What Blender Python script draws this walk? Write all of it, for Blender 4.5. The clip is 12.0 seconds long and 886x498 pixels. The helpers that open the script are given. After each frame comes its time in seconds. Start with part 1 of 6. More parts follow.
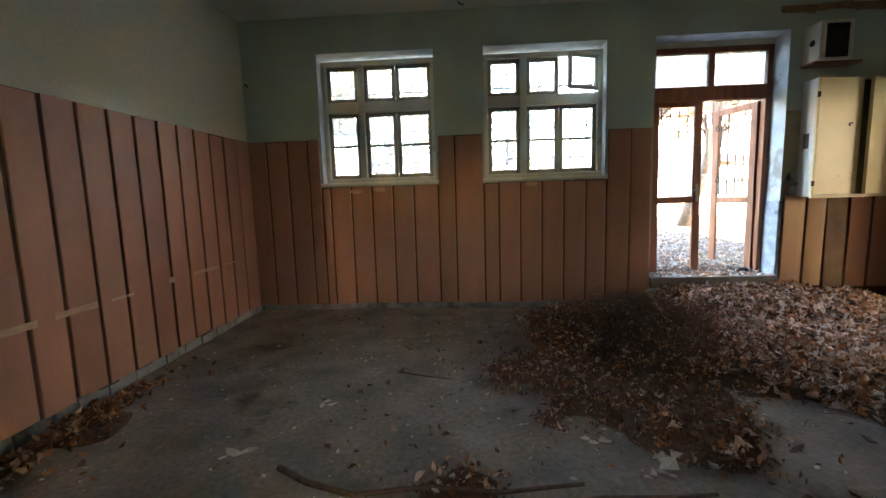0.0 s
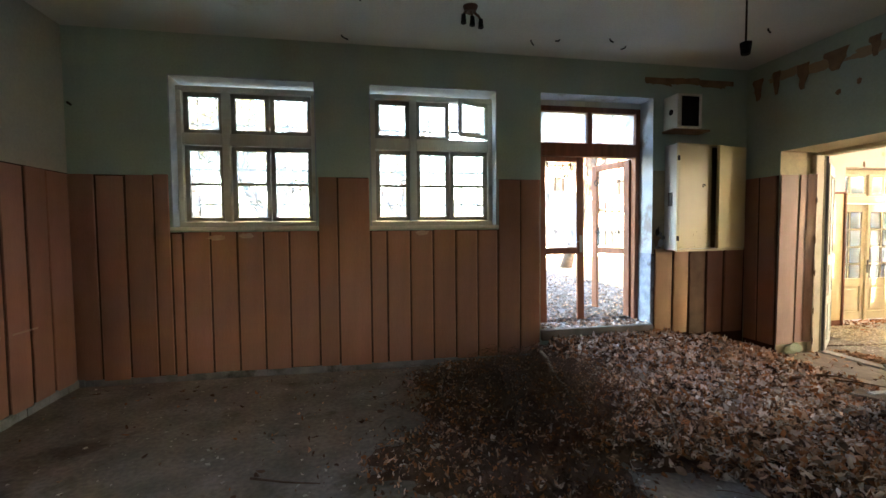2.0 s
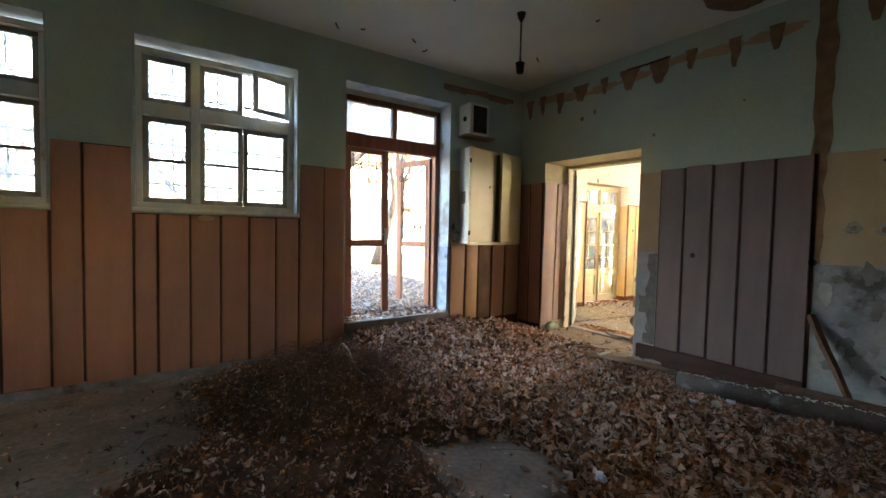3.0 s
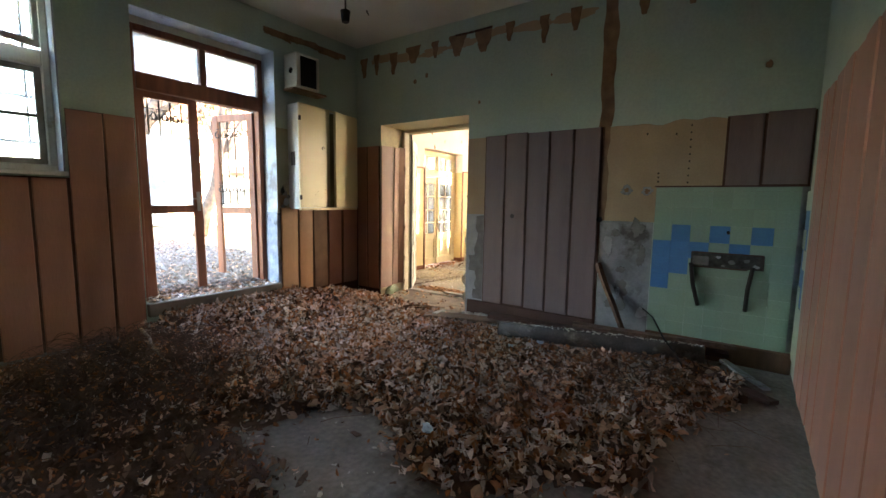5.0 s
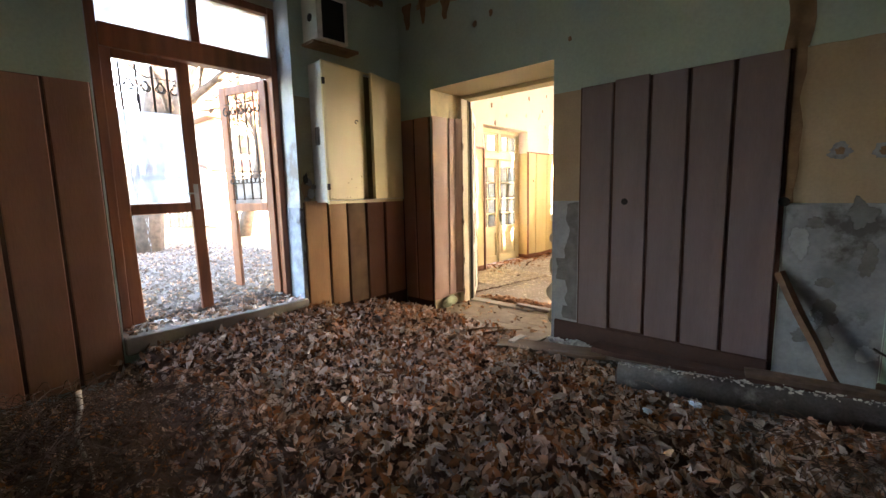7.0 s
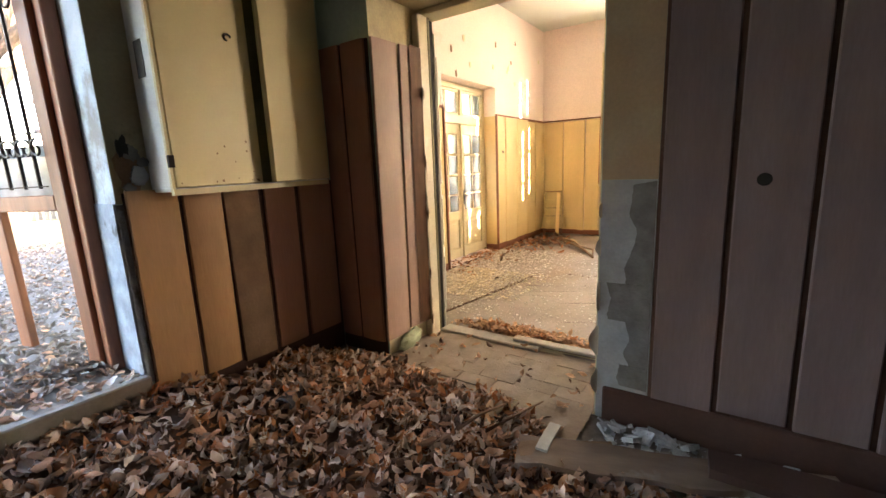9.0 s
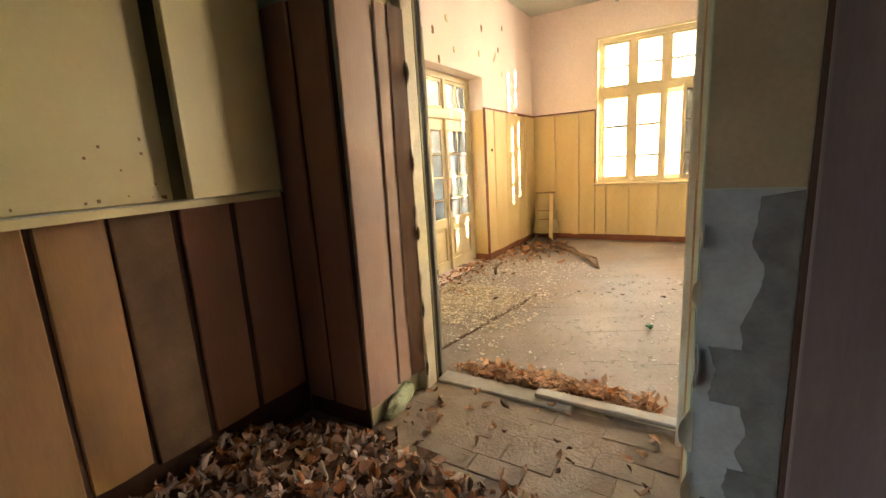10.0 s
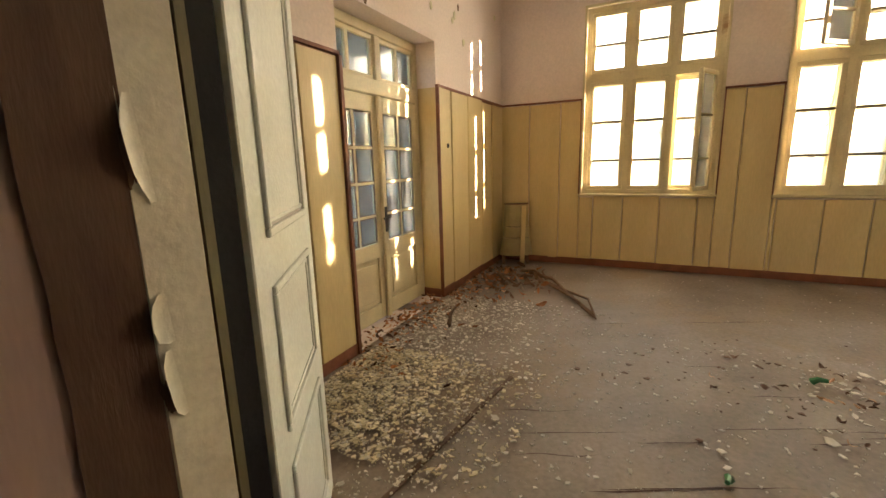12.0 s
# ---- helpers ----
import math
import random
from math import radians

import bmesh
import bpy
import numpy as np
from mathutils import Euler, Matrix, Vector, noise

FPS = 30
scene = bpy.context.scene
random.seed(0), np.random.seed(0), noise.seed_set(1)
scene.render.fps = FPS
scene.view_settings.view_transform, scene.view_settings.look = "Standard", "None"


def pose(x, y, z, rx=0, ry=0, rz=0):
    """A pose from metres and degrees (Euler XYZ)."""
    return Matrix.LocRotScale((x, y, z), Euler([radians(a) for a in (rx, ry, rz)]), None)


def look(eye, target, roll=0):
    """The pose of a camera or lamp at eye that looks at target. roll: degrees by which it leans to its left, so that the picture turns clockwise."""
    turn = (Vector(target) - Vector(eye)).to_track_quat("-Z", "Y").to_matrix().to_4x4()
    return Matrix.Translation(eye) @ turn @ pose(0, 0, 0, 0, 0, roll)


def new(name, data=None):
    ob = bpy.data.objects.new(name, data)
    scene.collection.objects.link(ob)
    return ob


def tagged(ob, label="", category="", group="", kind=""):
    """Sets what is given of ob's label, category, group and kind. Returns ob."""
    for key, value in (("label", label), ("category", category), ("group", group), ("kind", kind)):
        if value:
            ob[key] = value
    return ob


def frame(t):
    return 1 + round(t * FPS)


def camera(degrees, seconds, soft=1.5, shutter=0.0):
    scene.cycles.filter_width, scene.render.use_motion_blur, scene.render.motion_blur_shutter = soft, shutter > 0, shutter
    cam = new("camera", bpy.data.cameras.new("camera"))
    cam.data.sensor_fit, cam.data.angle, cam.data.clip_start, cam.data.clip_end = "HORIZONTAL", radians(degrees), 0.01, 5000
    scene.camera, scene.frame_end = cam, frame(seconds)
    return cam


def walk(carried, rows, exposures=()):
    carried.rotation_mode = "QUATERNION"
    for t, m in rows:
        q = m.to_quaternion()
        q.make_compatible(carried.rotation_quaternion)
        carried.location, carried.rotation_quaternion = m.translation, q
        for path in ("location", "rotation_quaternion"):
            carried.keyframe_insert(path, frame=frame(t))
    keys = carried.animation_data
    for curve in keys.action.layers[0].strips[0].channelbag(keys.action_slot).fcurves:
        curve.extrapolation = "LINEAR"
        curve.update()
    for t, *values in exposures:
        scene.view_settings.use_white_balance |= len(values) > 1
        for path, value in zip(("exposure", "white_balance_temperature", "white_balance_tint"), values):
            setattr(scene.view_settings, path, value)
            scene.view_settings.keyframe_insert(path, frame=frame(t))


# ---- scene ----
cam = camera(92.0, 12.0)
PATH = [
    (0, (0.282, -0.187, 1.435), (0.157, 1.793, 1.187), -1.7),
    (0.5, (0.23, -0.137, 1.502), (-0.15, 1.812, 1.267), -2.8),
    (1, (0.284, 0.011, 1.565), (-0.2, 1.946, 1.414), -2.5),
    (1.5, (0.352, 0.176, 1.601), (0.258, 2.171, 1.49), -1.2),
    (2, (0.426, 0.311, 1.582), (0.778, 2.278, 1.49), -0.5),
    (2.5, (0.491, 0.357, 1.54), (1.259, 2.202, 1.45), 0.7),
    (3, (0.581, 0.373, 1.473), (1.717, 2.017, 1.386), 1.2),
    (3.5, (0.685, 0.303, 1.515), (2.125, 1.682, 1.358), 1.9),
    (3.7, (0.737, 0.324, 1.498), (2.268, 1.6, 1.333), 1.6),
    (5.3, (0.808, 0.38, 1.406), (2.432, 1.526, 1.184), 0.9),
    (5.5, (0.905, 0.452, 1.392), (2.495, 1.645, 1.171), 0.4),
    (6, (1.19, 0.689, 1.372), (2.676, 2.007, 1.137), -0.1),
    (6.5, (1.497, 1.041, 1.374), (2.962, 2.379, 1.125), -0.5),
    (7, (1.832, 1.377, 1.369), (3.301, 2.709, 1.106), -1.3),
    (7.2, (1.944, 1.542, 1.371), (3.425, 2.856, 1.091), -1.9),
    (8.8, (3.034, 2.56, 1.382), (4.63, 3.704, 1.005), -2.5),
    (9, (3.176, 2.679, 1.368), (4.788, 3.801, 0.988), -2.4),
    (9.5, (3.461, 2.984, 1.4), (5.103, 4.06, 1.019), -3.2),
    (10, (3.802, 3.237, 1.393), (5.472, 4.267, 1.006), -3.5),
    (10.5, (4.167, 3.449, 1.389), (5.86, 4.44, 0.997), -3.6),
    (11, (4.58, 3.666, 1.392), (6.3, 4.609, 1.0), -3.4),
    (11.5, (5.01, 3.819, 1.351), (6.752, 4.719, 0.955), -2.8),
    (12, (5.432, 3.924, 1.386), (7.191, 4.789, 0.989), -1.6),
]
EXPOSURES = [(0.0, 5.98, 6350, 18), (3.0, 5.88, 6350, 18), (5.5, 6.04, 6400, 20), (7.0, 5.93, 6600, 22), (9.0, 5.75, 6750, 22), (9.5, 5.69, 6850, 19), (10.5, 5.36, 6850, 18), (11.0, 5.22, 6650, 18), (11.5, 4.87, 6550, 17), (12.0, 4.22, 6550, 17)]
walk(cam, [(t, look(eye, target, roll)) for t, eye, target, roll in PATH], EXPOSURES)

# ---- world and light ----
SUN_EL, SUN_AZ = 9.0, 32.6            # elevation; degrees east of south
world = bpy.data.worlds.new("sky")
scene.world = world
world.use_nodes = True
wn = world.node_tree
wn.nodes.clear()
w_out = wn.nodes.new("ShaderNodeOutputWorld")
w_bg = wn.nodes.new("ShaderNodeBackground")
w_sky = wn.nodes.new("ShaderNodeTexSky")
w_sky.sky_type = "NISHITA"
w_sky.sun_disc = False
w_sky.sun_elevation = radians(SUN_EL)
w_sky.sun_rotation = radians(180.0 - SUN_AZ)
w_sky.air_density, w_sky.dust_density, w_sky.ozone_density = 1.0, 2.5, 1.0
w_bg.inputs["Strength"].default_value = 0.15
wn.links.new(w_sky.outputs["Color"], w_bg.inputs["Color"])
wn.links.new(w_bg.outputs["Background"], w_out.inputs["Surface"])
sun = new("sun", bpy.data.lights.new("sun", "SUN"))
sun.data.energy = 4.0
sun.data.angle = radians(0.5)
sun.data.color = (1.0, 0.80, 0.55)
_a, _e = radians(SUN_AZ), radians(SUN_EL)
sun.matrix_world = look((0, 0, 30), (-10 * math.sin(_a) * math.cos(_e), 10 * math.cos(_a) * math.cos(_e), 30 - 10 * math.sin(_e)))


def sky_lamp(name, eye, target, w, h, watts, color):
    lamp = new(name, bpy.data.lights.new(name, "AREA"))
    lamp.data.shape, lamp.data.size, lamp.data.size_y = "RECTANGLE", w, h
    lamp.data.energy, lamp.data.color = watts, color
    lamp.matrix_world = look(eye, target)
    return lamp


# added lamps boost window light: upper lights facing the doorway, and the last window
sky_lamp("window_fill_lamp", (11.50, 4.03, 2.75), (8.5, 4.03, 1.6), 1.3, 0.62, 4.5, (1.0, 0.88, 0.68))
sky_lamp("window_fill_lamp", (11.52, -0.07, 2.04), (8.5, 0.6, 1.4), 1.3, 2.0, 7.0, (1.0, 0.86, 0.66))

# ---- materials ----
def material(name, base, second=None, rough=0.8, metal=0.0, scale=6.0, grain=60.0, bump=0.15, stretch=(1, 1, 1), stain=None, stain_at=0.6, piece=0.0, spec=0.3, speck=0.06, thin=0.0):
    """Two-scale noise paint: base to second over large blotches, fine grain in value, optional third stain colour."""
    m = bpy.data.materials.new(name)
    m.use_nodes = True
    nt = m.node_tree
    nodes, links = nt.nodes, nt.links
    bsdf = nodes["Principled BSDF"]
    bsdf.inputs["Roughness"].default_value = rough
    bsdf.inputs["Metallic"].default_value = metal
    bsdf.inputs["Specular IOR Level"].default_value = spec
    co = nodes.new("ShaderNodeTexCoord")
    mp = nodes.new("ShaderNodeMapping")
    mp.inputs["Scale"].default_value = stretch
    links.new(co.outputs["Object"], mp.inputs["Vector"])
    big = nodes.new("ShaderNodeTexNoise")
    big.inputs["Scale"].default_value, big.inputs["Detail"].default_value = scale, 6
    fine = nodes.new("ShaderNodeTexNoise")
    fine.inputs["Scale"].default_value, fine.inputs["Detail"].default_value = grain, 5
    links.new(mp.outputs["Vector"], big.inputs["Vector"])
    links.new(mp.outputs["Vector"], fine.inputs["Vector"])
    ramp = nodes.new("ShaderNodeValToRGB")
    ramp.color_ramp.elements[0].position, ramp.color_ramp.elements[1].position = 0.32, 0.68
    b2 = second or tuple(c * 0.75 for c in base)
    ramp.color_ramp.elements[0].color, ramp.color_ramp.elements[1].color = (*b2, 1), (*base, 1)
    links.new(big.outputs["Fac"], ramp.inputs["Fac"])
    col = ramp.outputs["Color"]
    if stain:
        sn = nodes.new("ShaderNodeTexNoise")
        sn.inputs["Scale"].default_value, sn.inputs["Detail"].default_value = scale * 0.37, 8
        sn.inputs["Roughness"].default_value = 0.65
        links.new(co.outputs["Object"], sn.inputs["Vector"])
        sr = nodes.new("ShaderNodeMapRange")
        sr.inputs["From Min"].default_value, sr.inputs["From Max"].default_value = stain_at, stain_at + 0.08
        links.new(sn.outputs["Fac"], sr.inputs["Value"])
        mx = nodes.new("ShaderNodeMix")
        mx.data_type = "RGBA"
        links.new(sr.outputs["Result"], mx.inputs["Factor"])
        links.new(col, mx.inputs["A"])
        mx.inputs["B"].default_value = (*stain, 1)
        col = mx.outputs["Result"]
    hsv = nodes.new("ShaderNodeHueSaturation")
    val = nodes.new("ShaderNodeMapRange")
    val.inputs["From Min"].default_value, val.inputs["From Max"].default_value = 0.3, 0.7
    val.inputs["To Min"].default_value, val.inputs["To Max"].default_value = 1 - speck, 1 + speck
    links.new(fine.outputs["Fac"], val.inputs["Value"])
    value = val.outputs["Result"]
    if piece:
        info = nodes.new("ShaderNodeObjectInfo")
        geo = nodes.new("ShaderNodeNewGeometry")
        add = nodes.new("ShaderNodeMath")
        add.operation = "ADD"
        links.new(info.outputs["Random"], add.inputs[0])
        links.new(geo.outputs["Random Per Island"], add.inputs[1])
        fr = nodes.new("ShaderNodeMath")
        fr.operation = "FRACT"
        links.new(add.outputs[0], fr.inputs[0])
        pr = nodes.new("ShaderNodeMapRange")
        pr.inputs["To Min"].default_value, pr.inputs["To Max"].default_value = 1 - piece, 1 + piece
        links.new(fr.outputs[0], pr.inputs["Value"])
        mu = nodes.new("ShaderNodeMath")
        mu.operation = "MULTIPLY"
        links.new(value, mu.inputs[0])
        links.new(pr.outputs["Result"], mu.inputs[1])
        value = mu.outputs[0]
    links.new(value, hsv.inputs["Value"])
    links.new(col, hsv.inputs["Color"])
    links.new(hsv.outputs["Color"], bsdf.inputs["Base Color"])
    if thin:
        tr = nodes.new("ShaderNodeBsdfTranslucent")
        links.new(hsv.outputs["Color"], tr.inputs["Color"])
        mixer = nodes.new("ShaderNodeMixShader")
        mixer.inputs["Fac"].default_value = thin
        links.new(bsdf.outputs["BSDF"], mixer.inputs[1])
        links.new(tr.outputs["BSDF"], mixer.inputs[2])
        links.new(mixer.outputs["Shader"], nodes["Material Output"].inputs["Surface"])
    bp = nodes.new("ShaderNodeBump")
    bp.inputs["Strength"].default_value, bp.inputs["Distance"].default_value = bump, 0.01
    links.new(fine.outputs["Fac"], bp.inputs["Height"])
    links.new(bp.outputs["Normal"], bsdf.inputs["Normal"])
    return m


def glass_material(name, dirt=0.25, tint=(0.93, 0.97, 0.95), film=(0.8, 0.8, 0.76)):
    """Dusty window glass: clear, with a film of dirt that scatters light and a Fresnel gloss."""
    m = bpy.data.materials.new(name)
    m.use_nodes = True
    nodes, links = m.node_tree.nodes, m.node_tree.links
    nodes.clear()
    out = nodes.new("ShaderNodeOutputMaterial")
    clear = nodes.new("ShaderNodeBsdfTransparent")
    clear.inputs["Color"].default_value = (*tint, 1)
    dust = nodes.new("ShaderNodeBsdfTranslucent")
    dust.inputs["Color"].default_value = (*film, 1)
    gloss = nodes.new("ShaderNodeBsdfGlossy")
    gloss.inputs["Roughness"].default_value = 0.05
    co = nodes.new("ShaderNodeTexCoord")
    nz = nodes.new("ShaderNodeTexNoise")
    nz.inputs["Scale"].default_value, nz.inputs["Detail"].default_value = 5.0, 8
    links.new(co.outputs["Object"], nz.inputs["Vector"])
    mr = nodes.new("ShaderNodeMapRange")
    mr.inputs["From Min"].default_value, mr.inputs["From Max"].default_value = 0.35, 0.75
    mr.inputs["To Min"].default_value, mr.inputs["To Max"].default_value = dirt * 0.5, min(1.0, dirt * 1.8)
    links.new(nz.outputs["Fac"], mr.inputs["Value"])
    m1, m2 = nodes.new("ShaderNodeMixShader"), nodes.new("ShaderNodeMixShader")
    links.new(mr.outputs["Result"], m1.inputs["Fac"])
    links.new(clear.outputs[0], m1.inputs[1])
    links.new(dust.outputs[0], m1.inputs[2])
    fr = nodes.new("ShaderNodeFresnel")
    fr.inputs["IOR"].default_value = 1.35
    links.new(fr.outputs[0], m2.inputs["Fac"])
    links.new(m1.outputs[0], m2.inputs[1])
    links.new(gloss.outputs[0], m2.inputs[2])
    links.new(m2.outputs[0], out.inputs["Surface"])
    return m


M = {}
M["green"] = material("green_distemper", (0.43, 0.53, 0.455), (0.37, 0.465, 0.40), 0.9, scale=1.2, grain=45, bump=0.12, stain=(0.42, 0.42, 0.34), stain_at=0.62)
M["beige"] = material("beige_distemper", (0.50, 0.48, 0.40), (0.45, 0.46, 0.385), 0.9, scale=0.9, grain=45, stain=(0.42, 0.47, 0.40), stain_at=0.56)
M["pink"] = material("pinkish_distemper", (0.80, 0.69, 0.63), (0.74, 0.63, 0.57), 0.9, scale=1.3, grain=40, bump=0.12, stain=(0.62, 0.48, 0.40), stain_at=0.64)
M["ceiling"] = material("whitewash", (0.66, 0.68, 0.62), (0.56, 0.58, 0.52), 0.95, scale=1.0, grain=50, stain=(0.46, 0.42, 0.34), stain_at=0.64)
M["cream"] = material("cream_plaster", (0.68, 0.62, 0.42), (0.60, 0.55, 0.38), 0.8, scale=2.0, stain=(0.46, 0.40, 0.28), stain_at=0.62)
M["white_plaster"] = material("blue_white_plaster", (0.48, 0.53, 0.58), (0.35, 0.39, 0.44), 0.9, scale=5, stain=(0.26, 0.25, 0.23), stain_at=0.57, bump=0.4)
M["panel"] = material("brown_hardboard", (0.37, 0.18, 0.125), (0.31, 0.15, 0.105), 0.5, scale=2.0, grain=30, stretch=(4, 4, 0.5), bump=0.08, piece=0.13, spec=0.4)
M["mauve"] = material("mauve_hardboard", (0.19, 0.138, 0.137), (0.15, 0.108, 0.107), 0.5, scale=2.0, grain=30, stretch=(4, 4, 0.5), bump=0.08, piece=0.06, spec=0.4)
# lit copy of the mauve boards: bounced doorway light is in the pink
M["lit_pink_panel"] = material("lit_pink_hardboard", (0.46, 0.32, 0.275), (0.40, 0.27, 0.23), 0.5, scale=2.0, grain=30, stretch=(4, 4, 0.5), bump=0.08, piece=0.04, spec=0.4)
M["groove"] = material("dark_batten", (0.085, 0.042, 0.03), None, 0.8, scale=5)
M["yellow_panel"] = material("yellow_hardboard", (0.66, 0.52, 0.26), (0.60, 0.46, 0.22), 0.45, scale=1.6, grain=25, stretch=(3, 3, 0.5), bump=0.06, piece=0.05, stain=(0.42, 0.30, 0.14), stain_at=0.66, spec=0.4)
M["rust_trim"] = material("red_brown_trim", (0.24, 0.09, 0.045), (0.16, 0.06, 0.03), 0.6, scale=8)
M["concrete"] = material("dusty_concrete", (0.30, 0.262, 0.228), (0.18, 0.155, 0.132), 0.9, speck=0.22, scale=2.6, grain=28, bump=0.5, stain=(0.11, 0.085, 0.062), stain_at=0.56)
M["lino"] = material("worn_linoleum", (0.285, 0.235, 0.195), (0.20, 0.162, 0.132), 0.6, scale=1.6, grain=34, bump=0.2, speck=0.14, stain=(0.25, 0.185, 0.13), stain_at=0.54)
M["grey_plaster"] = material("bare_grey_plaster", (0.30, 0.31, 0.32), (0.17, 0.18, 0.19), 0.9, scale=5, grain=40, bump=0.5, stain=(0.09, 0.085, 0.08), stain_at=0.55)
M["ochre_plaster"] = material("ochre_plaster", (0.42, 0.315, 0.205), (0.36, 0.265, 0.17), 0.9, scale=3, stain=(0.36, 0.24, 0.13), stain_at=0.6)
M["raw"] = material("raw_brown_render", (0.27, 0.17, 0.10), (0.18, 0.11, 0.065), 0.95, scale=9, grain=60, bump=0.6)
M["old_white"] = material("old_white_paint", (0.66, 0.66, 0.58), (0.55, 0.54, 0.46), 0.5, scale=4, stain=(0.30, 0.24, 0.16), stain_at=0.62, stretch=(1, 1, 0.4))
M["yellow_paint"] = material("cream_yellow_paint", (0.68, 0.60, 0.38), (0.58, 0.50, 0.31), 0.5, scale=4, stain=(0.34, 0.22, 0.11), stain_at=0.62)
M["door_wood"] = material("red_brown_wood", (0.27, 0.10, 0.05), (0.17, 0.065, 0.035), 0.5, scale=3, grain=30, stretch=(6, 6, 0.5))
M["cabinet"] = material("cream_enamel", (0.62, 0.54, 0.31), (0.56, 0.48, 0.27), 0.4, scale=2, speck=0.02, bump=0.03, stain=(0.30, 0.20, 0.11), stain_at=0.67, spec=0.5)
M["metal_dark"] = material("dark_iron", (0.035, 0.03, 0.028), None, 0.6, 0.6, scale=10)
M["grey_paint"] = material("grey_painted_board", (0.46, 0.43, 0.38), (0.38, 0.35, 0.31), 0.6, scale=5, stretch=(3, 3, 0.6))
M["pipe"] = material("grey_pipe", (0.10, 0.086, 0.076), (0.06, 0.051, 0.046), 0.85, scale=7, bump=0.4, speck=0.2, stain=(0.20, 0.185, 0.165), stain_at=0.57)
M["litter"] = material("leaf_litter", (0.17, 0.098, 0.062), (0.08, 0.046, 0.031), 0.95, scale=9, grain=70, bump=1.0)
M["leaf"] = material("dry_leaf", (0.55, 0.355, 0.245), (0.34, 0.20, 0.125), 0.45, thin=0.3, scale=12, grain=60, bump=0.2, piece=0.75, spec=0.35)
M["leaf_rust"] = material("rust_leaf", (0.48, 0.21, 0.09), (0.33, 0.14, 0.06), 0.75, thin=0.3, scale=12, grain=60, piece=0.4)
M["twig"] = material("dry_twig", (0.165, 0.105, 0.072), (0.095, 0.06, 0.042), 0.85, scale=20)
M["grass"] = material("dry_grass", (0.21, 0.155, 0.065), (0.14, 0.105, 0.045), 0.9, scale=1.2, grain=20, bump=0.8)
M["earth"] = material("leafy_earth", (0.20, 0.17, 0.15), (0.13, 0.11, 0.095), 0.95, scale=4, grain=25, bump=1.0)
M["bark"] = material("bark", (0.13, 0.10, 0.08), (0.07, 0.055, 0.045), 0.9, scale=10, bump=0.8)
M["foliage"] = material("autumn_foliage", (0.12, 0.11, 0.04), (0.07, 0.075, 0.03), 0.8, scale=5, piece=0.4)
M["flake"] = material("plaster_flake", (0.66, 0.62, 0.55), (0.52, 0.47, 0.40), 0.9, scale=9, piece=0.25)
M["glass"] = glass_material("dusty_glass", 0.14)
M["glass_dirty"] = glass_material("milky_glass", 0.8, film=(0.50, 0.53, 0.60))
M["glass_north"] = glass_material("veiled_glass", 0.35, film=(0.55, 0.58, 0.62))
M["glass_outer"] = glass_material("hazy_glass", 0.14)
M["mottled"] = material("mottled_blue_plaster", (0.34, 0.39, 0.46), (0.20, 0.23, 0.28), 0.9, scale=9, grain=50, bump=0.6, stain=(0.10, 0.10, 0.10), stain_at=0.54)
M["olive_wall"] = material("olive_brown_wall", (0.36, 0.32, 0.215), (0.28, 0.245, 0.16), 0.9, scale=4, stain=(0.14, 0.11, 0.07), stain_at=0.58)
M["dust"] = material("trodden_dust", (0.37, 0.295, 0.225), (0.25, 0.195, 0.145), 0.95, scale=6, grain=60, bump=0.5, stain=(0.17, 0.125, 0.09), stain_at=0.58)
M["rubble"] = material("dusty_rubble", (0.56, 0.57, 0.56), (0.36, 0.37, 0.37), 0.95, scale=30, bump=0.5)
# black plastic, also laid where holes and gaps lie in shade
M["black"] = material("black_plastic_and_shade", (0.018, 0.016, 0.015), None, 0.85, scale=8)
M["tile_green"] = material("green_glazed_tile", (0.27, 0.39, 0.30), (0.24, 0.345, 0.265), 0.35, scale=3, piece=0.05, spec=0.5, stain=(0.24, 0.30, 0.20), stain_at=0.64)
M["tile_blue"] = material("blue_tile_mortar", (0.08, 0.23, 0.50), (0.07, 0.19, 0.42), 0.6, scale=5, piece=0.06)

M["raw_grey"] = material("dark_grey_render", (0.20, 0.195, 0.19), (0.13, 0.125, 0.12), 0.95, scale=12, bump=0.6)
# glazing bars: their backlit shade is put into the colour
M["bar"] = material("backlit_dark_bar", (0.22, 0.17, 0.09), (0.13, 0.10, 0.06), 0.6, scale=8)
M["pale_grey"] = material("pale_grey_skim", (0.37, 0.385, 0.40), (0.30, 0.31, 0.32), 0.9, scale=10, bump=0.4)
M["leaf_white"] = material("white_door_paint", (0.74, 0.75, 0.68), (0.68, 0.69, 0.61), 0.45, scale=3, stain=(0.48, 0.44, 0.34), stain_at=0.68)
# first boards under the cabinet: light from the door raised into the tan
M["lit_tan_panel"] = material("lit_tan_hardboard", (0.44, 0.25, 0.13), (0.36, 0.20, 0.10), 0.5, scale=2.0, grain=30, stretch=(4, 4, 0.5), bump=0.08, spec=0.4)
M["worn_edge"] = material("worn_dark_edge", (0.15, 0.08, 0.045), (0.10, 0.05, 0.03), 0.7, scale=6, stretch=(3, 3, 0.5))
M["yard_leaf"] = material("grey_yard_leaf", (0.31, 0.27, 0.245), (0.19, 0.16, 0.14), 0.8, scale=12, piece=0.3)
M["olive"] = material("olive_paint_and_gap_shade", (0.20, 0.17, 0.08), (0.13, 0.11, 0.055), 0.6, scale=5, stretch=(1, 1, 0.4))
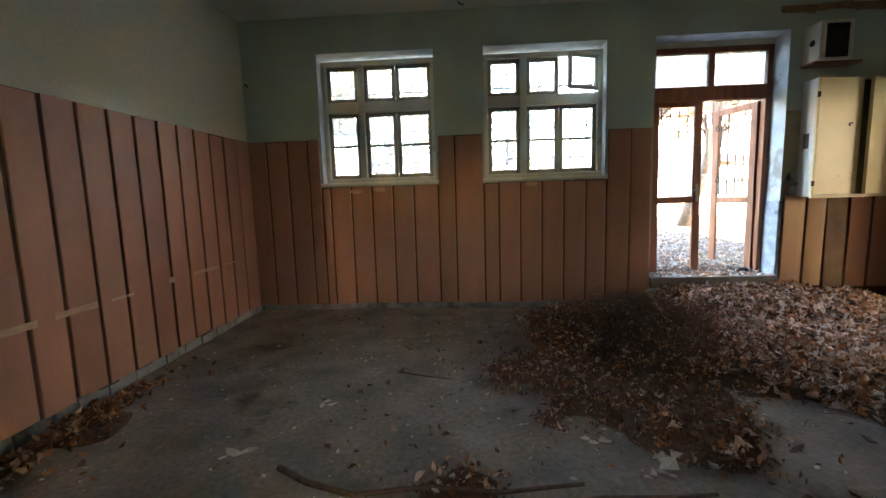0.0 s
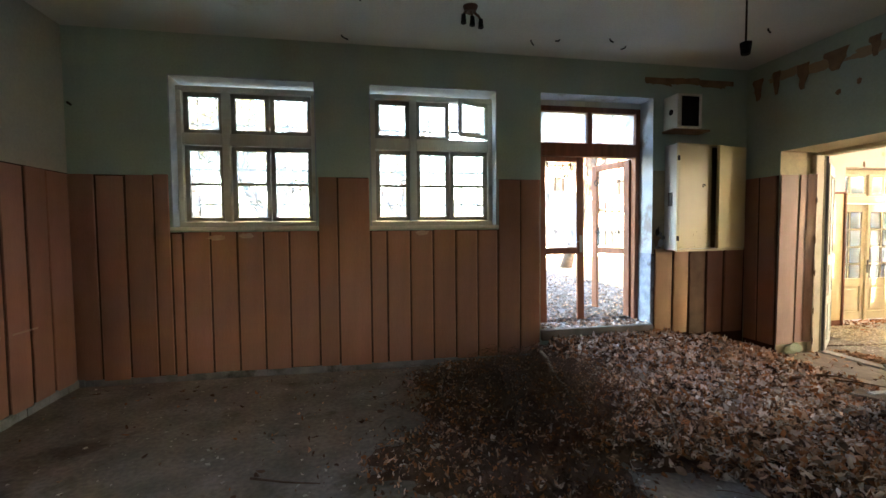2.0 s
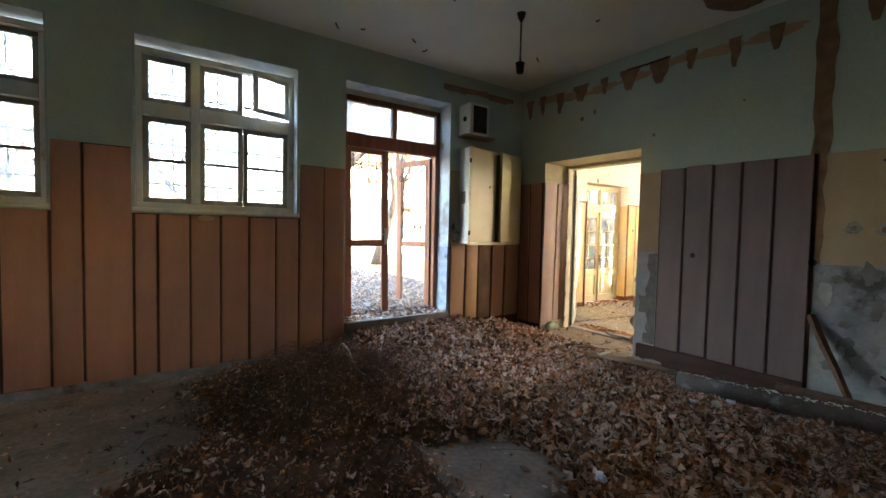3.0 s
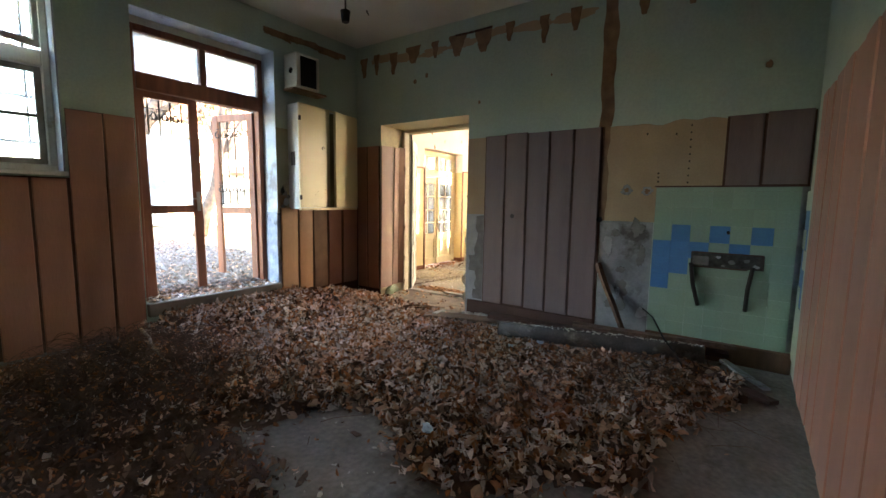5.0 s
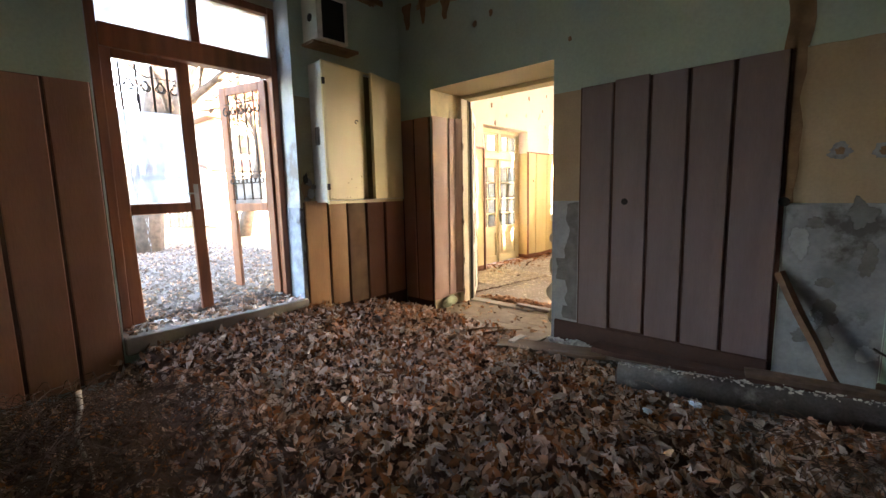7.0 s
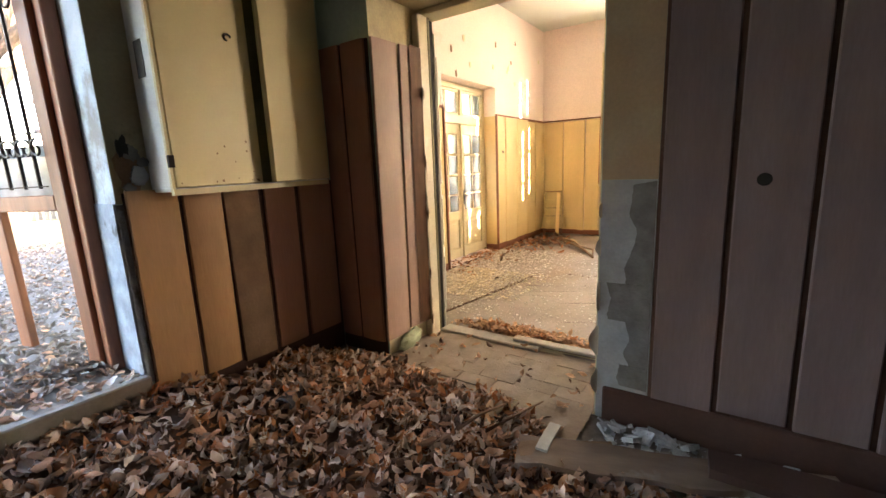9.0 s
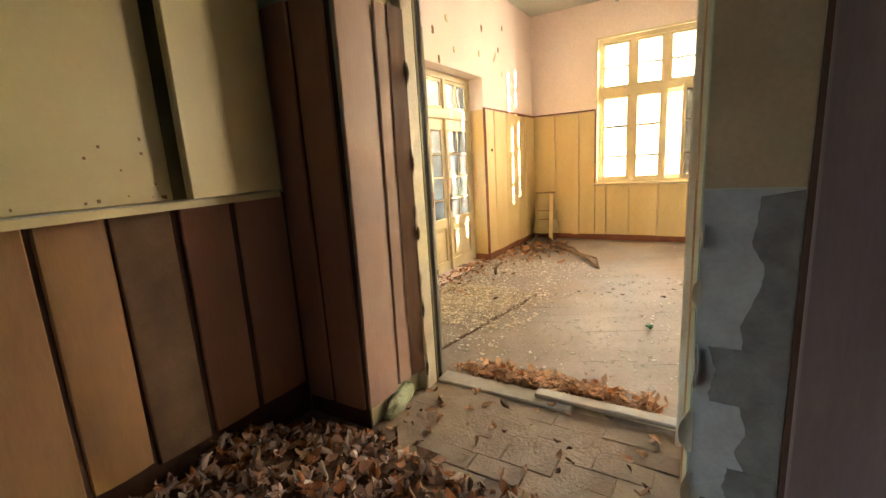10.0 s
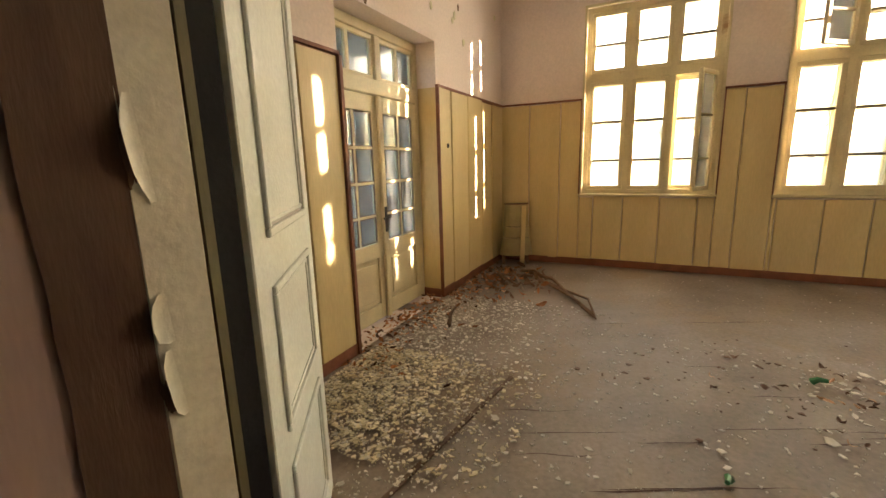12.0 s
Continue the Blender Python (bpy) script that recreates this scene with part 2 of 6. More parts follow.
M["leaf_pale"] = material("pale_dry_leaf", (0.78, 0.66, 0.57), (0.60, 0.47, 0.39), 0.45, thin=0.3, scale=12, grain=60, piece=0.3, spec=0.4)
M["leaf_orange"] = material("orange_dry_leaf", (0.68, 0.45, 0.29), (0.50, 0.29, 0.17), 0.7, thin=0.35, scale=12, grain=60, piece=0.35)
M["stick_pale"] = material("pale_stick", (0.36, 0.30, 0.24), (0.26, 0.21, 0.16), 0.8, scale=20)
M["rust_wood"] = material("rotten_wood", (0.22, 0.13, 0.075), (0.14, 0.08, 0.05), 0.85, scale=15)
M["flake_yellow"] = material("yellow_flake", (0.70, 0.63, 0.47), (0.56, 0.47, 0.31), 0.9, scale=9, piece=0.25)
M["fence_wood"] = material("weathered_fence", (0.26, 0.23, 0.20), (0.19, 0.165, 0.14), 0.9, scale=6, piece=0.2)
M["haze_tinted_wood"] = material("haze_tinted_woods", (0.16, 0.19, 0.22), (0.12, 0.145, 0.17), 1.0, scale=0.4, grain=2)
M["green_glass"] = material("green_bottle_glass", (0.05, 0.22, 0.09), None, 0.1, scale=5, spec=0.6)
M["white_metal"] = material("white_enamel", (0.66, 0.67, 0.64), (0.55, 0.56, 0.54), 0.45, scale=4, stain=(0.35, 0.27, 0.19), stain_at=0.66)
M["lump"] = material("fallen_green_plaster", (0.46, 0.55, 0.38), (0.40, 0.44, 0.32), 0.9, scale=20, bump=0.8)
M["peel"] = material("peeling_cream_paint", (0.70, 0.64, 0.51), (0.62, 0.55, 0.42), 0.5, scale=6, stain=(0.32, 0.24, 0.15), stain_at=0.64)


# ---- mesh helpers ----
def link_mesh(name, bm, mat, parent=None, smooth=False):
    me = bpy.data.meshes.new(name)
    bm.normal_update()
    bm.to_mesh(me)
    bm.free()
    for m in (mat if isinstance(mat, (list, tuple)) else [mat]):
        me.materials.append(m)
    if smooth:
        me.polygons.foreach_set("use_smooth", [True] * len(me.polygons))
    ob = new(name, me)
    if parent:
        ob.parent = parent
    return ob


def part(name, bm, mat, parent, label="", smooth=False):
    ob = link_mesh(name, bm, mat, parent, smooth)
    if label:
        tagged(ob, label)
    return ob


def thing(name, m, label, category, group="", kind=""):
    ob = new(name)
    ob.empty_display_size = 0.1
    ob.matrix_world = m
    return tagged(ob, label, category, group, kind)


def box(bm, x0, x1, y0, y1, z0, z1, bevel=0.0, m=None):
    vs = [bm.verts.new((x, y, z)) for z in (z0, z1) for x, y in ((x0, y0), (x1, y0), (x1, y1), (x0, y1))]
    fs = [bm.faces.new([vs[i] for i in f]) for f in ((3, 2, 1, 0), (4, 5, 6, 7), (0, 1, 5, 4), (1, 2, 6, 5), (2, 3, 7, 6), (3, 0, 4, 7))]
    if bevel:
        es = {e for f in fs for e in f.edges}
        r = bmesh.ops.bevel(bm, geom=list(es), offset=bevel, segments=1, affect="EDGES", profile=0.6)
        vs = [v for v in set(vs) | {v for f in r["faces"] for v in f.verts} if v.is_valid]
        vs = list({v for v in vs})
    if m:
        bmesh.ops.transform(bm, matrix=m, verts=[v for v in vs if v.is_valid])
    return bm


def boxes(*rows, bevel=0.0):
    bm = bmesh.new()
    for r in rows:
        box(bm, *r, bevel=bevel)
    return bm


def tube(bm, pts, radius, seg=6, taper=1.0):
    pts = [Vector(p) for p in pts]
    rings = []
    for i, p in enumerate(pts):
        d = (pts[min(i + 1, len(pts) - 1)] - pts[max(i - 1, 0)]).normalized()
        a = d.orthogonal().normalized()
        b = d.cross(a)
        r = radius * (1 + (taper - 1) * i / max(1, len(pts) - 1))
        if rings:
            ref = rings[-1][0].co - pts[i - 1]
            a = (ref - d * ref.dot(d)).normalized()
            b = d.cross(a)
        rings.append([bm.verts.new(p + r * (math.cos(t) * a + math.sin(t) * b)) for t in (2 * math.pi * k / seg for k in range(seg))])
    for r0, r1 in zip(rings, rings[1:]):
        for k in range(seg):
            bm.faces.new((r0[k], r0[(k + 1) % seg], r1[(k + 1) % seg], r1[k]))
    bm.faces.new(rings[0][::-1])
    bm.faces.new(rings[-1])
    return bm


def wall_slab(name, along, u0, u1, t0, t1, z0, z1, holes, mats, label):
    """A wall along x or y from u0 to u1, between t0 and t1 thick, with through-openings (u0, u1, z0, z1). mats: face at t0, face at t1, reveals."""
    us = sorted({u0, u1, *[h[i] for h in holes for i in (0, 1)]})
    zs = sorted({z0, z1, *[h[i] for h in holes for i in (2, 3)]})
    solid = lambda i, k: 0 <= i < len(us) - 1 and 0 <= k < len(zs) - 1 and not any(
        h[0] <= us[i] and us[i + 1] <= h[1] and h[2] <= zs[k] and zs[k + 1] <= h[3] for h in holes)
    bm = bmesh.new()
    cache = {}

    def v(u, t, z):
        key = (u, t, z)
        if key not in cache:
            cache[key] = bm.verts.new((u, t, z) if along == "x" else (t, u, z))
        return cache[key]

    def quad(a, b, c, d, k):
        f = bm.faces.new((v(*a), v(*b), v(*c), v(*d)))
        f.material_index = k

    for i in range(len(us) - 1):
        for k in range(len(zs) - 1):
            if not solid(i, k):
                continue
            a, b, c, d = us[i], us[i + 1], zs[k], zs[k + 1]
            quad((a, t0, c), (b, t0, c), (b, t0, d), (a, t0, d), 0)
            quad((a, t1, c), (a, t1, d), (b, t1, d), (b, t1, c), 1)
            if not solid(i - 1, k):
                quad((a, t0, c), (a, t0, d), (a, t1, d), (a, t1, c), 2)
            if not solid(i + 1, k):
                quad((b, t0, c), (b, t1, c), (b, t1, d), (b, t0, d), 2)
            if not solid(i, k - 1):
                quad((a, t0, c), (a, t1, c), (b, t1, c), (b, t0, c), 2)
            if not solid(i, k + 1):
                quad((a, t0, d), (b, t0, d), (b, t1, d), (a, t1, d), 2)
    bmesh.ops.recalc_face_normals(bm, faces=bm.faces[:])
    return tagged(link_mesh(name, bm, mats), label, "wall", kind="structure")


# ---- plan ----
N, E, W, S = 5.20, 5.37, -2.50, -0.05        # first room: inner faces
CEIL = 3.62
D1 = (2.50, 4.00, 0.30, 3.20)                # outside door opening in the north wall
W1 = (-1.56, -0.10, 1.61, 3.20)
W2 = (0.48, 1.955, 1.61, 3.20)
DW = (3.24, 4.72, 0.0, 2.485)                # doorway to the second room, along y
X2, N2, E2, S2 = 6.05, 5.85, 11.24, -1.6     # second room: inner faces
CEIL2 = 3.70
D2 = (7.85, 9.29, 0.0, 2.50)
FW = [(3.30, 4.76, 0.93, 3.15), (1.26, 2.72, 0.93, 3.15), (-0.80, 0.66, 0.93, 3.15)]

wall_n = wall_slab("wall_north", "x", W - 0.3, X2, N, N + 0.55, -0.3, 4.1, [D1, W1, W2], [M["green"], M["cream"], M["white_plaster"]], "pale green distempered wall above brown hardboard panelling")
wall_w = wall_slab("wall_west", "y", S - 3.3, N, W - 0.3, W, -0.3, 4.1, [], [M["cream"], M["beige"], M["green"]], "pale green wall above brown hardboard panelling")
wall_e = wall_slab("wall_east", "y", S2 - 0.3, N, E, X2, -0.3, 4.1, [DW], [M["green"], M["pink"], M["cream"]], "thick green wall with a wide doorway, stripped in places")
wall_s = wall_slab("wall_south", "x", W, E, S - 0.25, S, -0.3, 4.1, [(-0.4, 1.0, 0.0, 2.1)], [M["cream"], M["green"], M["cream"]], "green wall with brown panelling and an opening")
# back wall is unseen; its opening is added to let light forward
wall_s2 = wall_slab("wall_south_back", "x", W, E, S - 3.3, S - 3.0, -0.3, 4.1, [(0.15, 0.7, 1.5, 2.05)], [M["cream"], M["green"], M["cream"]], "unseen cream wall closing the space behind, opening added for light")
wall_n2 = wall_slab("wall_north_second_room", "x", X2, E2 + 0.5, N2, N2 + 0.45, -0.3, 4.1, [D2], [M["pink"], M["cream"], M["pink"]], "pinkish wall above cream yellow panelling")
wall_n2b = wall_slab("wall_north_return", "y", N + 0.55, N2 + 0.45, X2 - 0.3, X2, -0.3, 4.1, [], [M["cream"], M["pink"], M["pink"]], "cream outer wall return")
wall_e2 = wall_slab("wall_east_second_room", "y", S2 - 0.3, N2, E2, E2 + 0.36, -0.3, 4.1, FW, [M["pink"], M["cream"], M["pink"]], "pinkish wall with tall windows above yellow panelling")
wall_s3 = wall_slab("wall_south_second_room", "x", X2, E2, S2 - 0.3, S2, -0.3, 4.1, [], [M["cream"], M["pink"], M["pink"]], "plain pinkish wall")
wall_r2 = wall_slab("wall_west_second_room", "y", N, N2, X2 - 0.25, X2, -0.3, 4.1, [], [M["cream"], M["pink"], M["pink"]], "pinkish wall beside the doorway")

ceiling = tagged(link_mesh("ceiling", boxes((W - 0.3, X2 - 0.3, S - 3.3, N + 0.55, CEIL, CEIL + 0.2)), M["ceiling"]), "stained whitewashed ceiling", "ceiling", kind="structure")
ceiling_2 = tagged(link_mesh("ceiling_second_room", boxes((X2 - 0.3, E2 + 0.45, S2 - 0.3, N2 + 0.45, CEIL2, CEIL2 + 0.2)), M["ceiling"]), "pale stained plaster ceiling", "ceiling", kind="structure")
roof = tagged(link_mesh("roof_slab", boxes((W - 0.8, E2 + 0.9, S2 - 2.6, N2 + 0.9, 4.1, 4.3)), M["grey_plaster"]), "flat roof slab over both rooms", "roof", kind="structure")


def grid_sheet(x0, x1, y0, y1, step, height):
    bm = bmesh.new()
    nx, ny = max(1, round((x1 - x0) / step)), max(1, round((y1 - y0) / step))
    g = [[bm.verts.new((x0 + (x1 - x0) * i / nx, y0 + (y1 - y0) * j / ny, 0)) for i in range(nx + 1)] for j in range(ny + 1)]
    for row in g:
        for q in row:
            q.co.z = height(q.co.x, q.co.y)
    for j in range(ny):
        for i in range(nx):
            bm.faces.new((g[j][i], g[j][i + 1], g[j + 1][i + 1], g[j + 1][i]))
    return bm


floor_1 = tagged(link_mesh("floor", grid_sheet(W, X2 - 0.02, S - 3.0, N + 0.02, 0.12, lambda x, y: 0.012 * noise.noise((x * 1.3, y * 1.3, 0))), M["concrete"], smooth=True), "dusty cracked concrete floor with leaves and debris", "floor", kind="structure")
def ripple(x, y):
    u, v = 0.87 * x + 0.45 * y, 0.45 * x - 0.87 * y
    return 0.009 * noise.noise((u * 3.2, v * 0.5, 1)) + 0.004 * noise.noise((u * 8.0, v * 0.8, 5))


floor_2 = tagged(link_mesh("floor_second_room", grid_sheet(X2 - 0.02, E2, S2, N2 + 0.3, 0.045, lambda x, y: ripple(x, y) - 0.004), M["lino"], smooth=True), "rippled worn grey brown linoleum floor", "floor", kind="structure")

# ---- panelling ----
def board_mesh(w, h, t, mat, bevel=0.006, cup=0.0, warp=0.0):
    """A board standing on its lower left corner: x along, y out of the wall (towards -y), z up.
    cup bows it across its width, warp curls its right edge off the wall towards the foot."""
    verts, faces, smooth = [], [], []
    us = (0.0, bevel / w, 0.25, 0.5, 0.75, 1 - bevel / w, 1.0) if cup or warp else (0.0, bevel / w, 1 - bevel / w, 1.0)
    vs = (0.0, 0.2, 0.45, 0.75, 1.0) if warp else (0.0, 1.0)

    def out(u, v):
        return t + cup * (4 * u * (1 - u) - 0.6) + warp * u * u * (1 - v) ** 2

    for cols in (us[:2], us[1:-1], us[-2:]):
        first, m = len(verts), len(cols)
        verts += [(w * u, -out(u, v) + (bevel if u in (0.0, 1.0) else 0.0), h * v) for v in vs for u in cols]
        for j in range(len(vs) - 1):
            for k in range(m - 1):
                c = first + j * m + k
                faces.append((c, c + 1, c + m + 1, c + m))
                smooth.append(m > 2)
    for u in (0.0, 1.0):
        for v0, v1 in zip(vs, vs[1:]):
            b = len(verts)
            verts += [(w * u, -out(u, v0) + bevel, h * v0), (w * u, -out(u, v1) + bevel, h * v1), (w * u, -out(u, v1) + t, h * v1), (w * u, -out(u, v0) + t, h * v0)]
            faces.append((b, b + 1, b + 2, b + 3) if u == 0 else (b + 3, b + 2, b + 1, b))
            smooth.append(False)
    for v in (0.0, 1.0):
        for u0, u1 in zip(us, us[1:]):
            b = len(verts)
            verts += [(w * u0, -out(u0, v) + (bevel if u0 == 0.0 else 0.0), h * v), (w * u0, -out(u0, v) + t, h * v), (w * u1, -out(u1, v) + t, h * v), (w * u1, -out(u1, v) + (bevel if u1 == 1.0 else 0.0), h * v)]
            faces.append((b, b + 1, b + 2, b + 3) if v == 0 else (b + 3, b + 2, b + 1, b))
            smooth.append(False)
    for v0, v1 in zip(vs, vs[1:]):
        b = len(verts)
        verts += [(0.0, -out(0.0, v0) + t, h * v0), (0.0, -out(0.0, v1) + t, h * v1), (w, -out(1.0, v1) + t, h * v1), (w, -out(1.0, v0) + t, h * v0)]
        faces.append((b, b + 1, b + 2, b + 3))
        smooth.append(False)
    me = bpy.data.meshes.new("board")
    me.from_pydata(verts, [], faces)
    me.polygons.foreach_set("use_smooth", smooth)
    me.materials.append(mat)
    me.update()
    return me


def piece(name, me, parent, m):
    ob = new(name, me)
    ob.parent = parent
    ob.matrix_world = m
    return ob


BOARDS = {}


def panel_run(parent, name, origin, rz, lines, z0, z1, mat, gap=0.021, t=0.014, lean=0.006, rnd=random.Random(3), key="", cup=0.0):
    """Upright boards between the lines, each a little out of true."""
    for a, b in zip(lines, lines[1:]):
        w = round(b - a - gap, 3)
        hh = round(z1 - z0, 3)
        bow = round(cup * rnd.choice((0.5, 1.0, 1.4)), 4)
        k = (key, w, hh, bow)
        if k not in BOARDS:
            BOARDS[k] = board_mesh(w, hh, t, mat, cup=bow)
        dz = rnd.uniform(-0.025, 0.015)
        m = Matrix.Translation(origin) @ pose(0, 0, 0, 0, 0, rz) @ pose(a + gap / 2, -0.012 - rnd.uniform(0, lean), z0 + dz * 0.6, rnd.uniform(-0.15, 0.25), rnd.uniform(-0.12, 0.12), rnd.uniform(-0.8, 0.8))
        piece(name, BOARDS[k], parent, m)


def lines_from(start, pitch, lo, hi):
    out, k = [lo], math.ceil((lo - start + 0.1) / pitch)
    while start + k * pitch < hi - 0.1:
        out.append(start + k * pitch)
        k += 1
    return out + [hi]


# dark battens behind the boards, in pieces round the windows
n_back = boxes((W, W1[0] - 0.02, N - 0.012, N - 0.002, 0.06, 2.165), (W1[0] - 0.02, W1[1] + 0.02, N - 0.012, N - 0.002, 0.06, 1.575),
               (W1[1] + 0.02, W2[0] - 0.02, N - 0.012, N - 0.002, 0.06, 2.165), (W2[0] - 0.02, W2[1] + 0.02, N - 0.012, N - 0.002, 0.06, 1.575),
               (W2[1] + 0.02, D1[0] - 0.01, N - 0.012, N - 0.002, 0.06, 2.165))
part("panel_backing", n_back, M["groove"], wall_n, "dark backing seen between boards")
n_lines = lines_from(-1.192, 0.2642, W + 0.005, W1[0] - 0.005)
panel_run(wall_n, "panel", (0, N, 0), 0, n_lines, 0.075, 2.165, M["panel"], key="n", cup=0.0035)
panel_run(wall_n, "panel", (0, N, 0), 0, [W1[0] - 0.005] + lines_from(-1.192, 0.2642, W1[0], W1[1])[1:-1] + [W1[1] + 0.005], 0.075, 1.57, M["panel"], key="n", cup=0.0035)
panel_run(wall_n, "panel", (0, N, 0), 0, [W1[1] + 0.005, 0.12, W2[0] - 0.005], 0.075, 2.165, M["panel"], key="n", cup=0.0035)
panel_run(wall_n, "panel", (0, N, 0), 0, [W2[0] - 0.005] + lines_from(-1.192, 0.2642, W2[0], W2[1])[1:-1] + [W2[1] + 0.005], 0.075, 1.57, M["panel"], key="n", cup=0.0035)
panel_run(wall_n, "panel", (0, N, 0), 0, [W2[1] + 0.005, 2.237, D1[0] - 0.005], 0.075, 2.165, M["panel"], key="n", cup=0.0035)
# west wall: local x runs towards +y
part("panel_backing", boxes((W + 0.002, W + 0.012, S - 0.02, N - 0.014, 0.06, 2.17)), M["groove"], wall_w)
panel_run(wall_w, "panel", (W, S, 0), 90, lines_from(2.815, 0.262, 0.01, N - S - 0.03), 0.09, 2.17, M["panel"], key="w", gap=0.026, cup=0.003)
bm = bmesh.new()
rr = random.Random(12)
for k in range(8):
    y = 0.9 + 0.5 * k
    box(bm, W + 0.030, W + 0.032, y + rr.uniform(-.05, .05), y + 0.33 + rr.uniform(-.1, .1), 0.66 + 0.01 * k, 0.675 + 0.045 * rr.random() + 0.01 * k)
M["scuff"] = material("pale_scuff", (0.50, 0.36, 0.27), (0.42, 0.25, 0.18), 0.7, scale=14, stretch=(1, 1, 4))
part("scuff_mark", bm, M["scuff"], wall_w, "pale scuff line rubbed along the boards")
# south wall
part("panel_backing", boxes((1.06, 4.92, S + 0.002, S + 0.012, 0.06, 2.2)), M["groove"], wall_s)
panel_run(wall_s, "panel", (4.90, S, 0), 180, lines_from(0.0, 0.275, 0.0, 3.84), 0.09, 2.2, M["panel"], key="s", cup=0.002)
# east wall, south of the doorway
part("panel_backing", boxes((E - 0.012, E - 0.002, 1.60, 2.985, 0.06, 2.2)), M["groove"], wall_e)
panel_run(wall_e, "panel", (E, 0, 0), -90, [-2.978, -2.703, -2.428, -2.168, -1.900, -1.615], 0.20, 2.2, M["mauve"], key="e", lean=0.002)
part("skirting_board", boxes((E - 0.03, E - 0.002, 1.62, 3.20, 0.0, 0.19), bevel=0.008), M["groove"], wall_e, "dark dusty skirting board")
part("panel_backing", boxes((E - 0.012, E - 0.002, -0.04, 0.56, 1.60, 2.2)), M["groove"], wall_e)
panel_run(wall_e, "panel", (E, 0, 0), -90, [-0.55, -0.285, 0.035], 1.60, 2.2, M["mauve"], key="e2")
# east wall between cabinet and doorway, and the doorway's left reveal
part("panel_backing", boxes((E - 0.012, E - 0.002, 4.73, 5.18, 0.0, 2.2)), M["groove"], wall_e)
panel_run(wall_e, "panel", (E, 0, 0), -90, [-5.18, -4.97, -4.735], 0.12, 2.2, M["panel"], key="e3", cup=0.002)
me_r = board_mesh(0.245, 2.07, 0.012, M["lit_pink_panel"], cup=0.006)
me_r2 = board_mesh(0.225, 2.05, 0.012, M["lit_pink_panel"], cup=0.006, warp=0.03)
piece("panel", me_r, wall_e, pose(E - 0.02, DW[1] - 0.006, 0.13, 0.6, 0, -1.5))
piece("panel", me_r2, wall_e, pose(E + 0.235, DW[1] - 0.012, 0.15, 1.0, 0, 1.5))

# worn brown edge, painted darker for the shade where the board curls
bm = bmesh.new()
zs = [0.16 + 0.05 * k for k in range(42)]
lf = [bm.verts.new((5.70 + 0.014 * noise.noise((z * 1.7, 5, 0)) + 0.005 * noise.noise((z * 21, 2, 0)), DW[1] - 0.0335 - 0.017 * (z - 0.16), z)) for z in zs]
rt = [bm.verts.new((5.829, DW[1] - 0.060 - 0.004 * (z - 0.16), z)) for z in zs]
for k in range(len(zs) - 1):
    bm.faces.new((lf[k], rt[k], rt[k + 1], lf[k + 1]))
part("worn_edge", bm, M["worn_edge"], wall_e, "worn edge of the reveal board, darkened with painted shade")
# stripped areas of the east wall
part("ochre_plaster", boxes((E - 0.006, E - 0.001, 2.987, 3.236, 1.27, 2.19)), M["ochre_plaster"], wall_e, "ochre plaster where boards are gone")
part("grey_plaster", boxes((E - 0.008, E - 0.001, 2.987, 3.236, 0.0, 1.268)), M["pale_grey"], wall_e, "bare grey crumbling plaster")


def blotch(parent, name, x, y, z, ry, rz, mat, seed, t=0.006, axis="x"):
    """A ragged flat patch of missing paint on a wall face."""
    r = random.Random(seed)
    bm = bmesh.new()
    n = 44
    pts = []
    for k in range(n):
        a = 2 * math.pi * k / n
        q = 0.74 + 0.34 * noise.noise((math.cos(a) * 1.3 + seed, math.sin(a) * 1.3, seed * 0.37)) + 0.2 * noise.noise((math.cos(a) * 4 + seed, math.sin(a) * 4, seed * 0.71)) + r.uniform(-0.05, 0.05)
        u, v = math.cos(a) * ry * q, math.sin(a) * rz * q
        pts.append((u, v))
    front = [bm.verts.new((-t, u, v) if axis == "x" else (u, -t, v)) for u, v in pts]
    back = [bm.verts.new((0, u * 1.05, v * 1.05) if axis == "x" else (u * 1.05, 0, v * 1.05)) for u, v in pts]
    bm.faces.new(front)
    for k in range(n):
        bm.faces.new((front[k], front[(k + 1) % n], back[(k + 1) % n], back[k]))
    bmesh.ops.recalc_face_normals(bm, faces=bm.faces[:])
    bmesh.ops.translate(bm, vec=(x, y, z), verts=bm.verts)
    return part(name, bm, mat, parent)


def ragged_sheet(parent, name, y0, y1, z0, z1, x, mat, seed, t=0.006, ragged=0.05, label=""):
    """A plaster area with ragged upper edge on the east wall."""
    bm = bmesh.new()
    n = 18
    ys = [y0 + (y1 - y0) * k / n for k in range(n + 1)]
    for depth, grow in ((t, 0.0),):
        lo = [bm.verts.new((x - depth, y, z0)) for y in ys]
        hi = [bm.verts.new((x - depth, y, z1 + ragged * noise.noise((y * 5, seed, 0)))) for y in ys]
        hb = [bm.verts.new((x, v.co.y, v.co.z + 0.004)) for v in hi]
        for k in range(n):
            bm.faces.new((lo[k], lo[k + 1], hi[k + 1], hi[k]))
            bm.faces.new((hi[k], hi[k + 1], hb[k + 1], hb[k]))
    bmesh.ops.recalc_face_normals(bm, faces=bm.faces[:])
    return part(name, bm, mat, parent, label)


ragged_sheet(wall_e, "ochre_plaster", 0.56, 1.595, 1.25, 2.19, E, M["ochre_plaster"], 3, label="ochre plaster where boards are gone")
ragged_sheet(wall_e, "grey_plaster", 1.095, 1.595, 0.0, 1.25, E, M["grey_plaster"], 8, t=0.009, ragged=0.03, label="bare grey crumbling plaster")
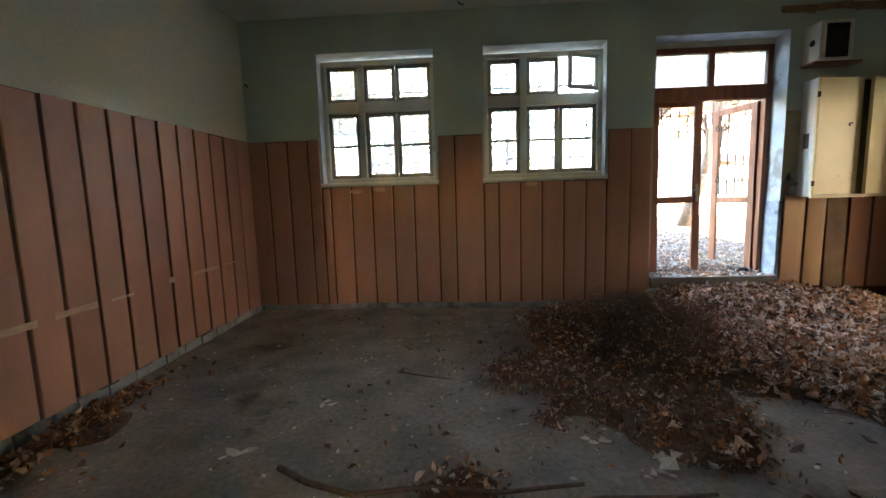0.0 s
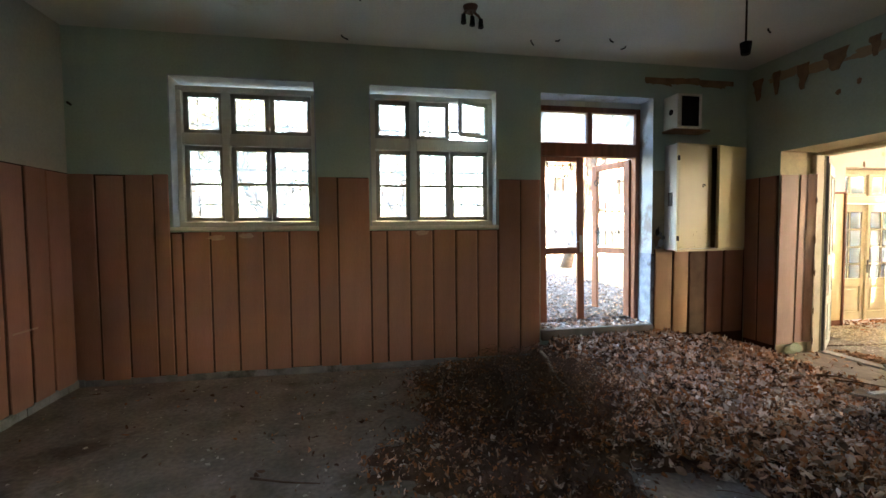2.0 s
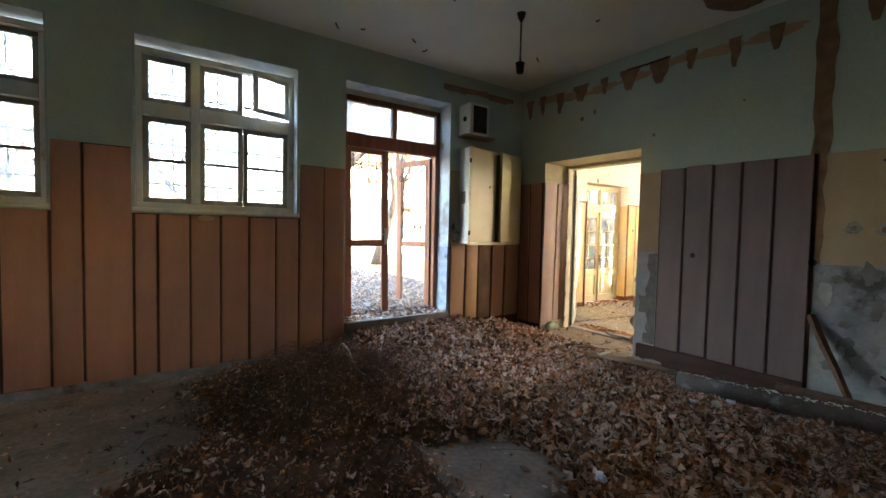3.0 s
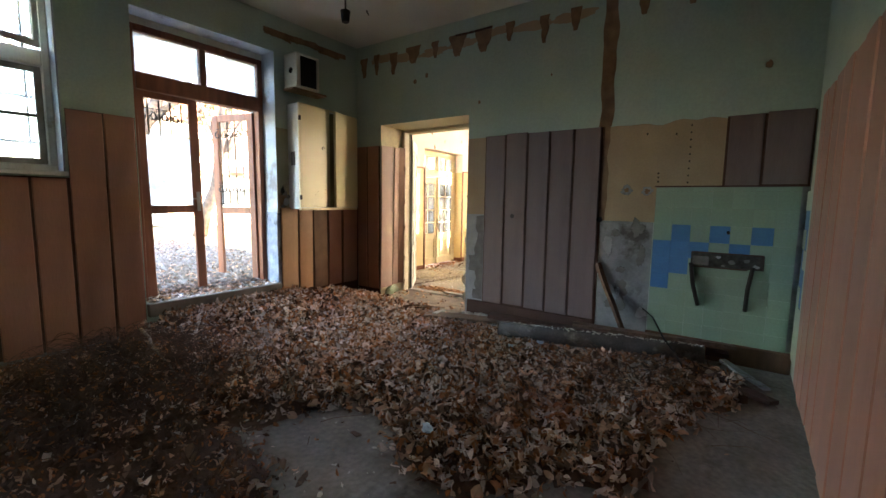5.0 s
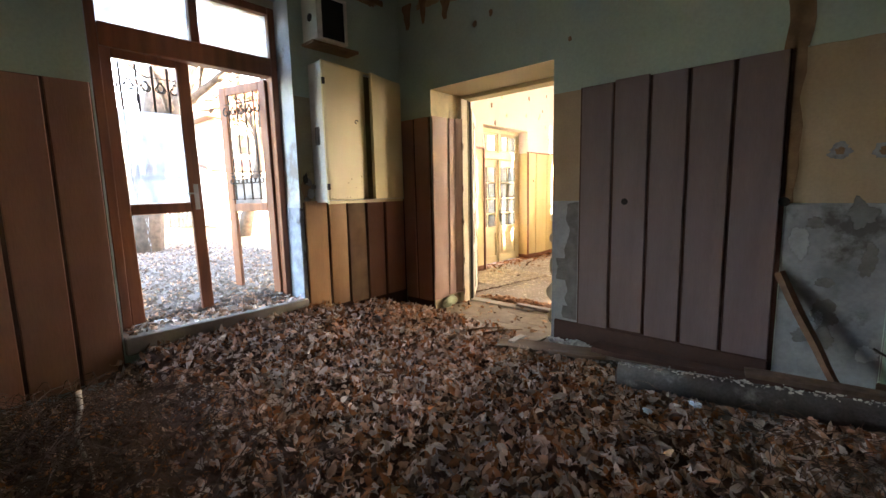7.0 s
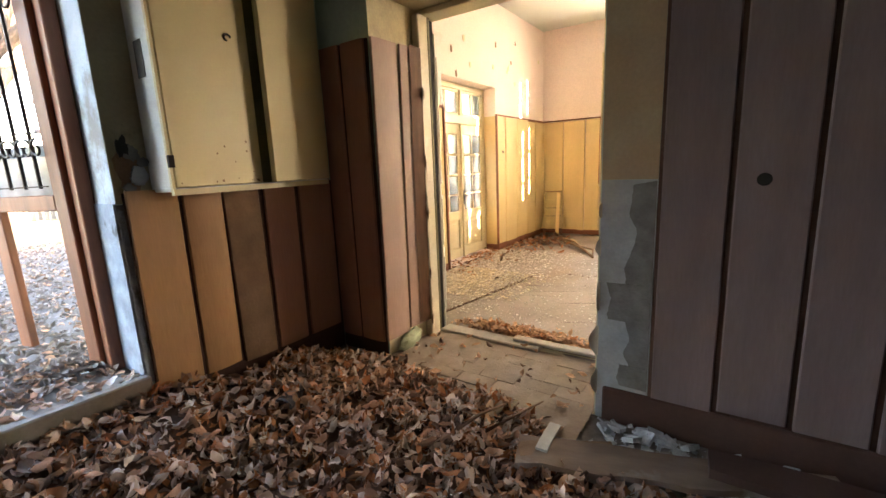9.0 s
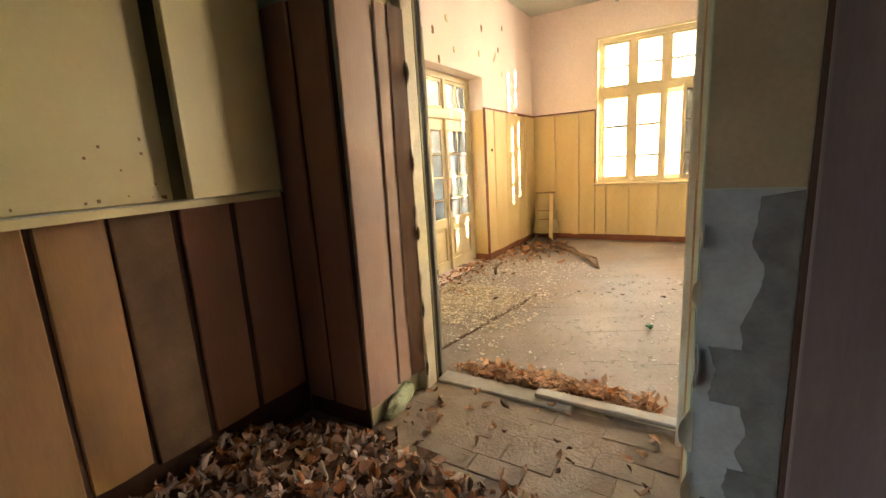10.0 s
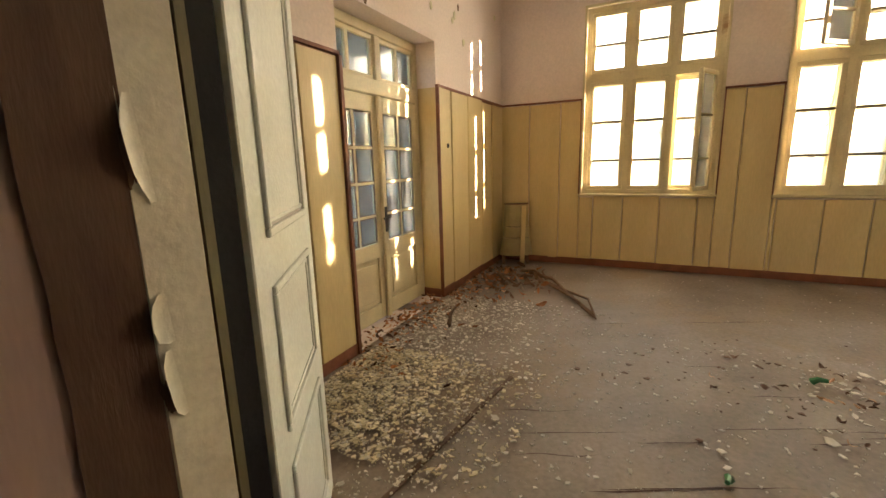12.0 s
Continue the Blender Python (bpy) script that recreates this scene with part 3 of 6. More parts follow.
# chased channel up the wall
bm = bmesh.new()
zs = [2.2 + 0.08 * k for k in range(19)]
lf = [bm.verts.new((E - 0.006, 1.66 + 0.035 * noise.noise((z * 4, 1, 0)), z)) for z in zs]
rt = [bm.verts.new((E - 0.006, 1.53 + 0.035 * noise.noise((z * 4, 7, 0)), z)) for z in zs]
for k in range(len(zs) - 1):
    bm.faces.new((lf[k], rt[k], rt[k + 1], lf[k + 1]))
part("chased_channel", bm, M["raw"], wall_e, "brown chased channel of missing plaster", smooth=True)
bm = bmesh.new()
zs = [1.25 + 0.08 * k for k in range(13)]
lf = [bm.verts.new((E - 0.012, 1.62, z)) for z in zs]
rt = [bm.verts.new((E - 0.012, 1.55 + 0.03 * noise.noise((z * 5, 17, 0)), z)) for z in zs]
for k in range(len(zs) - 1):
    bm.faces.new((lf[k], rt[k], rt[k + 1], lf[k + 1]))
part("chased_channel", bm, M["raw"], wall_e)
# row of broken plaster pockets under the ceiling
pocket_y = (5.05, 4.80, 4.48, 4.13, 3.77, 3.43, 3.06, 2.72, 2.30, 1.96, 1.30, 0.9, 0.45)
for k, y in enumerate(pocket_y):
    rr = random.Random(k)
    wide, deep, top = (0.12 if k in (3, 5, 6) else rr.uniform(0.045, 0.07)), rr.uniform(0.19, 0.29), 3.45 + rr.uniform(-0.02, 0.02)
    left, right = [], []
    n = 9
    for j in range(n + 1):
        f = j / n
        half = wide * (1 - 0.75 * f ** 1.4) * (1 + 0.3 * noise.noise((f * 4, k, 0)))
        mid = y + 0.02 * noise.noise((f * 3, k, 5))
        left.append((mid - half, top - deep * f + 0.012 * noise.noise((f * 9, k, 2))))
        right.append((mid + half, top - deep * f + 0.012 * noise.noise((f * 9, k, 7))))
    outline = left + right[::-1]
    bm = bmesh.new()
    front = [bm.verts.new((E - 0.006, u, v)) for u, v in outline]
    back = [bm.verts.new((E, u + (0.006 if u > y else -0.006), v)) for u, v in outline]
    bm.faces.new(front)
    for j in range(len(outline)):
        i = (j + 1) % len(outline)
        bm.faces.new((front[j], front[i], back[i], back[j]))
    bmesh.ops.recalc_face_normals(bm, faces=bm.faces[:])
    part("plaster_pocket", bm, M["raw"], wall_e)
for k in range(7):
    rr = random.Random(70 + k)
    blotch(wall_e, "bare_patch", E, 4.7 - 0.45 * k, 3.36 + rr.uniform(-.04, .04), 0.28, 0.07, M["ochre_plaster"], 60 + k, t=0.003)
part("wire_remnant", tube(bmesh.new(), [(E - 0.012, 3.45, 3.45), (E - 0.02, 3.2, 3.44), (E - 0.012, 2.95, 3.45)], 0.012), M["groove"], wall_e)
for y, z, s in ((3.9, 3.05, .03), (3.1, 2.62, .02), (2.2, 2.8, .012), (4.1, 3.0, .03), (0.3, 2.6, .03)):
    blotch(wall_e, "chip", E, y, z, s, s * 1.3, M["raw"], int(100 * y), t=0.003)
blotch(wall_n, "crumbled_hole", 4.08, N, 1.42, 0.07, 0.17, M["raw"], 5, axis="y")
for k, (x, z, q) in enumerate(((4.10, 1.50, 0.045), (4.12, 1.38, 0.05), (4.07, 1.31, 0.04), (4.11, 1.26, 0.03), (4.14, 1.45, 0.03))):
    blotch(wall_n, "crumbled_hole", x, N - 0.005 - 0.004 * k, z, q, q * 1.2, M["pale_grey"] if k % 2 else M["raw_grey"], 340 + k, t=0.01, axis="y")
blotch(wall_n, "dark_hole", 4.06, N - 0.03, 1.53, 0.035, 0.06, M["black"], 6, t=0.003, axis="y")
bm = boxes((3.87, 5.14, N - 0.02, N - 0.001, 3.40, 3.46), bevel=0.006)
for v in bm.verts:
    v.co.z += 0.03 * noise.noise((v.co.x * 3, 2, 0))
part("raw_strip", bm, M["raw"], wall_n, "raw brown strip where a conduit was")
for k in range(6):
    rr = random.Random(k + 3)
    blotch(wall_n, "raw_patch", 4.0 + 0.19 * k, N, 3.42 + rr.uniform(-.03, .03), 0.14, 0.055, M["raw"], 130 + k, axis="y")
# small screw holes on the ochre plaster, and the round hole through a board
for k in range(9):
    blotch(wall_e, "screw_hole", E - 0.007, 0.83, 1.63 + 0.065 * k, 0.009, 0.011, M["black"], 200 + k, t=0.002)
for k, (y, z) in enumerate(((1.08, 1.72), (1.08, 1.68), (1.08, 1.64), (1.2, 2.1), (0.95, 2.08))):
    blotch(wall_e, "screw_hole", E - 0.007, y, z, 0.011, 0.012, M["black"], 230 + k, t=0.002)
for k, (y, z) in enumerate(((1.36, 1.56), (1.17, 1.55))):
    blotch(wall_e, "knocked_hole", E - 0.006, y, z, 0.07, 0.055, M["grey_plaster"], 250 + k, t=0.004)
    blotch(wall_e, "knocked_hole", E - 0.011, y, z, 0.03, 0.03, M["raw"], 255 + k, t=0.003)
bm = bmesh.new()
bmesh.ops.create_cone(bm, cap_ends=True, segments=20, radius1=0.026, radius2=0.022, depth=0.01, matrix=pose(E - 0.026, 2.598, 1.263, 0, 90, 0))
part("round_hole", bm, M["black"], wall_e, "round dark hole in a board")
bm = bmesh.new()
bmesh.ops.create_cone(bm, cap_ends=True, segments=16, radius1=0.03, radius2=0.025, depth=0.012, matrix=pose(E - 0.031, 1.60, 1.26, 0, 90, 0))
part("round_hole", bm, M["black"], wall_e)

for x, z, s in ((-1.12, 1.515, 0.11), (-0.83, 1.53, 0.10), (1.05, 1.545, 0.09)):
    blotch(wall_n, "torn_edge", x, N - 0.034, z, s, 0.035, M["scuff"], int(90 + 10 * x), t=0.002, axis="y")
# nail and small marks on the north wall
part("nail", tube(bmesh.new(), [(-2.44, N, 2.85), (-2.44, N - 0.05, 2.86)], 0.012), M["metal_dark"], wall_n)
# concrete foot of the panelling, crumbling
bm = bmesh.new()
for a, b, y in ((W, D1[0], N), ):
    n = 60
    for k in range(n):
        x = a + (b - a) * k / n
        h = 0.075 + 0.02 * noise.noise((x * 5, 0, 3))
        box(bm, x, x + (b - a) / n, y - 0.02 - 0.02 * noise.noise((x * 7, 4, 0)), y - 0.0005, -0.02, h)
part("plaster_foot", bm, M["grey_plaster"], wall_n, "crumbling grey plaster foot")
bm = bmesh.new()
for k in range(60):
    y = S + (N - S) * k / 60
    box(bm, W, W + 0.03 + 0.025 * noise.noise((y * 7, 9, 0)), y, y + (N - S) / 60, -0.02, 0.085 + 0.025 * noise.noise((y * 5, 0, 8)))
part("plaster_foot", bm, M["grey_plaster"], wall_w, "crumbling grey plaster foot")

# boards leaning under the cabinet
M["grey_board"] = material("mouldy_board", (0.235, 0.15, 0.095), (0.16, 0.10, 0.065), 0.8, scale=6, stain=(0.27, 0.22, 0.16), stain_at=0.6)
for x, w, rz, z, mt, cup in ((4.035, 0.245, 1.5, 0.20, "lit_tan_panel", 0.004), (4.298, 0.222, 2, 0.22, "lit_tan_panel", 0.012), (4.535, 0.225, -2, 0.2, "grey_board", 0.004), (4.79, 0.235, 1, 0.2, "panel", 0.006), (5.055, 0.28, 0.5, 0.2, "panel", 0.004)):
    piece("panel", board_mesh(w, 1.31 - z, 0.012, M[mt], cup=cup), wall_n, pose(x, N - 0.014, z, 0.6, 0.2 * rz - 0.3, rz))
part("panel_backing", boxes((4.03, 5.36, N - 0.012, N - 0.002, 0.0, 1.3)), M["groove"], wall_n)

# green wall tiles round the old sink
tile_rows, tile_cols, ts = 9, 7, 0.1545
me_t = {}
for key in ("tile_green", "tile_blue"):
    me_t[key] = board_mesh(ts - 0.0012, ts - 0.0012, 0.02 if key == "tile_green" else 0.016, M[key], bevel=0.001)
blue = {(0, 3), (0, 4), (0, 5), (1, 4), (1, 5), (1, 6), (3, 6), (5, 6), (2, 5), (4, 5)}
me_cut = board_mesh(ts - 0.0012, 0.036, 0.02, M["tile_green"], bevel=0.001)
for i in range(tile_cols):
    piece("tile", me_cut, wall_e, pose(E - 0.004, 1.085 - i * ts, 0.158 + tile_rows * ts, 0, 0, -90))
tile_bed = part("tile_bed", boxes((E - 0.006, E - 0.001, -0.04, 1.09, 0.19, 1.59)), M["grey_plaster"], wall_e, "mortar bed of the tiled area")
for i in range(tile_cols):
    for k in range(tile_rows):
        piece("tile", me_t["tile_blue" if (i, k) in blue else "tile_green"], wall_e, pose(E - 0.004, 1.085 - i * ts, 0.158 + k * ts, 0, 0, -90))
for i in range(3):
    for k in range(tile_rows):
        piece("tile", me_t["tile_blue" if (i + k) % 3 and i < 2 and k in (3, 4, 5, 6, 7) else "tile_green"], wall_s, pose(E - 0.03 - i * ts, S, 0.158 + k * ts, 0, 0, 180))
part("tile_edge", boxes((E - 0.032, E - 0.001, -0.04, 1.10, 1.588, 1.60)), M["groove"], wall_e)
part("skirting_board", boxes((E - 0.05, E - 0.002, -0.04, 1.10, 0.0, 0.185), bevel=0.01), M["worn_edge"], wall_e, "broken dark red skirting under tiles")


M["door_grey"] = material("weathered_sash_paint", (0.40, 0.385, 0.33), (0.26, 0.235, 0.19), 0.6, scale=6, stretch=(1, 1, 0.4), stain=(0.16, 0.12, 0.085), stain_at=0.58)
# ---- windows ----
def frame_boxes(x0, x1, z0, z1, y0, y1, w):
    return [(x0, x1, y0, y1, z0, z0 + w), (x0, x1, y0, y1, z1 - w, z1), (x0, x0 + w, y0, y1, z0 + w, z1 - w), (x1 - w, x1, y0, y1, z0 + w, z1 - w)]


def sash(parent, m, w, h, stile, bars, mat, glass, depth=0.04):
    """A sash hinged at its lower left corner; bars: heights of glazing bars."""
    rows = frame_boxes(0, w, 0, h, 0, depth, stile)
    ob = part("sash", boxes(*rows, bevel=0.004), mat, parent)
    ob.matrix_local = m
    for z in bars:
        part("glazing_bar", boxes((stile, w - stile, 0.006, depth - 0.006, z - 0.014, z + 0.014), bevel=0.004), M["bar"], ob)
    cuts = [stile, *bars, h - stile]
    for a, b in zip(cuts, cuts[1:]):
        p = part("pane", boxes((stile - 0.004, w - stile + 0.004, depth / 2 - 0.002, depth / 2 + 0.002, a, b)), glass, ob)
        p.visible_shadow = False
    return ob


def north_window(name, hole, open_vent):
    x0, x1, z0, z1 = hole
    w, h = x1 - x0, z1 - z0
    ob = tagged(thing(name, pose(x0, N, z0), "white painted casement window, paint flaking, iron grille outside", "window"), kind="structure")
    fr, wood = 0.15, M["old_white"]
    rows = frame_boxes(0.012, w - 0.012, 0.02, h - 0.06, fr, fr + 0.10, 0.055)
    rows += [(0.465, 0.545, fr - 0.01, fr + 0.10, 0.075, h - 0.115), (0.067, 0.465, fr - 0.005, fr + 0.10, 0.90, 1.03), (0.545, w - 0.067, fr - 0.005, fr + 0.10, 0.90, 1.03)]
    part("window_frame", boxes(*rows, bevel=0.006), wood, ob)
    part("window_lining", boxes((0.002, 0.012, 0.0, 0.25, 0.0, h - 0.0), (w - 0.012, w - 0.002, 0.0, 0.25, 0.0, h), (0.012, w - 0.012, 0.0, 0.25, h - 0.012, h - 0.002)), M["white_plaster"], ob, "bluish white plaster reveal")
    part("window_sill", boxes((-0.015, w + 0.015, -0.025, 0.18, -0.02, 0.018), bevel=0.006), wood, ob, "thin white sill board with chipped edge")
    cols = ((0.067, 0.465), (0.545, 0.945), (0.95, w - 0.067))
    for k, (a, b) in enumerate(cols):
        sash(ob, pose(a, fr + 0.05, 0.078), b - a, 0.82, 0.047, (0.41,), M["door_grey"], M["glass_north"])
        if open_vent and k == 2:
            sash(ob, pose(b - 0.03, fr - 0.03, 1.035) @ pose(0, 0, 0, 0, 0, 205) , b - a - 0.03, 0.41, 0.045, (), M["old_white"], M["glass"])
        else:
            sash(ob, pose(a, fr + 0.05, 1.033), b - a, 0.44, 0.047, (), M["door_grey"], M["glass_north"])
    # iron grille outside
    bm = bmesh.new()
    for k in range(7):
        x = 0.12 + (w - 0.24) * k / 6
        tube(bm, [(x, 0.46, 0.03), (x, 0.46, h - 0.06)], 0.010, 5)
    for z in (0.28, 0.68, 1.19):
        tube(bm, [(0.03, 0.462, z), (w - 0.03, 0.462, z)], 0.014, 5)
    for k in range(6):
        cx = 0.12 + (w - 0.24) * (k + 0.5) / 6
        for s in (1, -1):
            tube(bm, [(cx + s * 0.05 * math.cos(t) * (1 - t / 9), 0.458, 0.36 + 0.06 * math.sin(t) * (1 - t / 9)) for t in (0.5 * q for q in range(11))], 0.005, 4)
    part("grille", bm, M["metal_dark"], ob, "wrought iron grille with scrolls")
    return ob


north_window("window_1", W1, False)
north_window("window_2", W2, True)


def east_window(name, hole, open_low, open_vent):
    y0, y1, z0, z1 = hole
    w, h = y1 - y0, z1 - z0
    ob = tagged(thing(name, pose(E2, y1, z0, 0, 0, -90), "tall cream yellow casement window with double sashes", "window"), kind="structure")
    yl = M["yellow_paint"]
    fr = 0.06
    rows = []
    for d0, d1 in ((fr, fr + 0.045), (fr + 0.115, fr + 0.155)):
        rows += frame_boxes(0.01, w - 0.01, 0.01, h - 0.01, d0, d1, 0.05)
        rows += [(0.475, 0.54, d0, d1, 0.06, h - 0.06), (0.935, 0.995, d0, d1, 0.06, h - 0.06)]
        rows += [(a, b, d0 + 0.002, d1, 1.37, 1.47) for a, b in ((0.06, 0.475), (0.54, 0.935), (0.995, w - 0.06))]
    rows += [(0.0, 0.0095, fr, fr + 0.16, 0.0, h), (w - 0.0095, w, fr, fr + 0.16, 0.0, h), (0.0095, w - 0.0095, fr, fr + 0.16, 0.0, 0.0095), (0.0095, w - 0.0095, fr, fr + 0.16, h - 0.0095, h)]
    part("window_frame", boxes(*rows), yl, ob)
    part("window_trim", boxes(*frame_boxes(-0.02, w + 0.02, -0.02, h + 0.02, -0.022, -0.002, 0.028)), yl, ob)
    part("window_sill", boxes((-0.04, w + 0.04, -0.045, 0.06, -0.022, 0.008), bevel=0.006), yl, ob, "cream yellow sill board")
    for k, (a, b) in enumerate(((0.06, 0.475), (0.54, 0.935), (0.995, w - 0.06))):
        wd = b - a
        for layer, dep in ((0, fr + 0.005), (1, fr + 0.118)):
            g = M["glass"] if layer == 0 else M["glass_outer"]
            if layer == 0 and k == 2 and open_low:
                sash(ob, pose(b - 0.02, fr - 0.005, 0.062, 0, 0, 180 + open_low), wd - 0.02, 1.30, 0.045, (0.36, 0.83), yl, g)
            else:
                sash(ob, pose(a, dep, 0.062), wd, 1.305, 0.045, (0.36, 0.83), yl, g)
            if layer == 0 and k == 0 and open_vent:
                sash(ob, pose(b - 0.01, fr - 0.005, 1.475, 0, 0, 180 + open_vent), wd - 0.02, 0.68, 0.045, (0.32,), yl, g)
            else:
                sash(ob, pose(a, dep, 1.472), wd, 0.685, 0.045, (0.32,), yl, g)
    return ob


east_window("window_3", FW[0], 62, 0)
east_window("window_4", FW[1], 0, 40)
east_window("window_5", FW[2], 0, 0)

# ---- second room: boards, panelling, trim ----
part("floor_batten", boxes((6.2, 8.0, -0.014, 0.014, 0.0, 0.012), bevel=0.003), M["twig"], floor_2, "thin dark batten nailed across the boards").matrix_world = pose(0, 5.87, 0.003, 0, 0, -8.6)
for k in range(22):
    r = random.Random(1500 + k)
    x0, y0, length = r.uniform(6.6, 9.6), r.uniform(2.6, 5.1), r.uniform(0.25, 0.9)
    bm = bmesh.new()
    rows = []
    for j in range(15):
        d = length * j / 14
        x, y = x0 + 0.40 * d + 0.02 * noise.noise((d * 5, k, 0)), y0 - 0.91 * d
        q = 0.0035 * math.sin(math.pi * (0.04 + 0.92 * j / 14)) * (0.6 + r.random())
        rows.append([bm.verts.new((x + e, y + 0.4 * e, ripple(x, y) - 0.0015)) for e in (-q, q)])
    for a, b in zip(rows, rows[1:]):
        bm.faces.new((a[0], a[1], b[1], b[0]))
    part("floor_crack", bm, M["groove"], floor_2)
# panelling, north wall: lines along x
part("panel_backing", boxes((X2, D2[0] - 0.03, N2 - 0.01, N2 - 0.002, 0.06, 2.1), (D2[1] + 0.0, E2, N2 - 0.01, N2 - 0.002, 0.06, 2.1)), M["rust_trim"], wall_n2)
panel_run(wall_n2, "panel", (0, N2, 0), 0, [X2, 6.45, 6.9, 7.44, D2[0] - 0.03], 0.09, 2.09, M["yellow_panel"], gap=0.012, lean=0.002, key="y")
panel_run(wall_n2, "panel", (0, N2, 0), 0, [D2[1] - 0.01, 9.571, 10.001, 10.451, 10.803, E2 - 0.02], 0.09, 2.09, M["yellow_panel"], gap=0.012, lean=0.002, key="y")
part("trim_rail", boxes((X2, D2[0] - 0.02, N2 - 0.035, N2 - 0.001, 2.092, 2.115), (D2[1] - 0.02, E2, N2 - 0.035, N2 - 0.001, 2.092, 2.115)), M["rust_trim"], wall_n2)
part("trim_post", boxes((D2[0] - 0.035, D2[0] - 0.005, N2 - 0.04, N2 - 0.001, 0.0, 2.09), (D2[1] - 0.015, D2[1] + 0.0, N2 - 0.035, N2 - 0.001, 0.02, 2.09)), M["rust_trim"], wall_n2)
part("skirting_board", boxes((X2, D2[0] - 0.04, N2 - 0.03, N2 - 0.001, 0.0, 0.088), (D2[1], E2, N2 - 0.03, N2 - 0.001, 0.0, 0.088)), M["rust_trim"], wall_n2)
part("reveal_panel", boxes((D2[1] - 0.012, D2[1] - 0.002, N2, N2 + 0.195, 0.09, 2.09)), M["yellow_panel"], wall_n2)
part("reveal_foot", boxes((D2[1] - 0.016, D2[1] - 0.002, N2 - 0.0, N2 + 0.195, 0.0, 0.088)), M["rust_trim"], wall_n2)
# east wall
f_lines = [5.83, 5.439, 5.041, 4.609, 4.258, 3.844, 3.446, 3.079, 2.704, 2.293, 1.9, 1.5, 1.1, 0.7, 0.3, -0.1, -0.5, -0.9, -1.3, -1.6]
f_lines = [-v for v in f_lines]


def e2_panels():
    for a, b in zip(f_lines, f_lines[1:]):
        spans = [(a, b, 2.09)]
        for y0, y1, z0, z1 in FW:
            nxt = []
            for s0, s1, top in spans:
                c0, c1 = -y1 - 0.022, -y0 + 0.022
                if s1 <= c0 or s0 >= c1:
                    nxt.append((s0, s1, top))
                    continue
                if s0 < c0:
                    nxt.append((s0, c0, top))
                nxt.append((max(s0, c0), min(s1, c1), z0 - 0.025))
                if s1 > c1:
                    nxt.append((c1, s1, top))
            spans = nxt
        for s0, s1, top in spans:
            if s1 - s0 > 0.03:
                panel_run(wall_e2, "panel", (E2, 0, 0), -90, [s0, s1], 0.09, top, M["yellow_panel"], gap=0.008, lean=0.001, key="ye")


e2_panels()
rows = [(E2 - 0.035, E2 - 0.001, a, b, 2.092, 2.112) for a, b in ((FW[0][1] + 0.022, N2), (FW[1][1] + 0.022, FW[0][0] - 0.022), (FW[2][1] + 0.022, FW[1][0] - 0.022), (S2, FW[2][0] - 0.022))]
part("trim_rail", boxes(*rows), M["rust_trim"], wall_e2)
part("skirting_board", boxes((E2 - 0.03, E2 - 0.001, S2, N2 - 0.03, 0.0, 0.088)), M["rust_trim"], wall_e2)
part("trim_line", boxes(*[(E2 - 0.026, E2 - 0.001, y - 0.006, y + 0.006, 0.9, 2.09) for f in FW for y in (f[0] - 0.03, f[1] + 0.03)]), M["rust_trim"], wall_e2)
bm = bmesh.new()
bmesh.ops.create_cone(bm, cap_ends=True, segments=16, radius1=0.024, radius2=0.02, depth=0.006, matrix=pose(9.47, N2 - 0.032, 1.55, 90, 0, 0))
part("round_hole", bm, M["black"], wall_n2)
# flaking paint over the door
for k in range(14):
    r = random.Random(300 + k)
    blotch(wall_n2, "paint_flake", r.uniform(8.0, 11.1), N2, r.uniform(2.55, 2.85) if k % 2 else r.uniform(2.6, 3.6), 0.02 + 0.025 * r.random(), 0.03 + 0.03 * r.random(), M["cream"] if k % 3 else M["raw"], 300 + k, t=0.006, axis="y")

# ---- doors ----
def cyl(bm, p, q, r, seg=10):
    return tube(bm, [p, q], r, seg)


door_1 = tagged(thing("door_1", pose(0, N, 0), "red brown double glazed outside door with broken leaves", "door"), kind="structure")
part("door_frame", boxes((D1[0] + 0.05, D1[0] + 0.115, 0.25, 0.37, 0.33, 3.13), (D1[1] - 0.07, D1[1] - 0.003, 0.25, 0.37, 0.33, 3.13), (D1[0] + 0.115, D1[1] - 0.07, 0.25, 0.37, 3.06, 3.13),
                         (D1[0] + 0.115, D1[1] - 0.07, 0.24, 0.37, 2.50, 2.67), (3.245, 3.315, 0.25, 0.36, 2.67, 3.06), bevel=0.006), M["door_wood"], door_1)
part("door_head", boxes((D1[0] + 0.002, D1[1] - 0.002, 0.25, 0.35, 3.13, 3.197)), M["old_white"], door_1)
part("door_packing", boxes((D1[0] + 0.002, D1[0] + 0.05, 0.25, 0.36, 0.33, 3.13)), M["white_plaster"], door_1)
for a, b in ((D1[0] + 0.115, 3.245), (3.315, D1[1] - 0.07)):
    p = part("pane", boxes((a, b, 0.30, 0.304, 2.67, 3.06)), M["glass_dirty"], door_1, "dusty frosted transom pane")
    p.visible_shadow = False
part("door_threshold", boxes((D1[0] + 0.002, D1[1] - 0.002, 0.0, 0.4, 0.30, 0.325), (D1[0] + 0.0, D1[1], -0.06, -0.002, 0.22, 0.355), bevel=0.008), M["fence_wood"], door_1, "worn grey wooden threshold")
part("reveal_plaster", boxes((D1[1] - 0.012, D1[1] - 0.001, 0.0, 0.25, 0.335, 1.25)), M["mottled"], door_1, "mottled bluish plaster laid bare on the reveal")


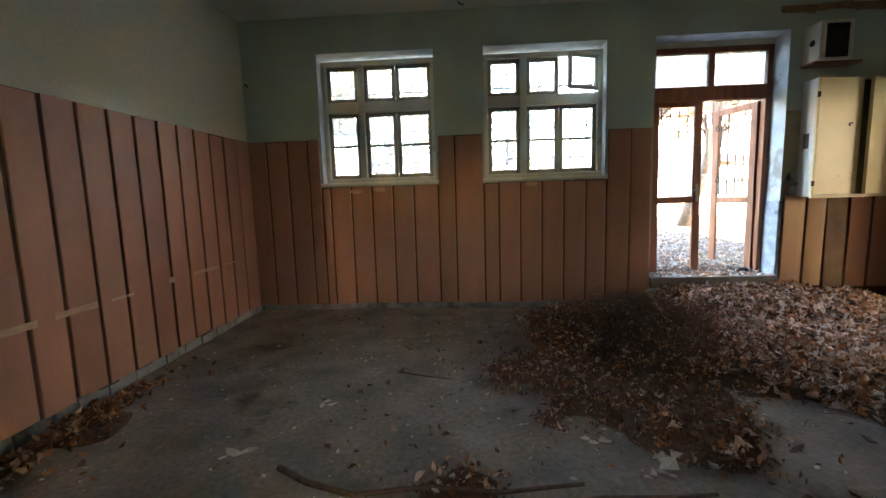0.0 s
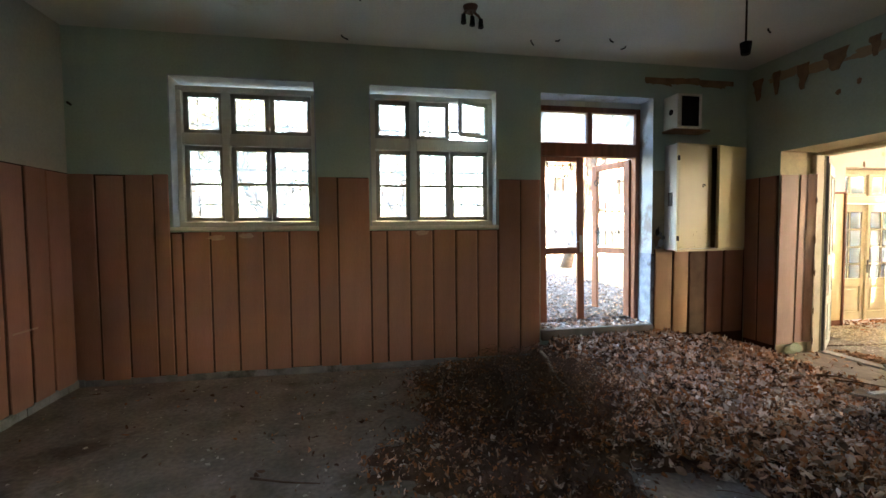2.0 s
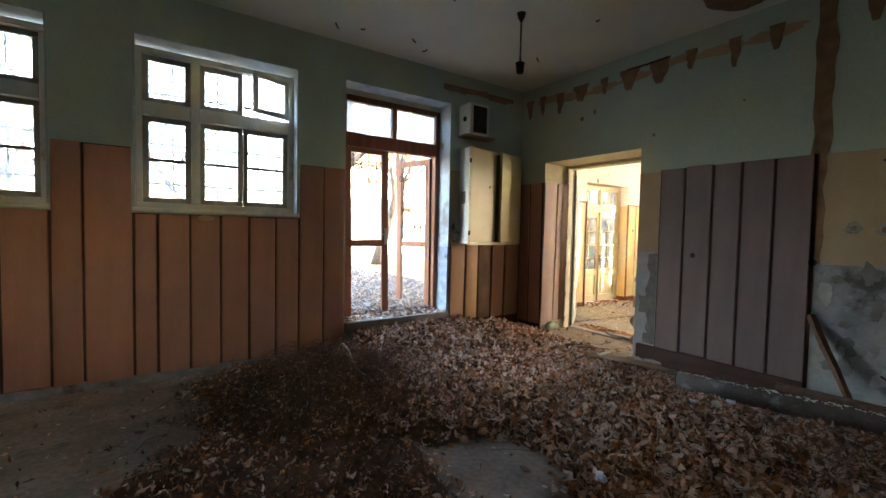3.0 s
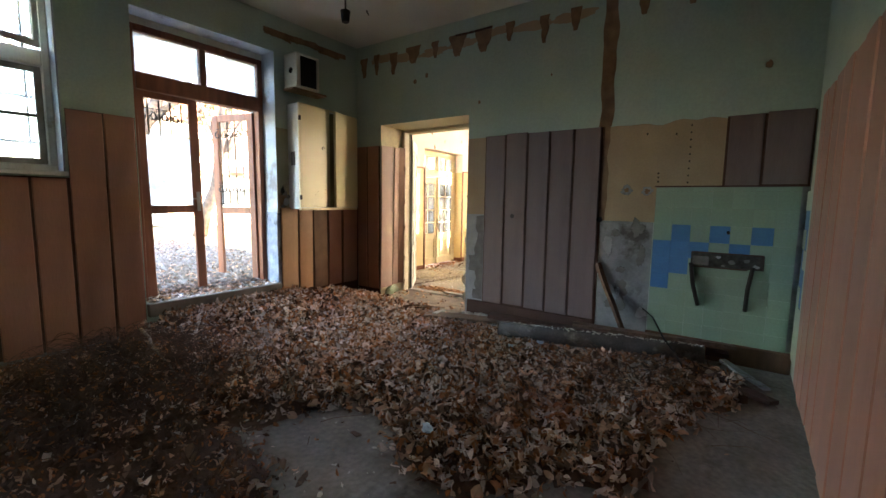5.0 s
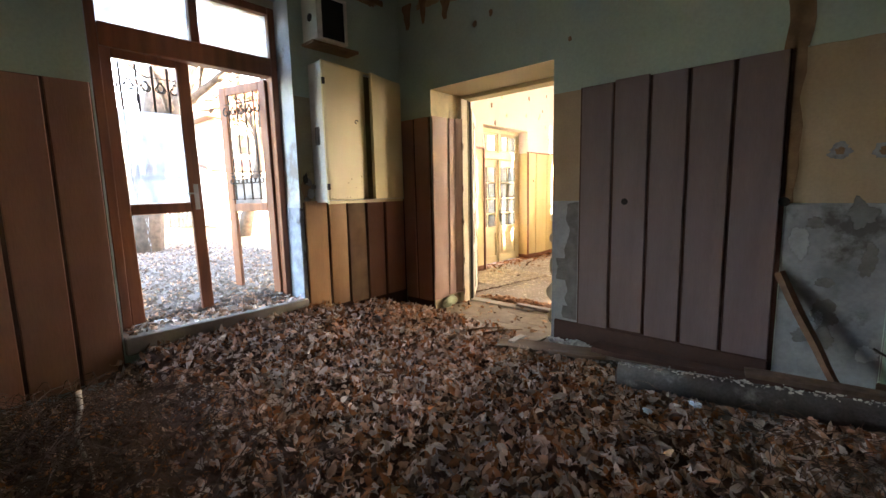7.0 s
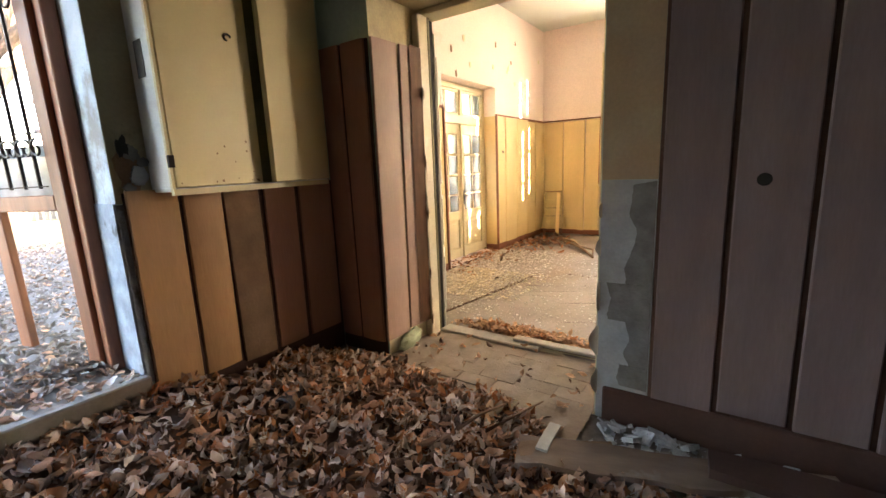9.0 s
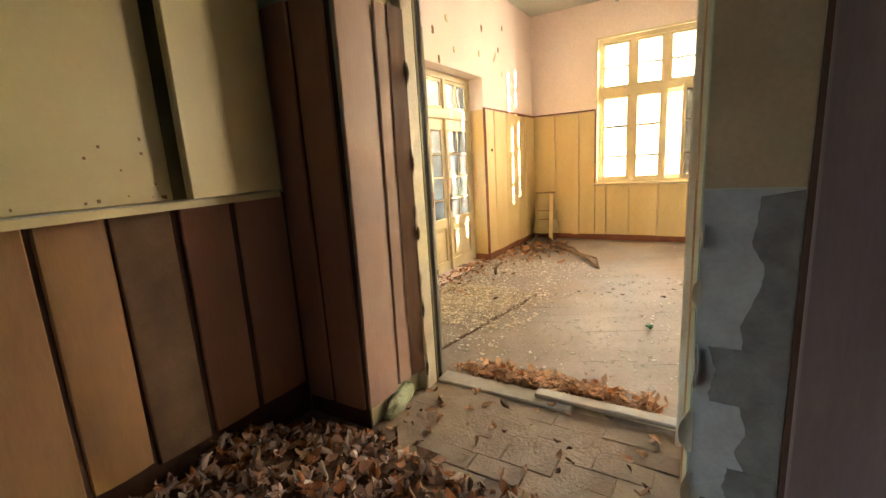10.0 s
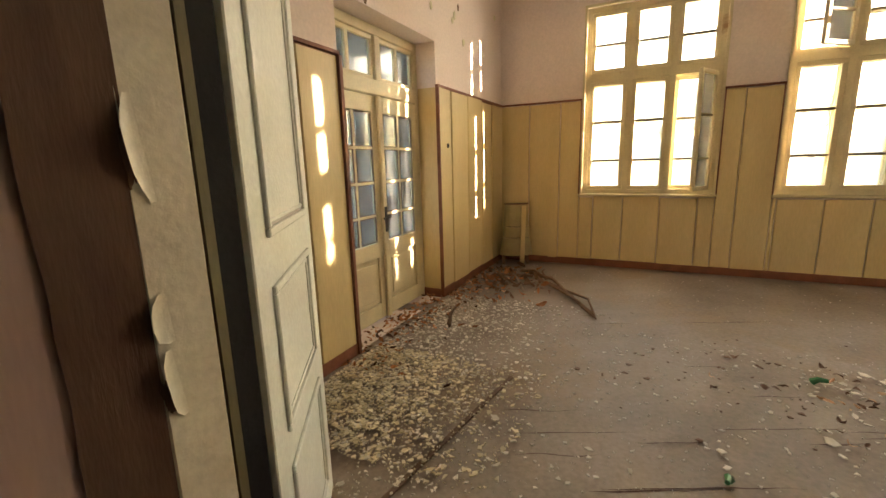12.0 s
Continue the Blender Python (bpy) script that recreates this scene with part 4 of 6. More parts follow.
for k in range(30):
    r = random.Random(640 + k)
    blotch(door_1, "peeled_patch", D1[1] - 0.012, N + r.uniform(0.03, 0.23), r.uniform(0.4, 1.34), r.uniform(0.008, 0.03), r.uniform(0.012, 0.06), (M["raw_grey"], M["pipe"], M["pale_grey"])[k % 3], 640 + k, t=0.002)


def scroll(cx, cz, s, y, turn=1):
    return [(cx + s * math.cos(turn * t + 1.57) * (1 - t / 8.0), y, cz + s * math.sin(turn * t + 1.57) * (1 - t / 8.0)) for t in (0.5 * q for q in range(13))]


def glazed_leaf(m, w, h, mid, label, glass, broken):
    leaf = part("door_leaf", boxes((0, 0.095, -0.02, 0.02, 0.0, h), (w - 0.10, w, -0.02, 0.02, 0.06 if broken else 0.0, h), (0.095, w - 0.10, -0.02, 0.02, h - 0.085, h),
                                   (0.095, w - 0.10, -0.02, 0.02, mid - 0.04, mid + 0.045), bevel=0.006), M["door_wood"], door_1, label)
    leaf.matrix_local = m
    for a, b in glass:
        p = part("pane", boxes((0.09, w - 0.095, -0.003, 0.001, a, b)), M["glass_dirty"], leaf)
        p.visible_shadow = False
    bm = bmesh.new()
    n = 4
    for k in range(n):
        x = 0.09 + (w - 0.19) * (k + 0.5) / n
        tube(bm, [(x, 0.035, mid + 0.08), (x, 0.035, h - 0.09)], 0.009, 5)
        for z, tn in ((mid + 0.28, 1), (h - 0.26, -1)):
            tube(bm, scroll(x + 0.04, z, 0.05, 0.04, tn), 0.007, 4)
            tube(bm, scroll(x - 0.04, z, 0.05, 0.04, -tn), 0.007, 4)
    for z in (mid + 0.09, mid + 0.36, h - 0.18):
        tube(bm, [(0.09, 0.036, z), (w - 0.1, 0.036, z)], 0.005, 4)
    part("leaf_grille", bm, M["metal_dark"], leaf, "wrought iron bars with scrolls")
    bm = bmesh.new()
    box(bm, w - 0.07, w - 0.03, -0.028, -0.02, mid - 0.02, mid + 0.2, bevel=0.003)
    tube(bm, [(w - 0.05, -0.028, mid + 0.12), (w - 0.05, -0.06, mid + 0.12), (w - 0.13, -0.065, mid + 0.12)], 0.008, 6)
    part("door_handle", bm, M["grey_paint"], leaf, "worn metal handle plate")
    return leaf


glazed_leaf(pose(2.62, 0.30, 0.36, 0, -0.8, 4), 0.64, 2.16, 0.92, "red brown door leaf with frosted pane, nearly closed", [(0.965, 1.70)], False)
glazed_leaf(pose(3.925, 0.33, 0.36, 0, 0.6, 107), 0.66, 2.13, 0.90, "red brown door leaf standing open outwards", [(0.945, 1.2)], True)

# doorway frame and panelled door leaf
frame_2 = tagged(thing("door_2", pose(0, 0, 0), "cream painted doorway frame with open panelled leaf", "door"), kind="structure")
part("door_post", boxes((5.815, 5.935, DW[1] - 0.065, DW[1] - 0.003, 0.0, DW[3] - 0.04), bevel=0.008), M["peel"], frame_2, "cream post with peeling paint")
part("door_stop", boxes((5.937, 5.957, DW[1] - 0.063, DW[1] - 0.003, 0.0, DW[3] - 0.04)), M["olive"], frame_2)
# black boards beside both posts paint the shade of the rebates
part("rebate_shade", boxes((5.958, 6.035, DW[1] - 0.035, DW[1] - 0.003, 0.0, DW[3] - 0.04)), M["black"], frame_2)
part("rebate_shade", boxes((5.957, 6.06, DW[0] + 0.002, DW[0] + 0.03, 0.0, DW[3] - 0.046)), M["black"], frame_2)
part("door_post", boxes((5.89, 5.956, DW[0] + 0.002, DW[0] + 0.055, 0.0, DW[3] - 0.046), bevel=0.006), M["peel"], frame_2, "cream door post with chipped paint")
part("post_cheek", boxes((5.79, 5.889, DW[0] + 0.002, DW[0] + 0.026, 0.0, DW[3] - 0.046), bevel=0.004), M["grey_paint"], frame_2, "grey painted cheek of the post")
M["orange_wood"] = material("bare_orange_wood", (0.50, 0.27, 0.14), (0.42, 0.21, 0.10), 0.7, scale=3, stretch=(5, 5, 0.5))
part("post_batten", boxes((5.63, 5.784, DW[0] + 0.002, DW[0] + 0.024, 0.0, DW[3] - 0.05), bevel=0.004), M["orange_wood"], frame_2, "bare orange wood batten")
# dark strip drawn for the shaded gap between batten and lining
part("post_gap_shade", boxes((5.605, 5.628, DW[0] + 0.002, DW[0] + 0.01, 0.0, DW[3] - 0.05)), M["groove"], frame_2)
part("door_head", boxes((5.88, 6.05, DW[0], DW[1], DW[3] - 0.045, DW[3] - 0.003), bevel=0.006), M["cream"], frame_2, "cream head board")
part("reveal_lining", boxes((5.40, 5.60, DW[0] + 0.002, DW[0] + 0.014, 0.0, 2.43)), M["cream"], frame_2, "torn yellowish lining on the reveal")
part("threshold_board", boxes((5.93, 6.07, 3.80, 4.66, 0.0, 0.035), bevel=0.008), M["grey_paint"], frame_2, "worn grey threshold board").rotation_euler = (0, 0, 0.0)
part("threshold_board", boxes((5.98, 6.06, 3.28, 4.02, 0.036, 0.062), bevel=0.006), M["grey_paint"], frame_2, "loose wooden threshold strip")
# curls of peeling paint on the post and reveal
for k in range(13):
    r = random.Random(500 + k)
    hh, ww, turn = r.uniform(0.07, 0.2), r.uniform(0.04, 0.07), r.uniform(1.0, 1.8)
    bm = bmesh.new()
    rows = []
    for j in range(8):
        a = j / 7
        edge = math.sin(math.pi * (0.08 + 0.84 * a)) * (0.75 + 0.35 * noise.noise((a * 4, k, 0)))
        rad = ww / turn
        rows.append([bm.verts.new((-rad * math.sin(turn * edge * i / 5), -0.001 - rad * (1 - math.cos(turn * edge * i / 5)), hh * (a - 0.5))) for i in range(6)])
    for j in range(7):
        for i in range(5):
            bm.faces.new((rows[j][i], rows[j][i + 1], rows[j + 1][i + 1], rows[j + 1][i]))
    o = part("paint_curl", bm, M["peel"], frame_2, smooth=True)
    if k < 8:
        z = (0.16, 0.31, 0.55, 0.72, 1.02, 1.14, 1.42, 1.9)[k]
        o.matrix_world = pose(5.85, DW[1] - 0.0665, z, r.uniform(-4, 4), r.uniform(-12, 12), 0)
        if k % 2 == 0:
            blotch(frame_2, "bare_primer", 5.828, DW[1] - 0.0655, z + r.uniform(-.02, .02), 0.014, hh * 0.35, M["rust_wood"], 510 + k, t=0.001, axis="y")
    else:
        o.matrix_world = pose(E - 0.012, DW[0] - 0.01, 0.25 + 0.22 * (k - 8) + r.uniform(-.05, .05), 0, 0, -60 + r.uniform(-30, 30))


def crumbled_strip(y0, y1, z0, z1, seed, wave, x=E - 0.008, t=0.005):
    """Rough render laid bare: a strip between y0 and a wandering edge about y1."""
    n = 60
    bm = bmesh.new()
    rows = []
    for k in range(n + 1):
        z = z0 + (z1 - z0) * k / n
        e = y1 + wave * (noise.noise((z * 5.5, seed, 0)) + 0.3 * noise.noise((z * 14, seed, 4)) + 0.1 * noise.noise((z * 45, seed, 8)))
        e = max(y0 + 0.004, e) if 0 < k < n else y0 + 0.004
        cols = [y0 + (e - y0) * i / 6 for i in range(7)]
        rows.append([bm.verts.new((x - (t * (0.35 + 0.65 * abs(noise.noise((c * 34, z * 34, seed)))) if i < 6 else 0.0), c, z)) for i, c in enumerate(cols)])
    for a, b in zip(rows, rows[1:]):
        for i in range(6):
            bm.faces.new((a[i], b[i], b[i + 1], a[i + 1]))
    bmesh.ops.recalc_face_normals(bm, faces=bm.faces[:])
    return part("flaked_patch", bm, M["raw_grey"], wall_e, smooth=True)


crumbled_strip(2.99, 3.095, 0.24, 1.262, 3, 0.05)
crumbled_strip(2.99, 3.19, 0.56, 0.76, 7, 0.06, x=E - 0.010)
crumbled_strip(2.99, 3.13, 0.21, 0.33, 11, 0.05, x=E - 0.010)
for k in range(12):
    r = random.Random(580 + k)
    blotch(wall_e, "flaked_patch", E - 0.009, r.uniform(1.15, 1.55), r.uniform(0.3, 1.2), r.uniform(0.03, 0.09), r.uniform(0.03, 0.12), (M["raw_grey"], M["pale_grey"], M["raw_grey"])[k % 3], 600 + k, t=0.003 + 0.001 * (k % 4))
bm = boxes((0, 0.75, -0.022, 0.022, 0.015, 2.36), bevel=0.004)
leaf = part("door_leaf", bm, M["leaf_white"], frame_2, "white panelled door leaf standing open")
leaf.matrix_world = pose(6.04, 4.698, 0.0, 0, 0, 34.2)
for a, b in ((1.22, 2.22), (0.70, 1.10), (0.14, 0.60)):
    rows = []
    for s in (-1, 1):
        rows += frame_boxes(0.12, 0.62, a, b, min(s * 0.022, s * 0.034), max(s * 0.022, s * 0.034), 0.022)
        rows += frame_boxes(0.15, 0.59, a + 0.03, b - 0.03, min(s * 0.022, s * 0.028), max(s * 0.022, s * 0.028), 0.012)
    part("moulding", boxes(*rows, bevel=0.003), M["leaf_white"], leaf)
    part("moulding_shadow", boxes(*[(0.142, 0.598, min(s * 0.0222, s * 0.0245), max(s * 0.0222, s * 0.0245), a + 0.022, a + 0.03) for s in (-1, 1)]), M["grey_paint"], leaf)

# outside door of the second room
door_3 = tagged(thing("door_3", pose(0, N2 + 0.20, 0), "cream yellow glazed double door with transom, sun worn", "door"), kind="structure")
yl = M["yellow_paint"]
dl, dr = D2[0] + 0.002, D2[1] - 0.002
part("door_frame", boxes((dl, dl + 0.06, 0, 0.09, 0.0, 2.495), (dr - 0.06, dr, 0, 0.09, 0.0, 2.495), (dl + 0.06, dr - 0.06, 0, 0.09, 2.42, 2.495), (dl + 0.06, dr - 0.06, -0.01, 0.09, 1.95, 2.07),
                         (8.58, 8.66, -0.005, 0.08, 2.07, 2.42), bevel=0.006), yl, door_3)
for a, b in ((dl + 0.06, 8.58), (8.66, dr - 0.06)):
    mid = (a + b) / 2
    s = part("transom_sash", boxes(*frame_boxes(a, b, 2.07, 2.42, 0.02, 0.06, 0.035), (mid - 0.02, mid + 0.02, 0.02, 0.06, 2.105, 2.385), bevel=0.004), yl, door_3)
    for u, v in ((a + 0.035, mid - 0.02), (mid + 0.02, b - 0.035)):
        p = part("pane", boxes((u, v, 0.038, 0.042, 2.105, 2.385)), M["glass"], s)
        p.visible_shadow = False


def french_leaf(m, w, meeting):
    rows = [(0, 0.085, -0.02, 0.025, 0.02, 1.94), (w - 0.085, w, -0.02, 0.025, 0.02, 1.94), (0.085, w - 0.085, -0.02, 0.025, 1.81, 1.94), (0.085, w - 0.085, -0.02, 0.025, 0.58, 0.71), (0.085, w - 0.085, -0.02, 0.025, 0.02, 0.16)]
    mid = w / 2
    zs = (0.71, 0.95, 1.23, 1.52, 1.81)
    rows += [(mid - 0.014, mid + 0.014, -0.012, 0.018, 0.71, 1.81)]
    rows += [(0.085, mid - 0.014, -0.012, 0.018, z - 0.011, z + 0.011) for z in zs[1:-1]] + [(mid + 0.014, w - 0.085, -0.012, 0.018, z - 0.011, z + 0.011) for z in zs[1:-1]]
    rows += [(0.085, w - 0.085, 0.0, 0.012, 0.16, 0.58)]
    lf = part("door_leaf", boxes(*rows, bevel=0.003), yl, door_3)
    lf.matrix_local = m
    for a, b in zip(zs, zs[1:]):
        for u, v in ((0.085, mid - 0.014), (mid + 0.014, w - 0.085)):
            p = part("pane", boxes((u, v, 0.001, 0.005, a, b)), M["glass"], lf)
            p.visible_shadow = False
    part("raised_panel", boxes((0.13, w - 0.13, -0.012, -0.0005, 0.2, 0.54), bevel=0.008), yl, lf)
    part("putty_edges", boxes(*[r for a, b in zip(zs, zs[1:]) for u, v in ((0.085, mid - 0.014), (mid + 0.014, w - 0.085)) for r in frame_boxes(u, v, a + 0.011, b - 0.011, -0.011, -0.002, 0.007)]), M["groove"], lf)
    return lf


wl = (dr - dl - 0.12) / 2
french_leaf(pose(dl + 0.06, 0.02, 0), wl, True)
french_leaf(pose(dl + 0.06 + wl, 0.02, 0), wl, False)
mx = dl + 0.06 + wl
part("cover_strip", boxes((mx - 0.028, mx + 0.028, -0.035, -0.002, 0.02, 1.94), bevel=0.008), yl, door_3)
bm = boxes((mx - 0.02, mx + 0.02, -0.042, -0.035, 0.80, 1.02), bevel=0.003)
tube(bm, [(mx, -0.04, 0.93), (mx, -0.085, 0.93), (mx - 0.11, -0.09, 0.93)], 0.009, 6)
part("door_handle", bm, M["metal_dark"], door_3, "dark metal lever handle")

# doorway paving
M["paver"] = material("worn_paver", (0.36, 0.285, 0.215), (0.25, 0.195, 0.145), 0.85, scale=7, piece=0.14, bump=0.4, stain=(0.19, 0.14, 0.10), stain_at=0.55)
bm = boxes((0, 0.122, 0, 0.247, -0.02, 0.0), bevel=0.003)
me_p = bpy.data.meshes.new("paving_tile")
bm.normal_update()
bm.to_mesh(me_p)
bm.free()
me_p.materials.append(M["paver"])
rr = random.Random(8)
for i in range(6):
    for k in range(6):
        if i % 2 and k == 5:
            continue
        piece("paving_tile", me_p, floor_1, pose(5.17 + 0.125 * i, 3.25 + 0.25 * k - (0.0 if i % 2 == 0 else -0.11), 0.016 + rr.uniform(-0.003, 0.003), rr.uniform(-.5, .5), rr.uniform(-.5, .5), rr.uniform(-.6, .6)))
part("paving_dust", grid_sheet(5.05, 5.97, DW[0] + 0.01, DW[1] - 0.02, 0.03, lambda x, y: 0.0115 + 0.010 * noise.noise((x * 2.2, y * 2.2, 7)) + 0.0015 + 0.003 * noise.noise((x * 14, y * 14, 3)) + 0.007 * max(0, min(1, (y - 4.15) / 0.25)) + 0.008 * max(0, min(1, (5.30 - x) / 0.15))), M["dust"], floor_1, "trodden dust filling the paving joints")

# ---- things of the first room ----
cab = thing("fuse_cabinet", pose(4.17, N, 1.295), "cream enamelled metal fuse cabinet hung on the wall, doors ajar", "cabinet")
cw, ch = 1.12, 1.31


def taper(bm):
    for v in bm.verts:
        v.co.y *= 1 - 0.72 * v.co.x / cw
    return bm


for nm, r in (("bottom_panel", (0, cw, -0.215, -0.002, 0, 0.02)), ("top_panel", (0, cw, -0.215, -0.002, ch - 0.02, ch)), ("side_panel", (0, 0.02, -0.215, -0.002, 0.02, ch - 0.02)),
              ("side_panel", (cw - 0.02, cw, -0.215, -0.002, 0.02, ch - 0.02)), ("back_panel", (0.02, cw - 0.02, -0.02, -0.002, 0.02, ch - 0.02))):
    part(nm, taper(boxes(r, bevel=0.003)), M["white_metal"], cab)
d1 = part("door", boxes((0.0, 0.525, -0.018, 0.0, 0.022, ch - 0.012), bevel=0.004), M["cabinet"], cab)
d1.matrix_local = pose(0.018, -0.214, 0, 0, 0, 7.6)
d2 = part("door", boxes((-0.575, 0.0, -0.018, 0.0, 0.022, ch - 0.012), (-0.575, -0.56, 0.0, 0.018, 0.022, ch - 0.012), bevel=0.003), M["cabinet"], cab)
d2.matrix_local = pose(cw - 0.004, -0.064, 0, 0, 0, 17)
part("frame_strip", taper(boxes((0, cw, -0.245, -0.214, -0.016, 0.014), (0, cw, -0.236, -0.214, ch - 0.012, ch + 0.006), (0, 0.014, -0.236, -0.214, 0.014, ch - 0.012))), M["cabinet"], cab)
# dark olive sheet behind the ajar door stands for the shade inside
part("inner_shade", boxes((0.52, 0.66, -0.10, -0.09, 0.02, ch - 0.02)), M["olive"], cab, "olive sheet for the shade between the doors")
for z in (0.12, 1.1):
    part("hinge", boxes((-0.004, 0.024, -0.246, -0.228, z, z + 0.06), bevel=0.002), M["metal_dark"], cab)
part("latch", tube(bmesh.new(), [(0.41 + 0.018 * math.cos(t), -0.186, 0.80 + 0.018 * math.sin(t)) for t in (0.5 * k for k in range(10))], 0.005, 5), M["metal_dark"], cab)
bm = boxes((-0.004, -0.001, -0.15, -0.07, 0.55, 0.72))
part("sticker", bm, M["pipe"], cab, "grey worn sticker")

meter = thing("meter_box", pose(4.14, N, 2.79), "white box with dark opening and cable hole on wall", "box")
part("housing", boxes((0, 0.34, -0.25, -0.002, 0, 0.02), (0, 0.34, -0.25, -0.002, 0.385, 0.405), (0, 0.02, -0.25, -0.002, 0.02, 0.385), (0.32, 0.34, -0.25, -0.002, 0.02, 0.385), (0.02, 0.06, -0.25, -0.23, 0.02, 0.385), bevel=0.004), M["old_white"], meter)
part("dark_panel", boxes((0.061, 0.319, -0.22, -0.21, 0.02, 0.384)), M["black"], meter)
bm = bmesh.new()
bmesh.ops.create_cone(bm, cap_ends=True, segments=14, radius1=0.035, radius2=0.035, depth=0.006, matrix=pose(-0.003, -0.14, 0.2, 0, 90, 0))
part("cable_hole", bm, M["black"], meter)
part("bracket_shelf", boxes((-0.02, 0.5, -0.2, -0.002, -0.03, -0.004), bevel=0.004), M["raw"], meter, "brown board under the box")

bm = bmesh.new()
r = random.Random(15)
for k in range(14):
    u, z, q = r.uniform(0.02, 0.5), 0.04 + 0.22 * r.random() ** 2.2, r.uniform(0.002, 0.006)
    box(bm, u - q, u + q, -0.0195, -0.0182, z - q * r.uniform(0.6, 2.2), z + q)
tagged(part("rust_spots", bm, M["raw"], d1, "brown rust spots on the enamel"), kind="stuff")
# ceiling lamps with three bare holders
def triple_lamp(x, y, z, mat):
    ob = thing("ceiling_lamp", pose(x, y, z, 0, 0, 20), "old ceiling lamp with three bare bulb holders", "lamp", "ceiling lamps")
    bm = bmesh.new()
    bmesh.ops.create_cone(bm, cap_ends=True, segments=16, radius1=0.05, radius2=0.07, depth=0.05, matrix=pose(0, 0, -0.026))
    part("ceiling_rose", bm, mat, ob, smooth=False)
    for k in (-1, 0, 1):
        part("arm", tube(bmesh.new(), [(0.03 * k, 0, -0.04), (0.07 * k, -0.02, -0.075), (0.095 * k, -0.03, -0.11)], 0.012, 8), mat, ob)
        bm = bmesh.new()
        bmesh.ops.create_cone(bm, cap_ends=True, segments=12, radius1=0.026, radius2=0.019, depth=0.08, matrix=pose(0.095 * k, -0.03, -0.145))
        part("bulb_holder", bm, M["black"] if mat is not M["old_white"] else M["grey_paint"], ob)
    return ob


M["lamp_brown"] = material("brown_bakelite", (0.16, 0.085, 0.055), None, 0.4, scale=6)
triple_lamp(-1.02, 4.0, CEIL, M["lamp_brown"])
triple_lamp(1.40, 4.22, CEIL, M["lamp_brown"])
triple_lamp(10.75, 4.42, CEIL2, M["old_white"])
pend = thing("pendant_lamp", pose(3.62, 3.50, CEIL), "dark pendant lamp stem with empty socket", "lamp")
part("ceiling_cup", tube(bmesh.new(), [(0, 0, -0.001), (0, 0, -0.05), (0, 0, -0.08)], 0.045, 12, 0.3), M["metal_dark"], pend)
part("stem", cyl(bmesh.new(), (0, 0, -0.06), (0, 0, -0.50), 0.008), M["metal_dark"], pend)
part("socket", tube(bmesh.new(), [(0, 0, -0.48), (0, 0, -0.52), (0, 0, -0.55), (0, 0, -0.58)], 0.045, 12, 0.75), M["black"], pend)
# bare patch where whitewash fell
bm = bmesh.new()
ring = [bm.verts.new((4.93 + (0.30 + 0.08 * noise.noise((math.cos(a) * 2, math.sin(a) * 2, 3))) * math.cos(a), 2.12 + (0.26 + 0.08 * noise.noise((math.cos(a) * 2, math.sin(a) * 2, 9))) * math.sin(a), CEIL - 0.003)) for a in (2 * math.pi * k / 32 for k in range(32))]
bm.faces.new(ring[::-1])
part("bare_patch", bm, M["raw"], ceiling, "brown patch of fallen whitewash")
# hooks and nails in the ceiling
for k in range(14):
    r = random.Random(900 + k)
    blotch_x, blotch_y = r.uniform(0.2, 4.6), r.uniform(2.6, 5.0)
    bm = bmesh.new()
    tube(bm, [(0, 0, 0), (0.01, 0, -0.02), (0.05 + 0.03 * r.random(), 0.0, -0.03)], 0.008, 5)
    bmesh.ops.transform(bm, matrix=pose(blotch_x, blotch_y, CEIL, 0, 0, r.uniform(0, 360)), verts=bm.verts)
    part("ceiling_hook", bm, M["metal_dark"], ceiling)

# remains of the sink
M["slot"] = material("broken_dark_mortar", (0.085, 0.08, 0.072), (0.03, 0.027, 0.024), 0.95, scale=18, bump=0.8)
sink = thing("sink_bracket", pose(E, 0.48, 0.9), "rusty iron brackets of a removed sink on tiles", "bracket")
part("wall_slot", boxes((-0.028, -0.022, -0.275, 0.275, -0.035, 0.095), bevel=0.002), M["slot"], sink, "broken dark slot in the tiles")
part("slot_lip", boxes((-0.046, -0.024, -0.27, 0.27, 0.093, 0.101), (-0.042, -0.024, -0.16, 0.275, -0.043, -0.034), bevel=0.002), M["groove"], sink)
part("slot_plate", boxes((-0.040, -0.029, 0.13, 0.26, -0.02, 0.06), bevel=0.003), M["raw_grey"], sink)
for k, (y, z, q) in enumerate(((0.06, 0.06, 0.025), (-0.04, 0.02, 0.035), (-0.15, 0.04, 0.03), (-0.22, -0.005, 0.03), (0.02, -0.015, 0.02))):
    blotch(sink, "mortar_crumb", -0.028, y, z, q, q * 0.6, M["pale_grey"] if k in (0, 3) else M["raw_grey"], 330 + k, t=0.006)
for y, yb in ((0.27, 0.19), (-0.20, -0.17)):
    part("bracket_arm", tube(bmesh.new(), [(-0.03, y, -0.01), (-0.07, (y + yb) / 2 + 0.01, -0.2), (-0.035, yb, -0.40)], 0.018, 6), M["metal_dark"], sink)
part("pipe_stub", cyl(bmesh.new(), (-0.025, -0.0, 0.28), (-0.09, -0.0, 0.29), 0.014), M["metal_dark"], sink)

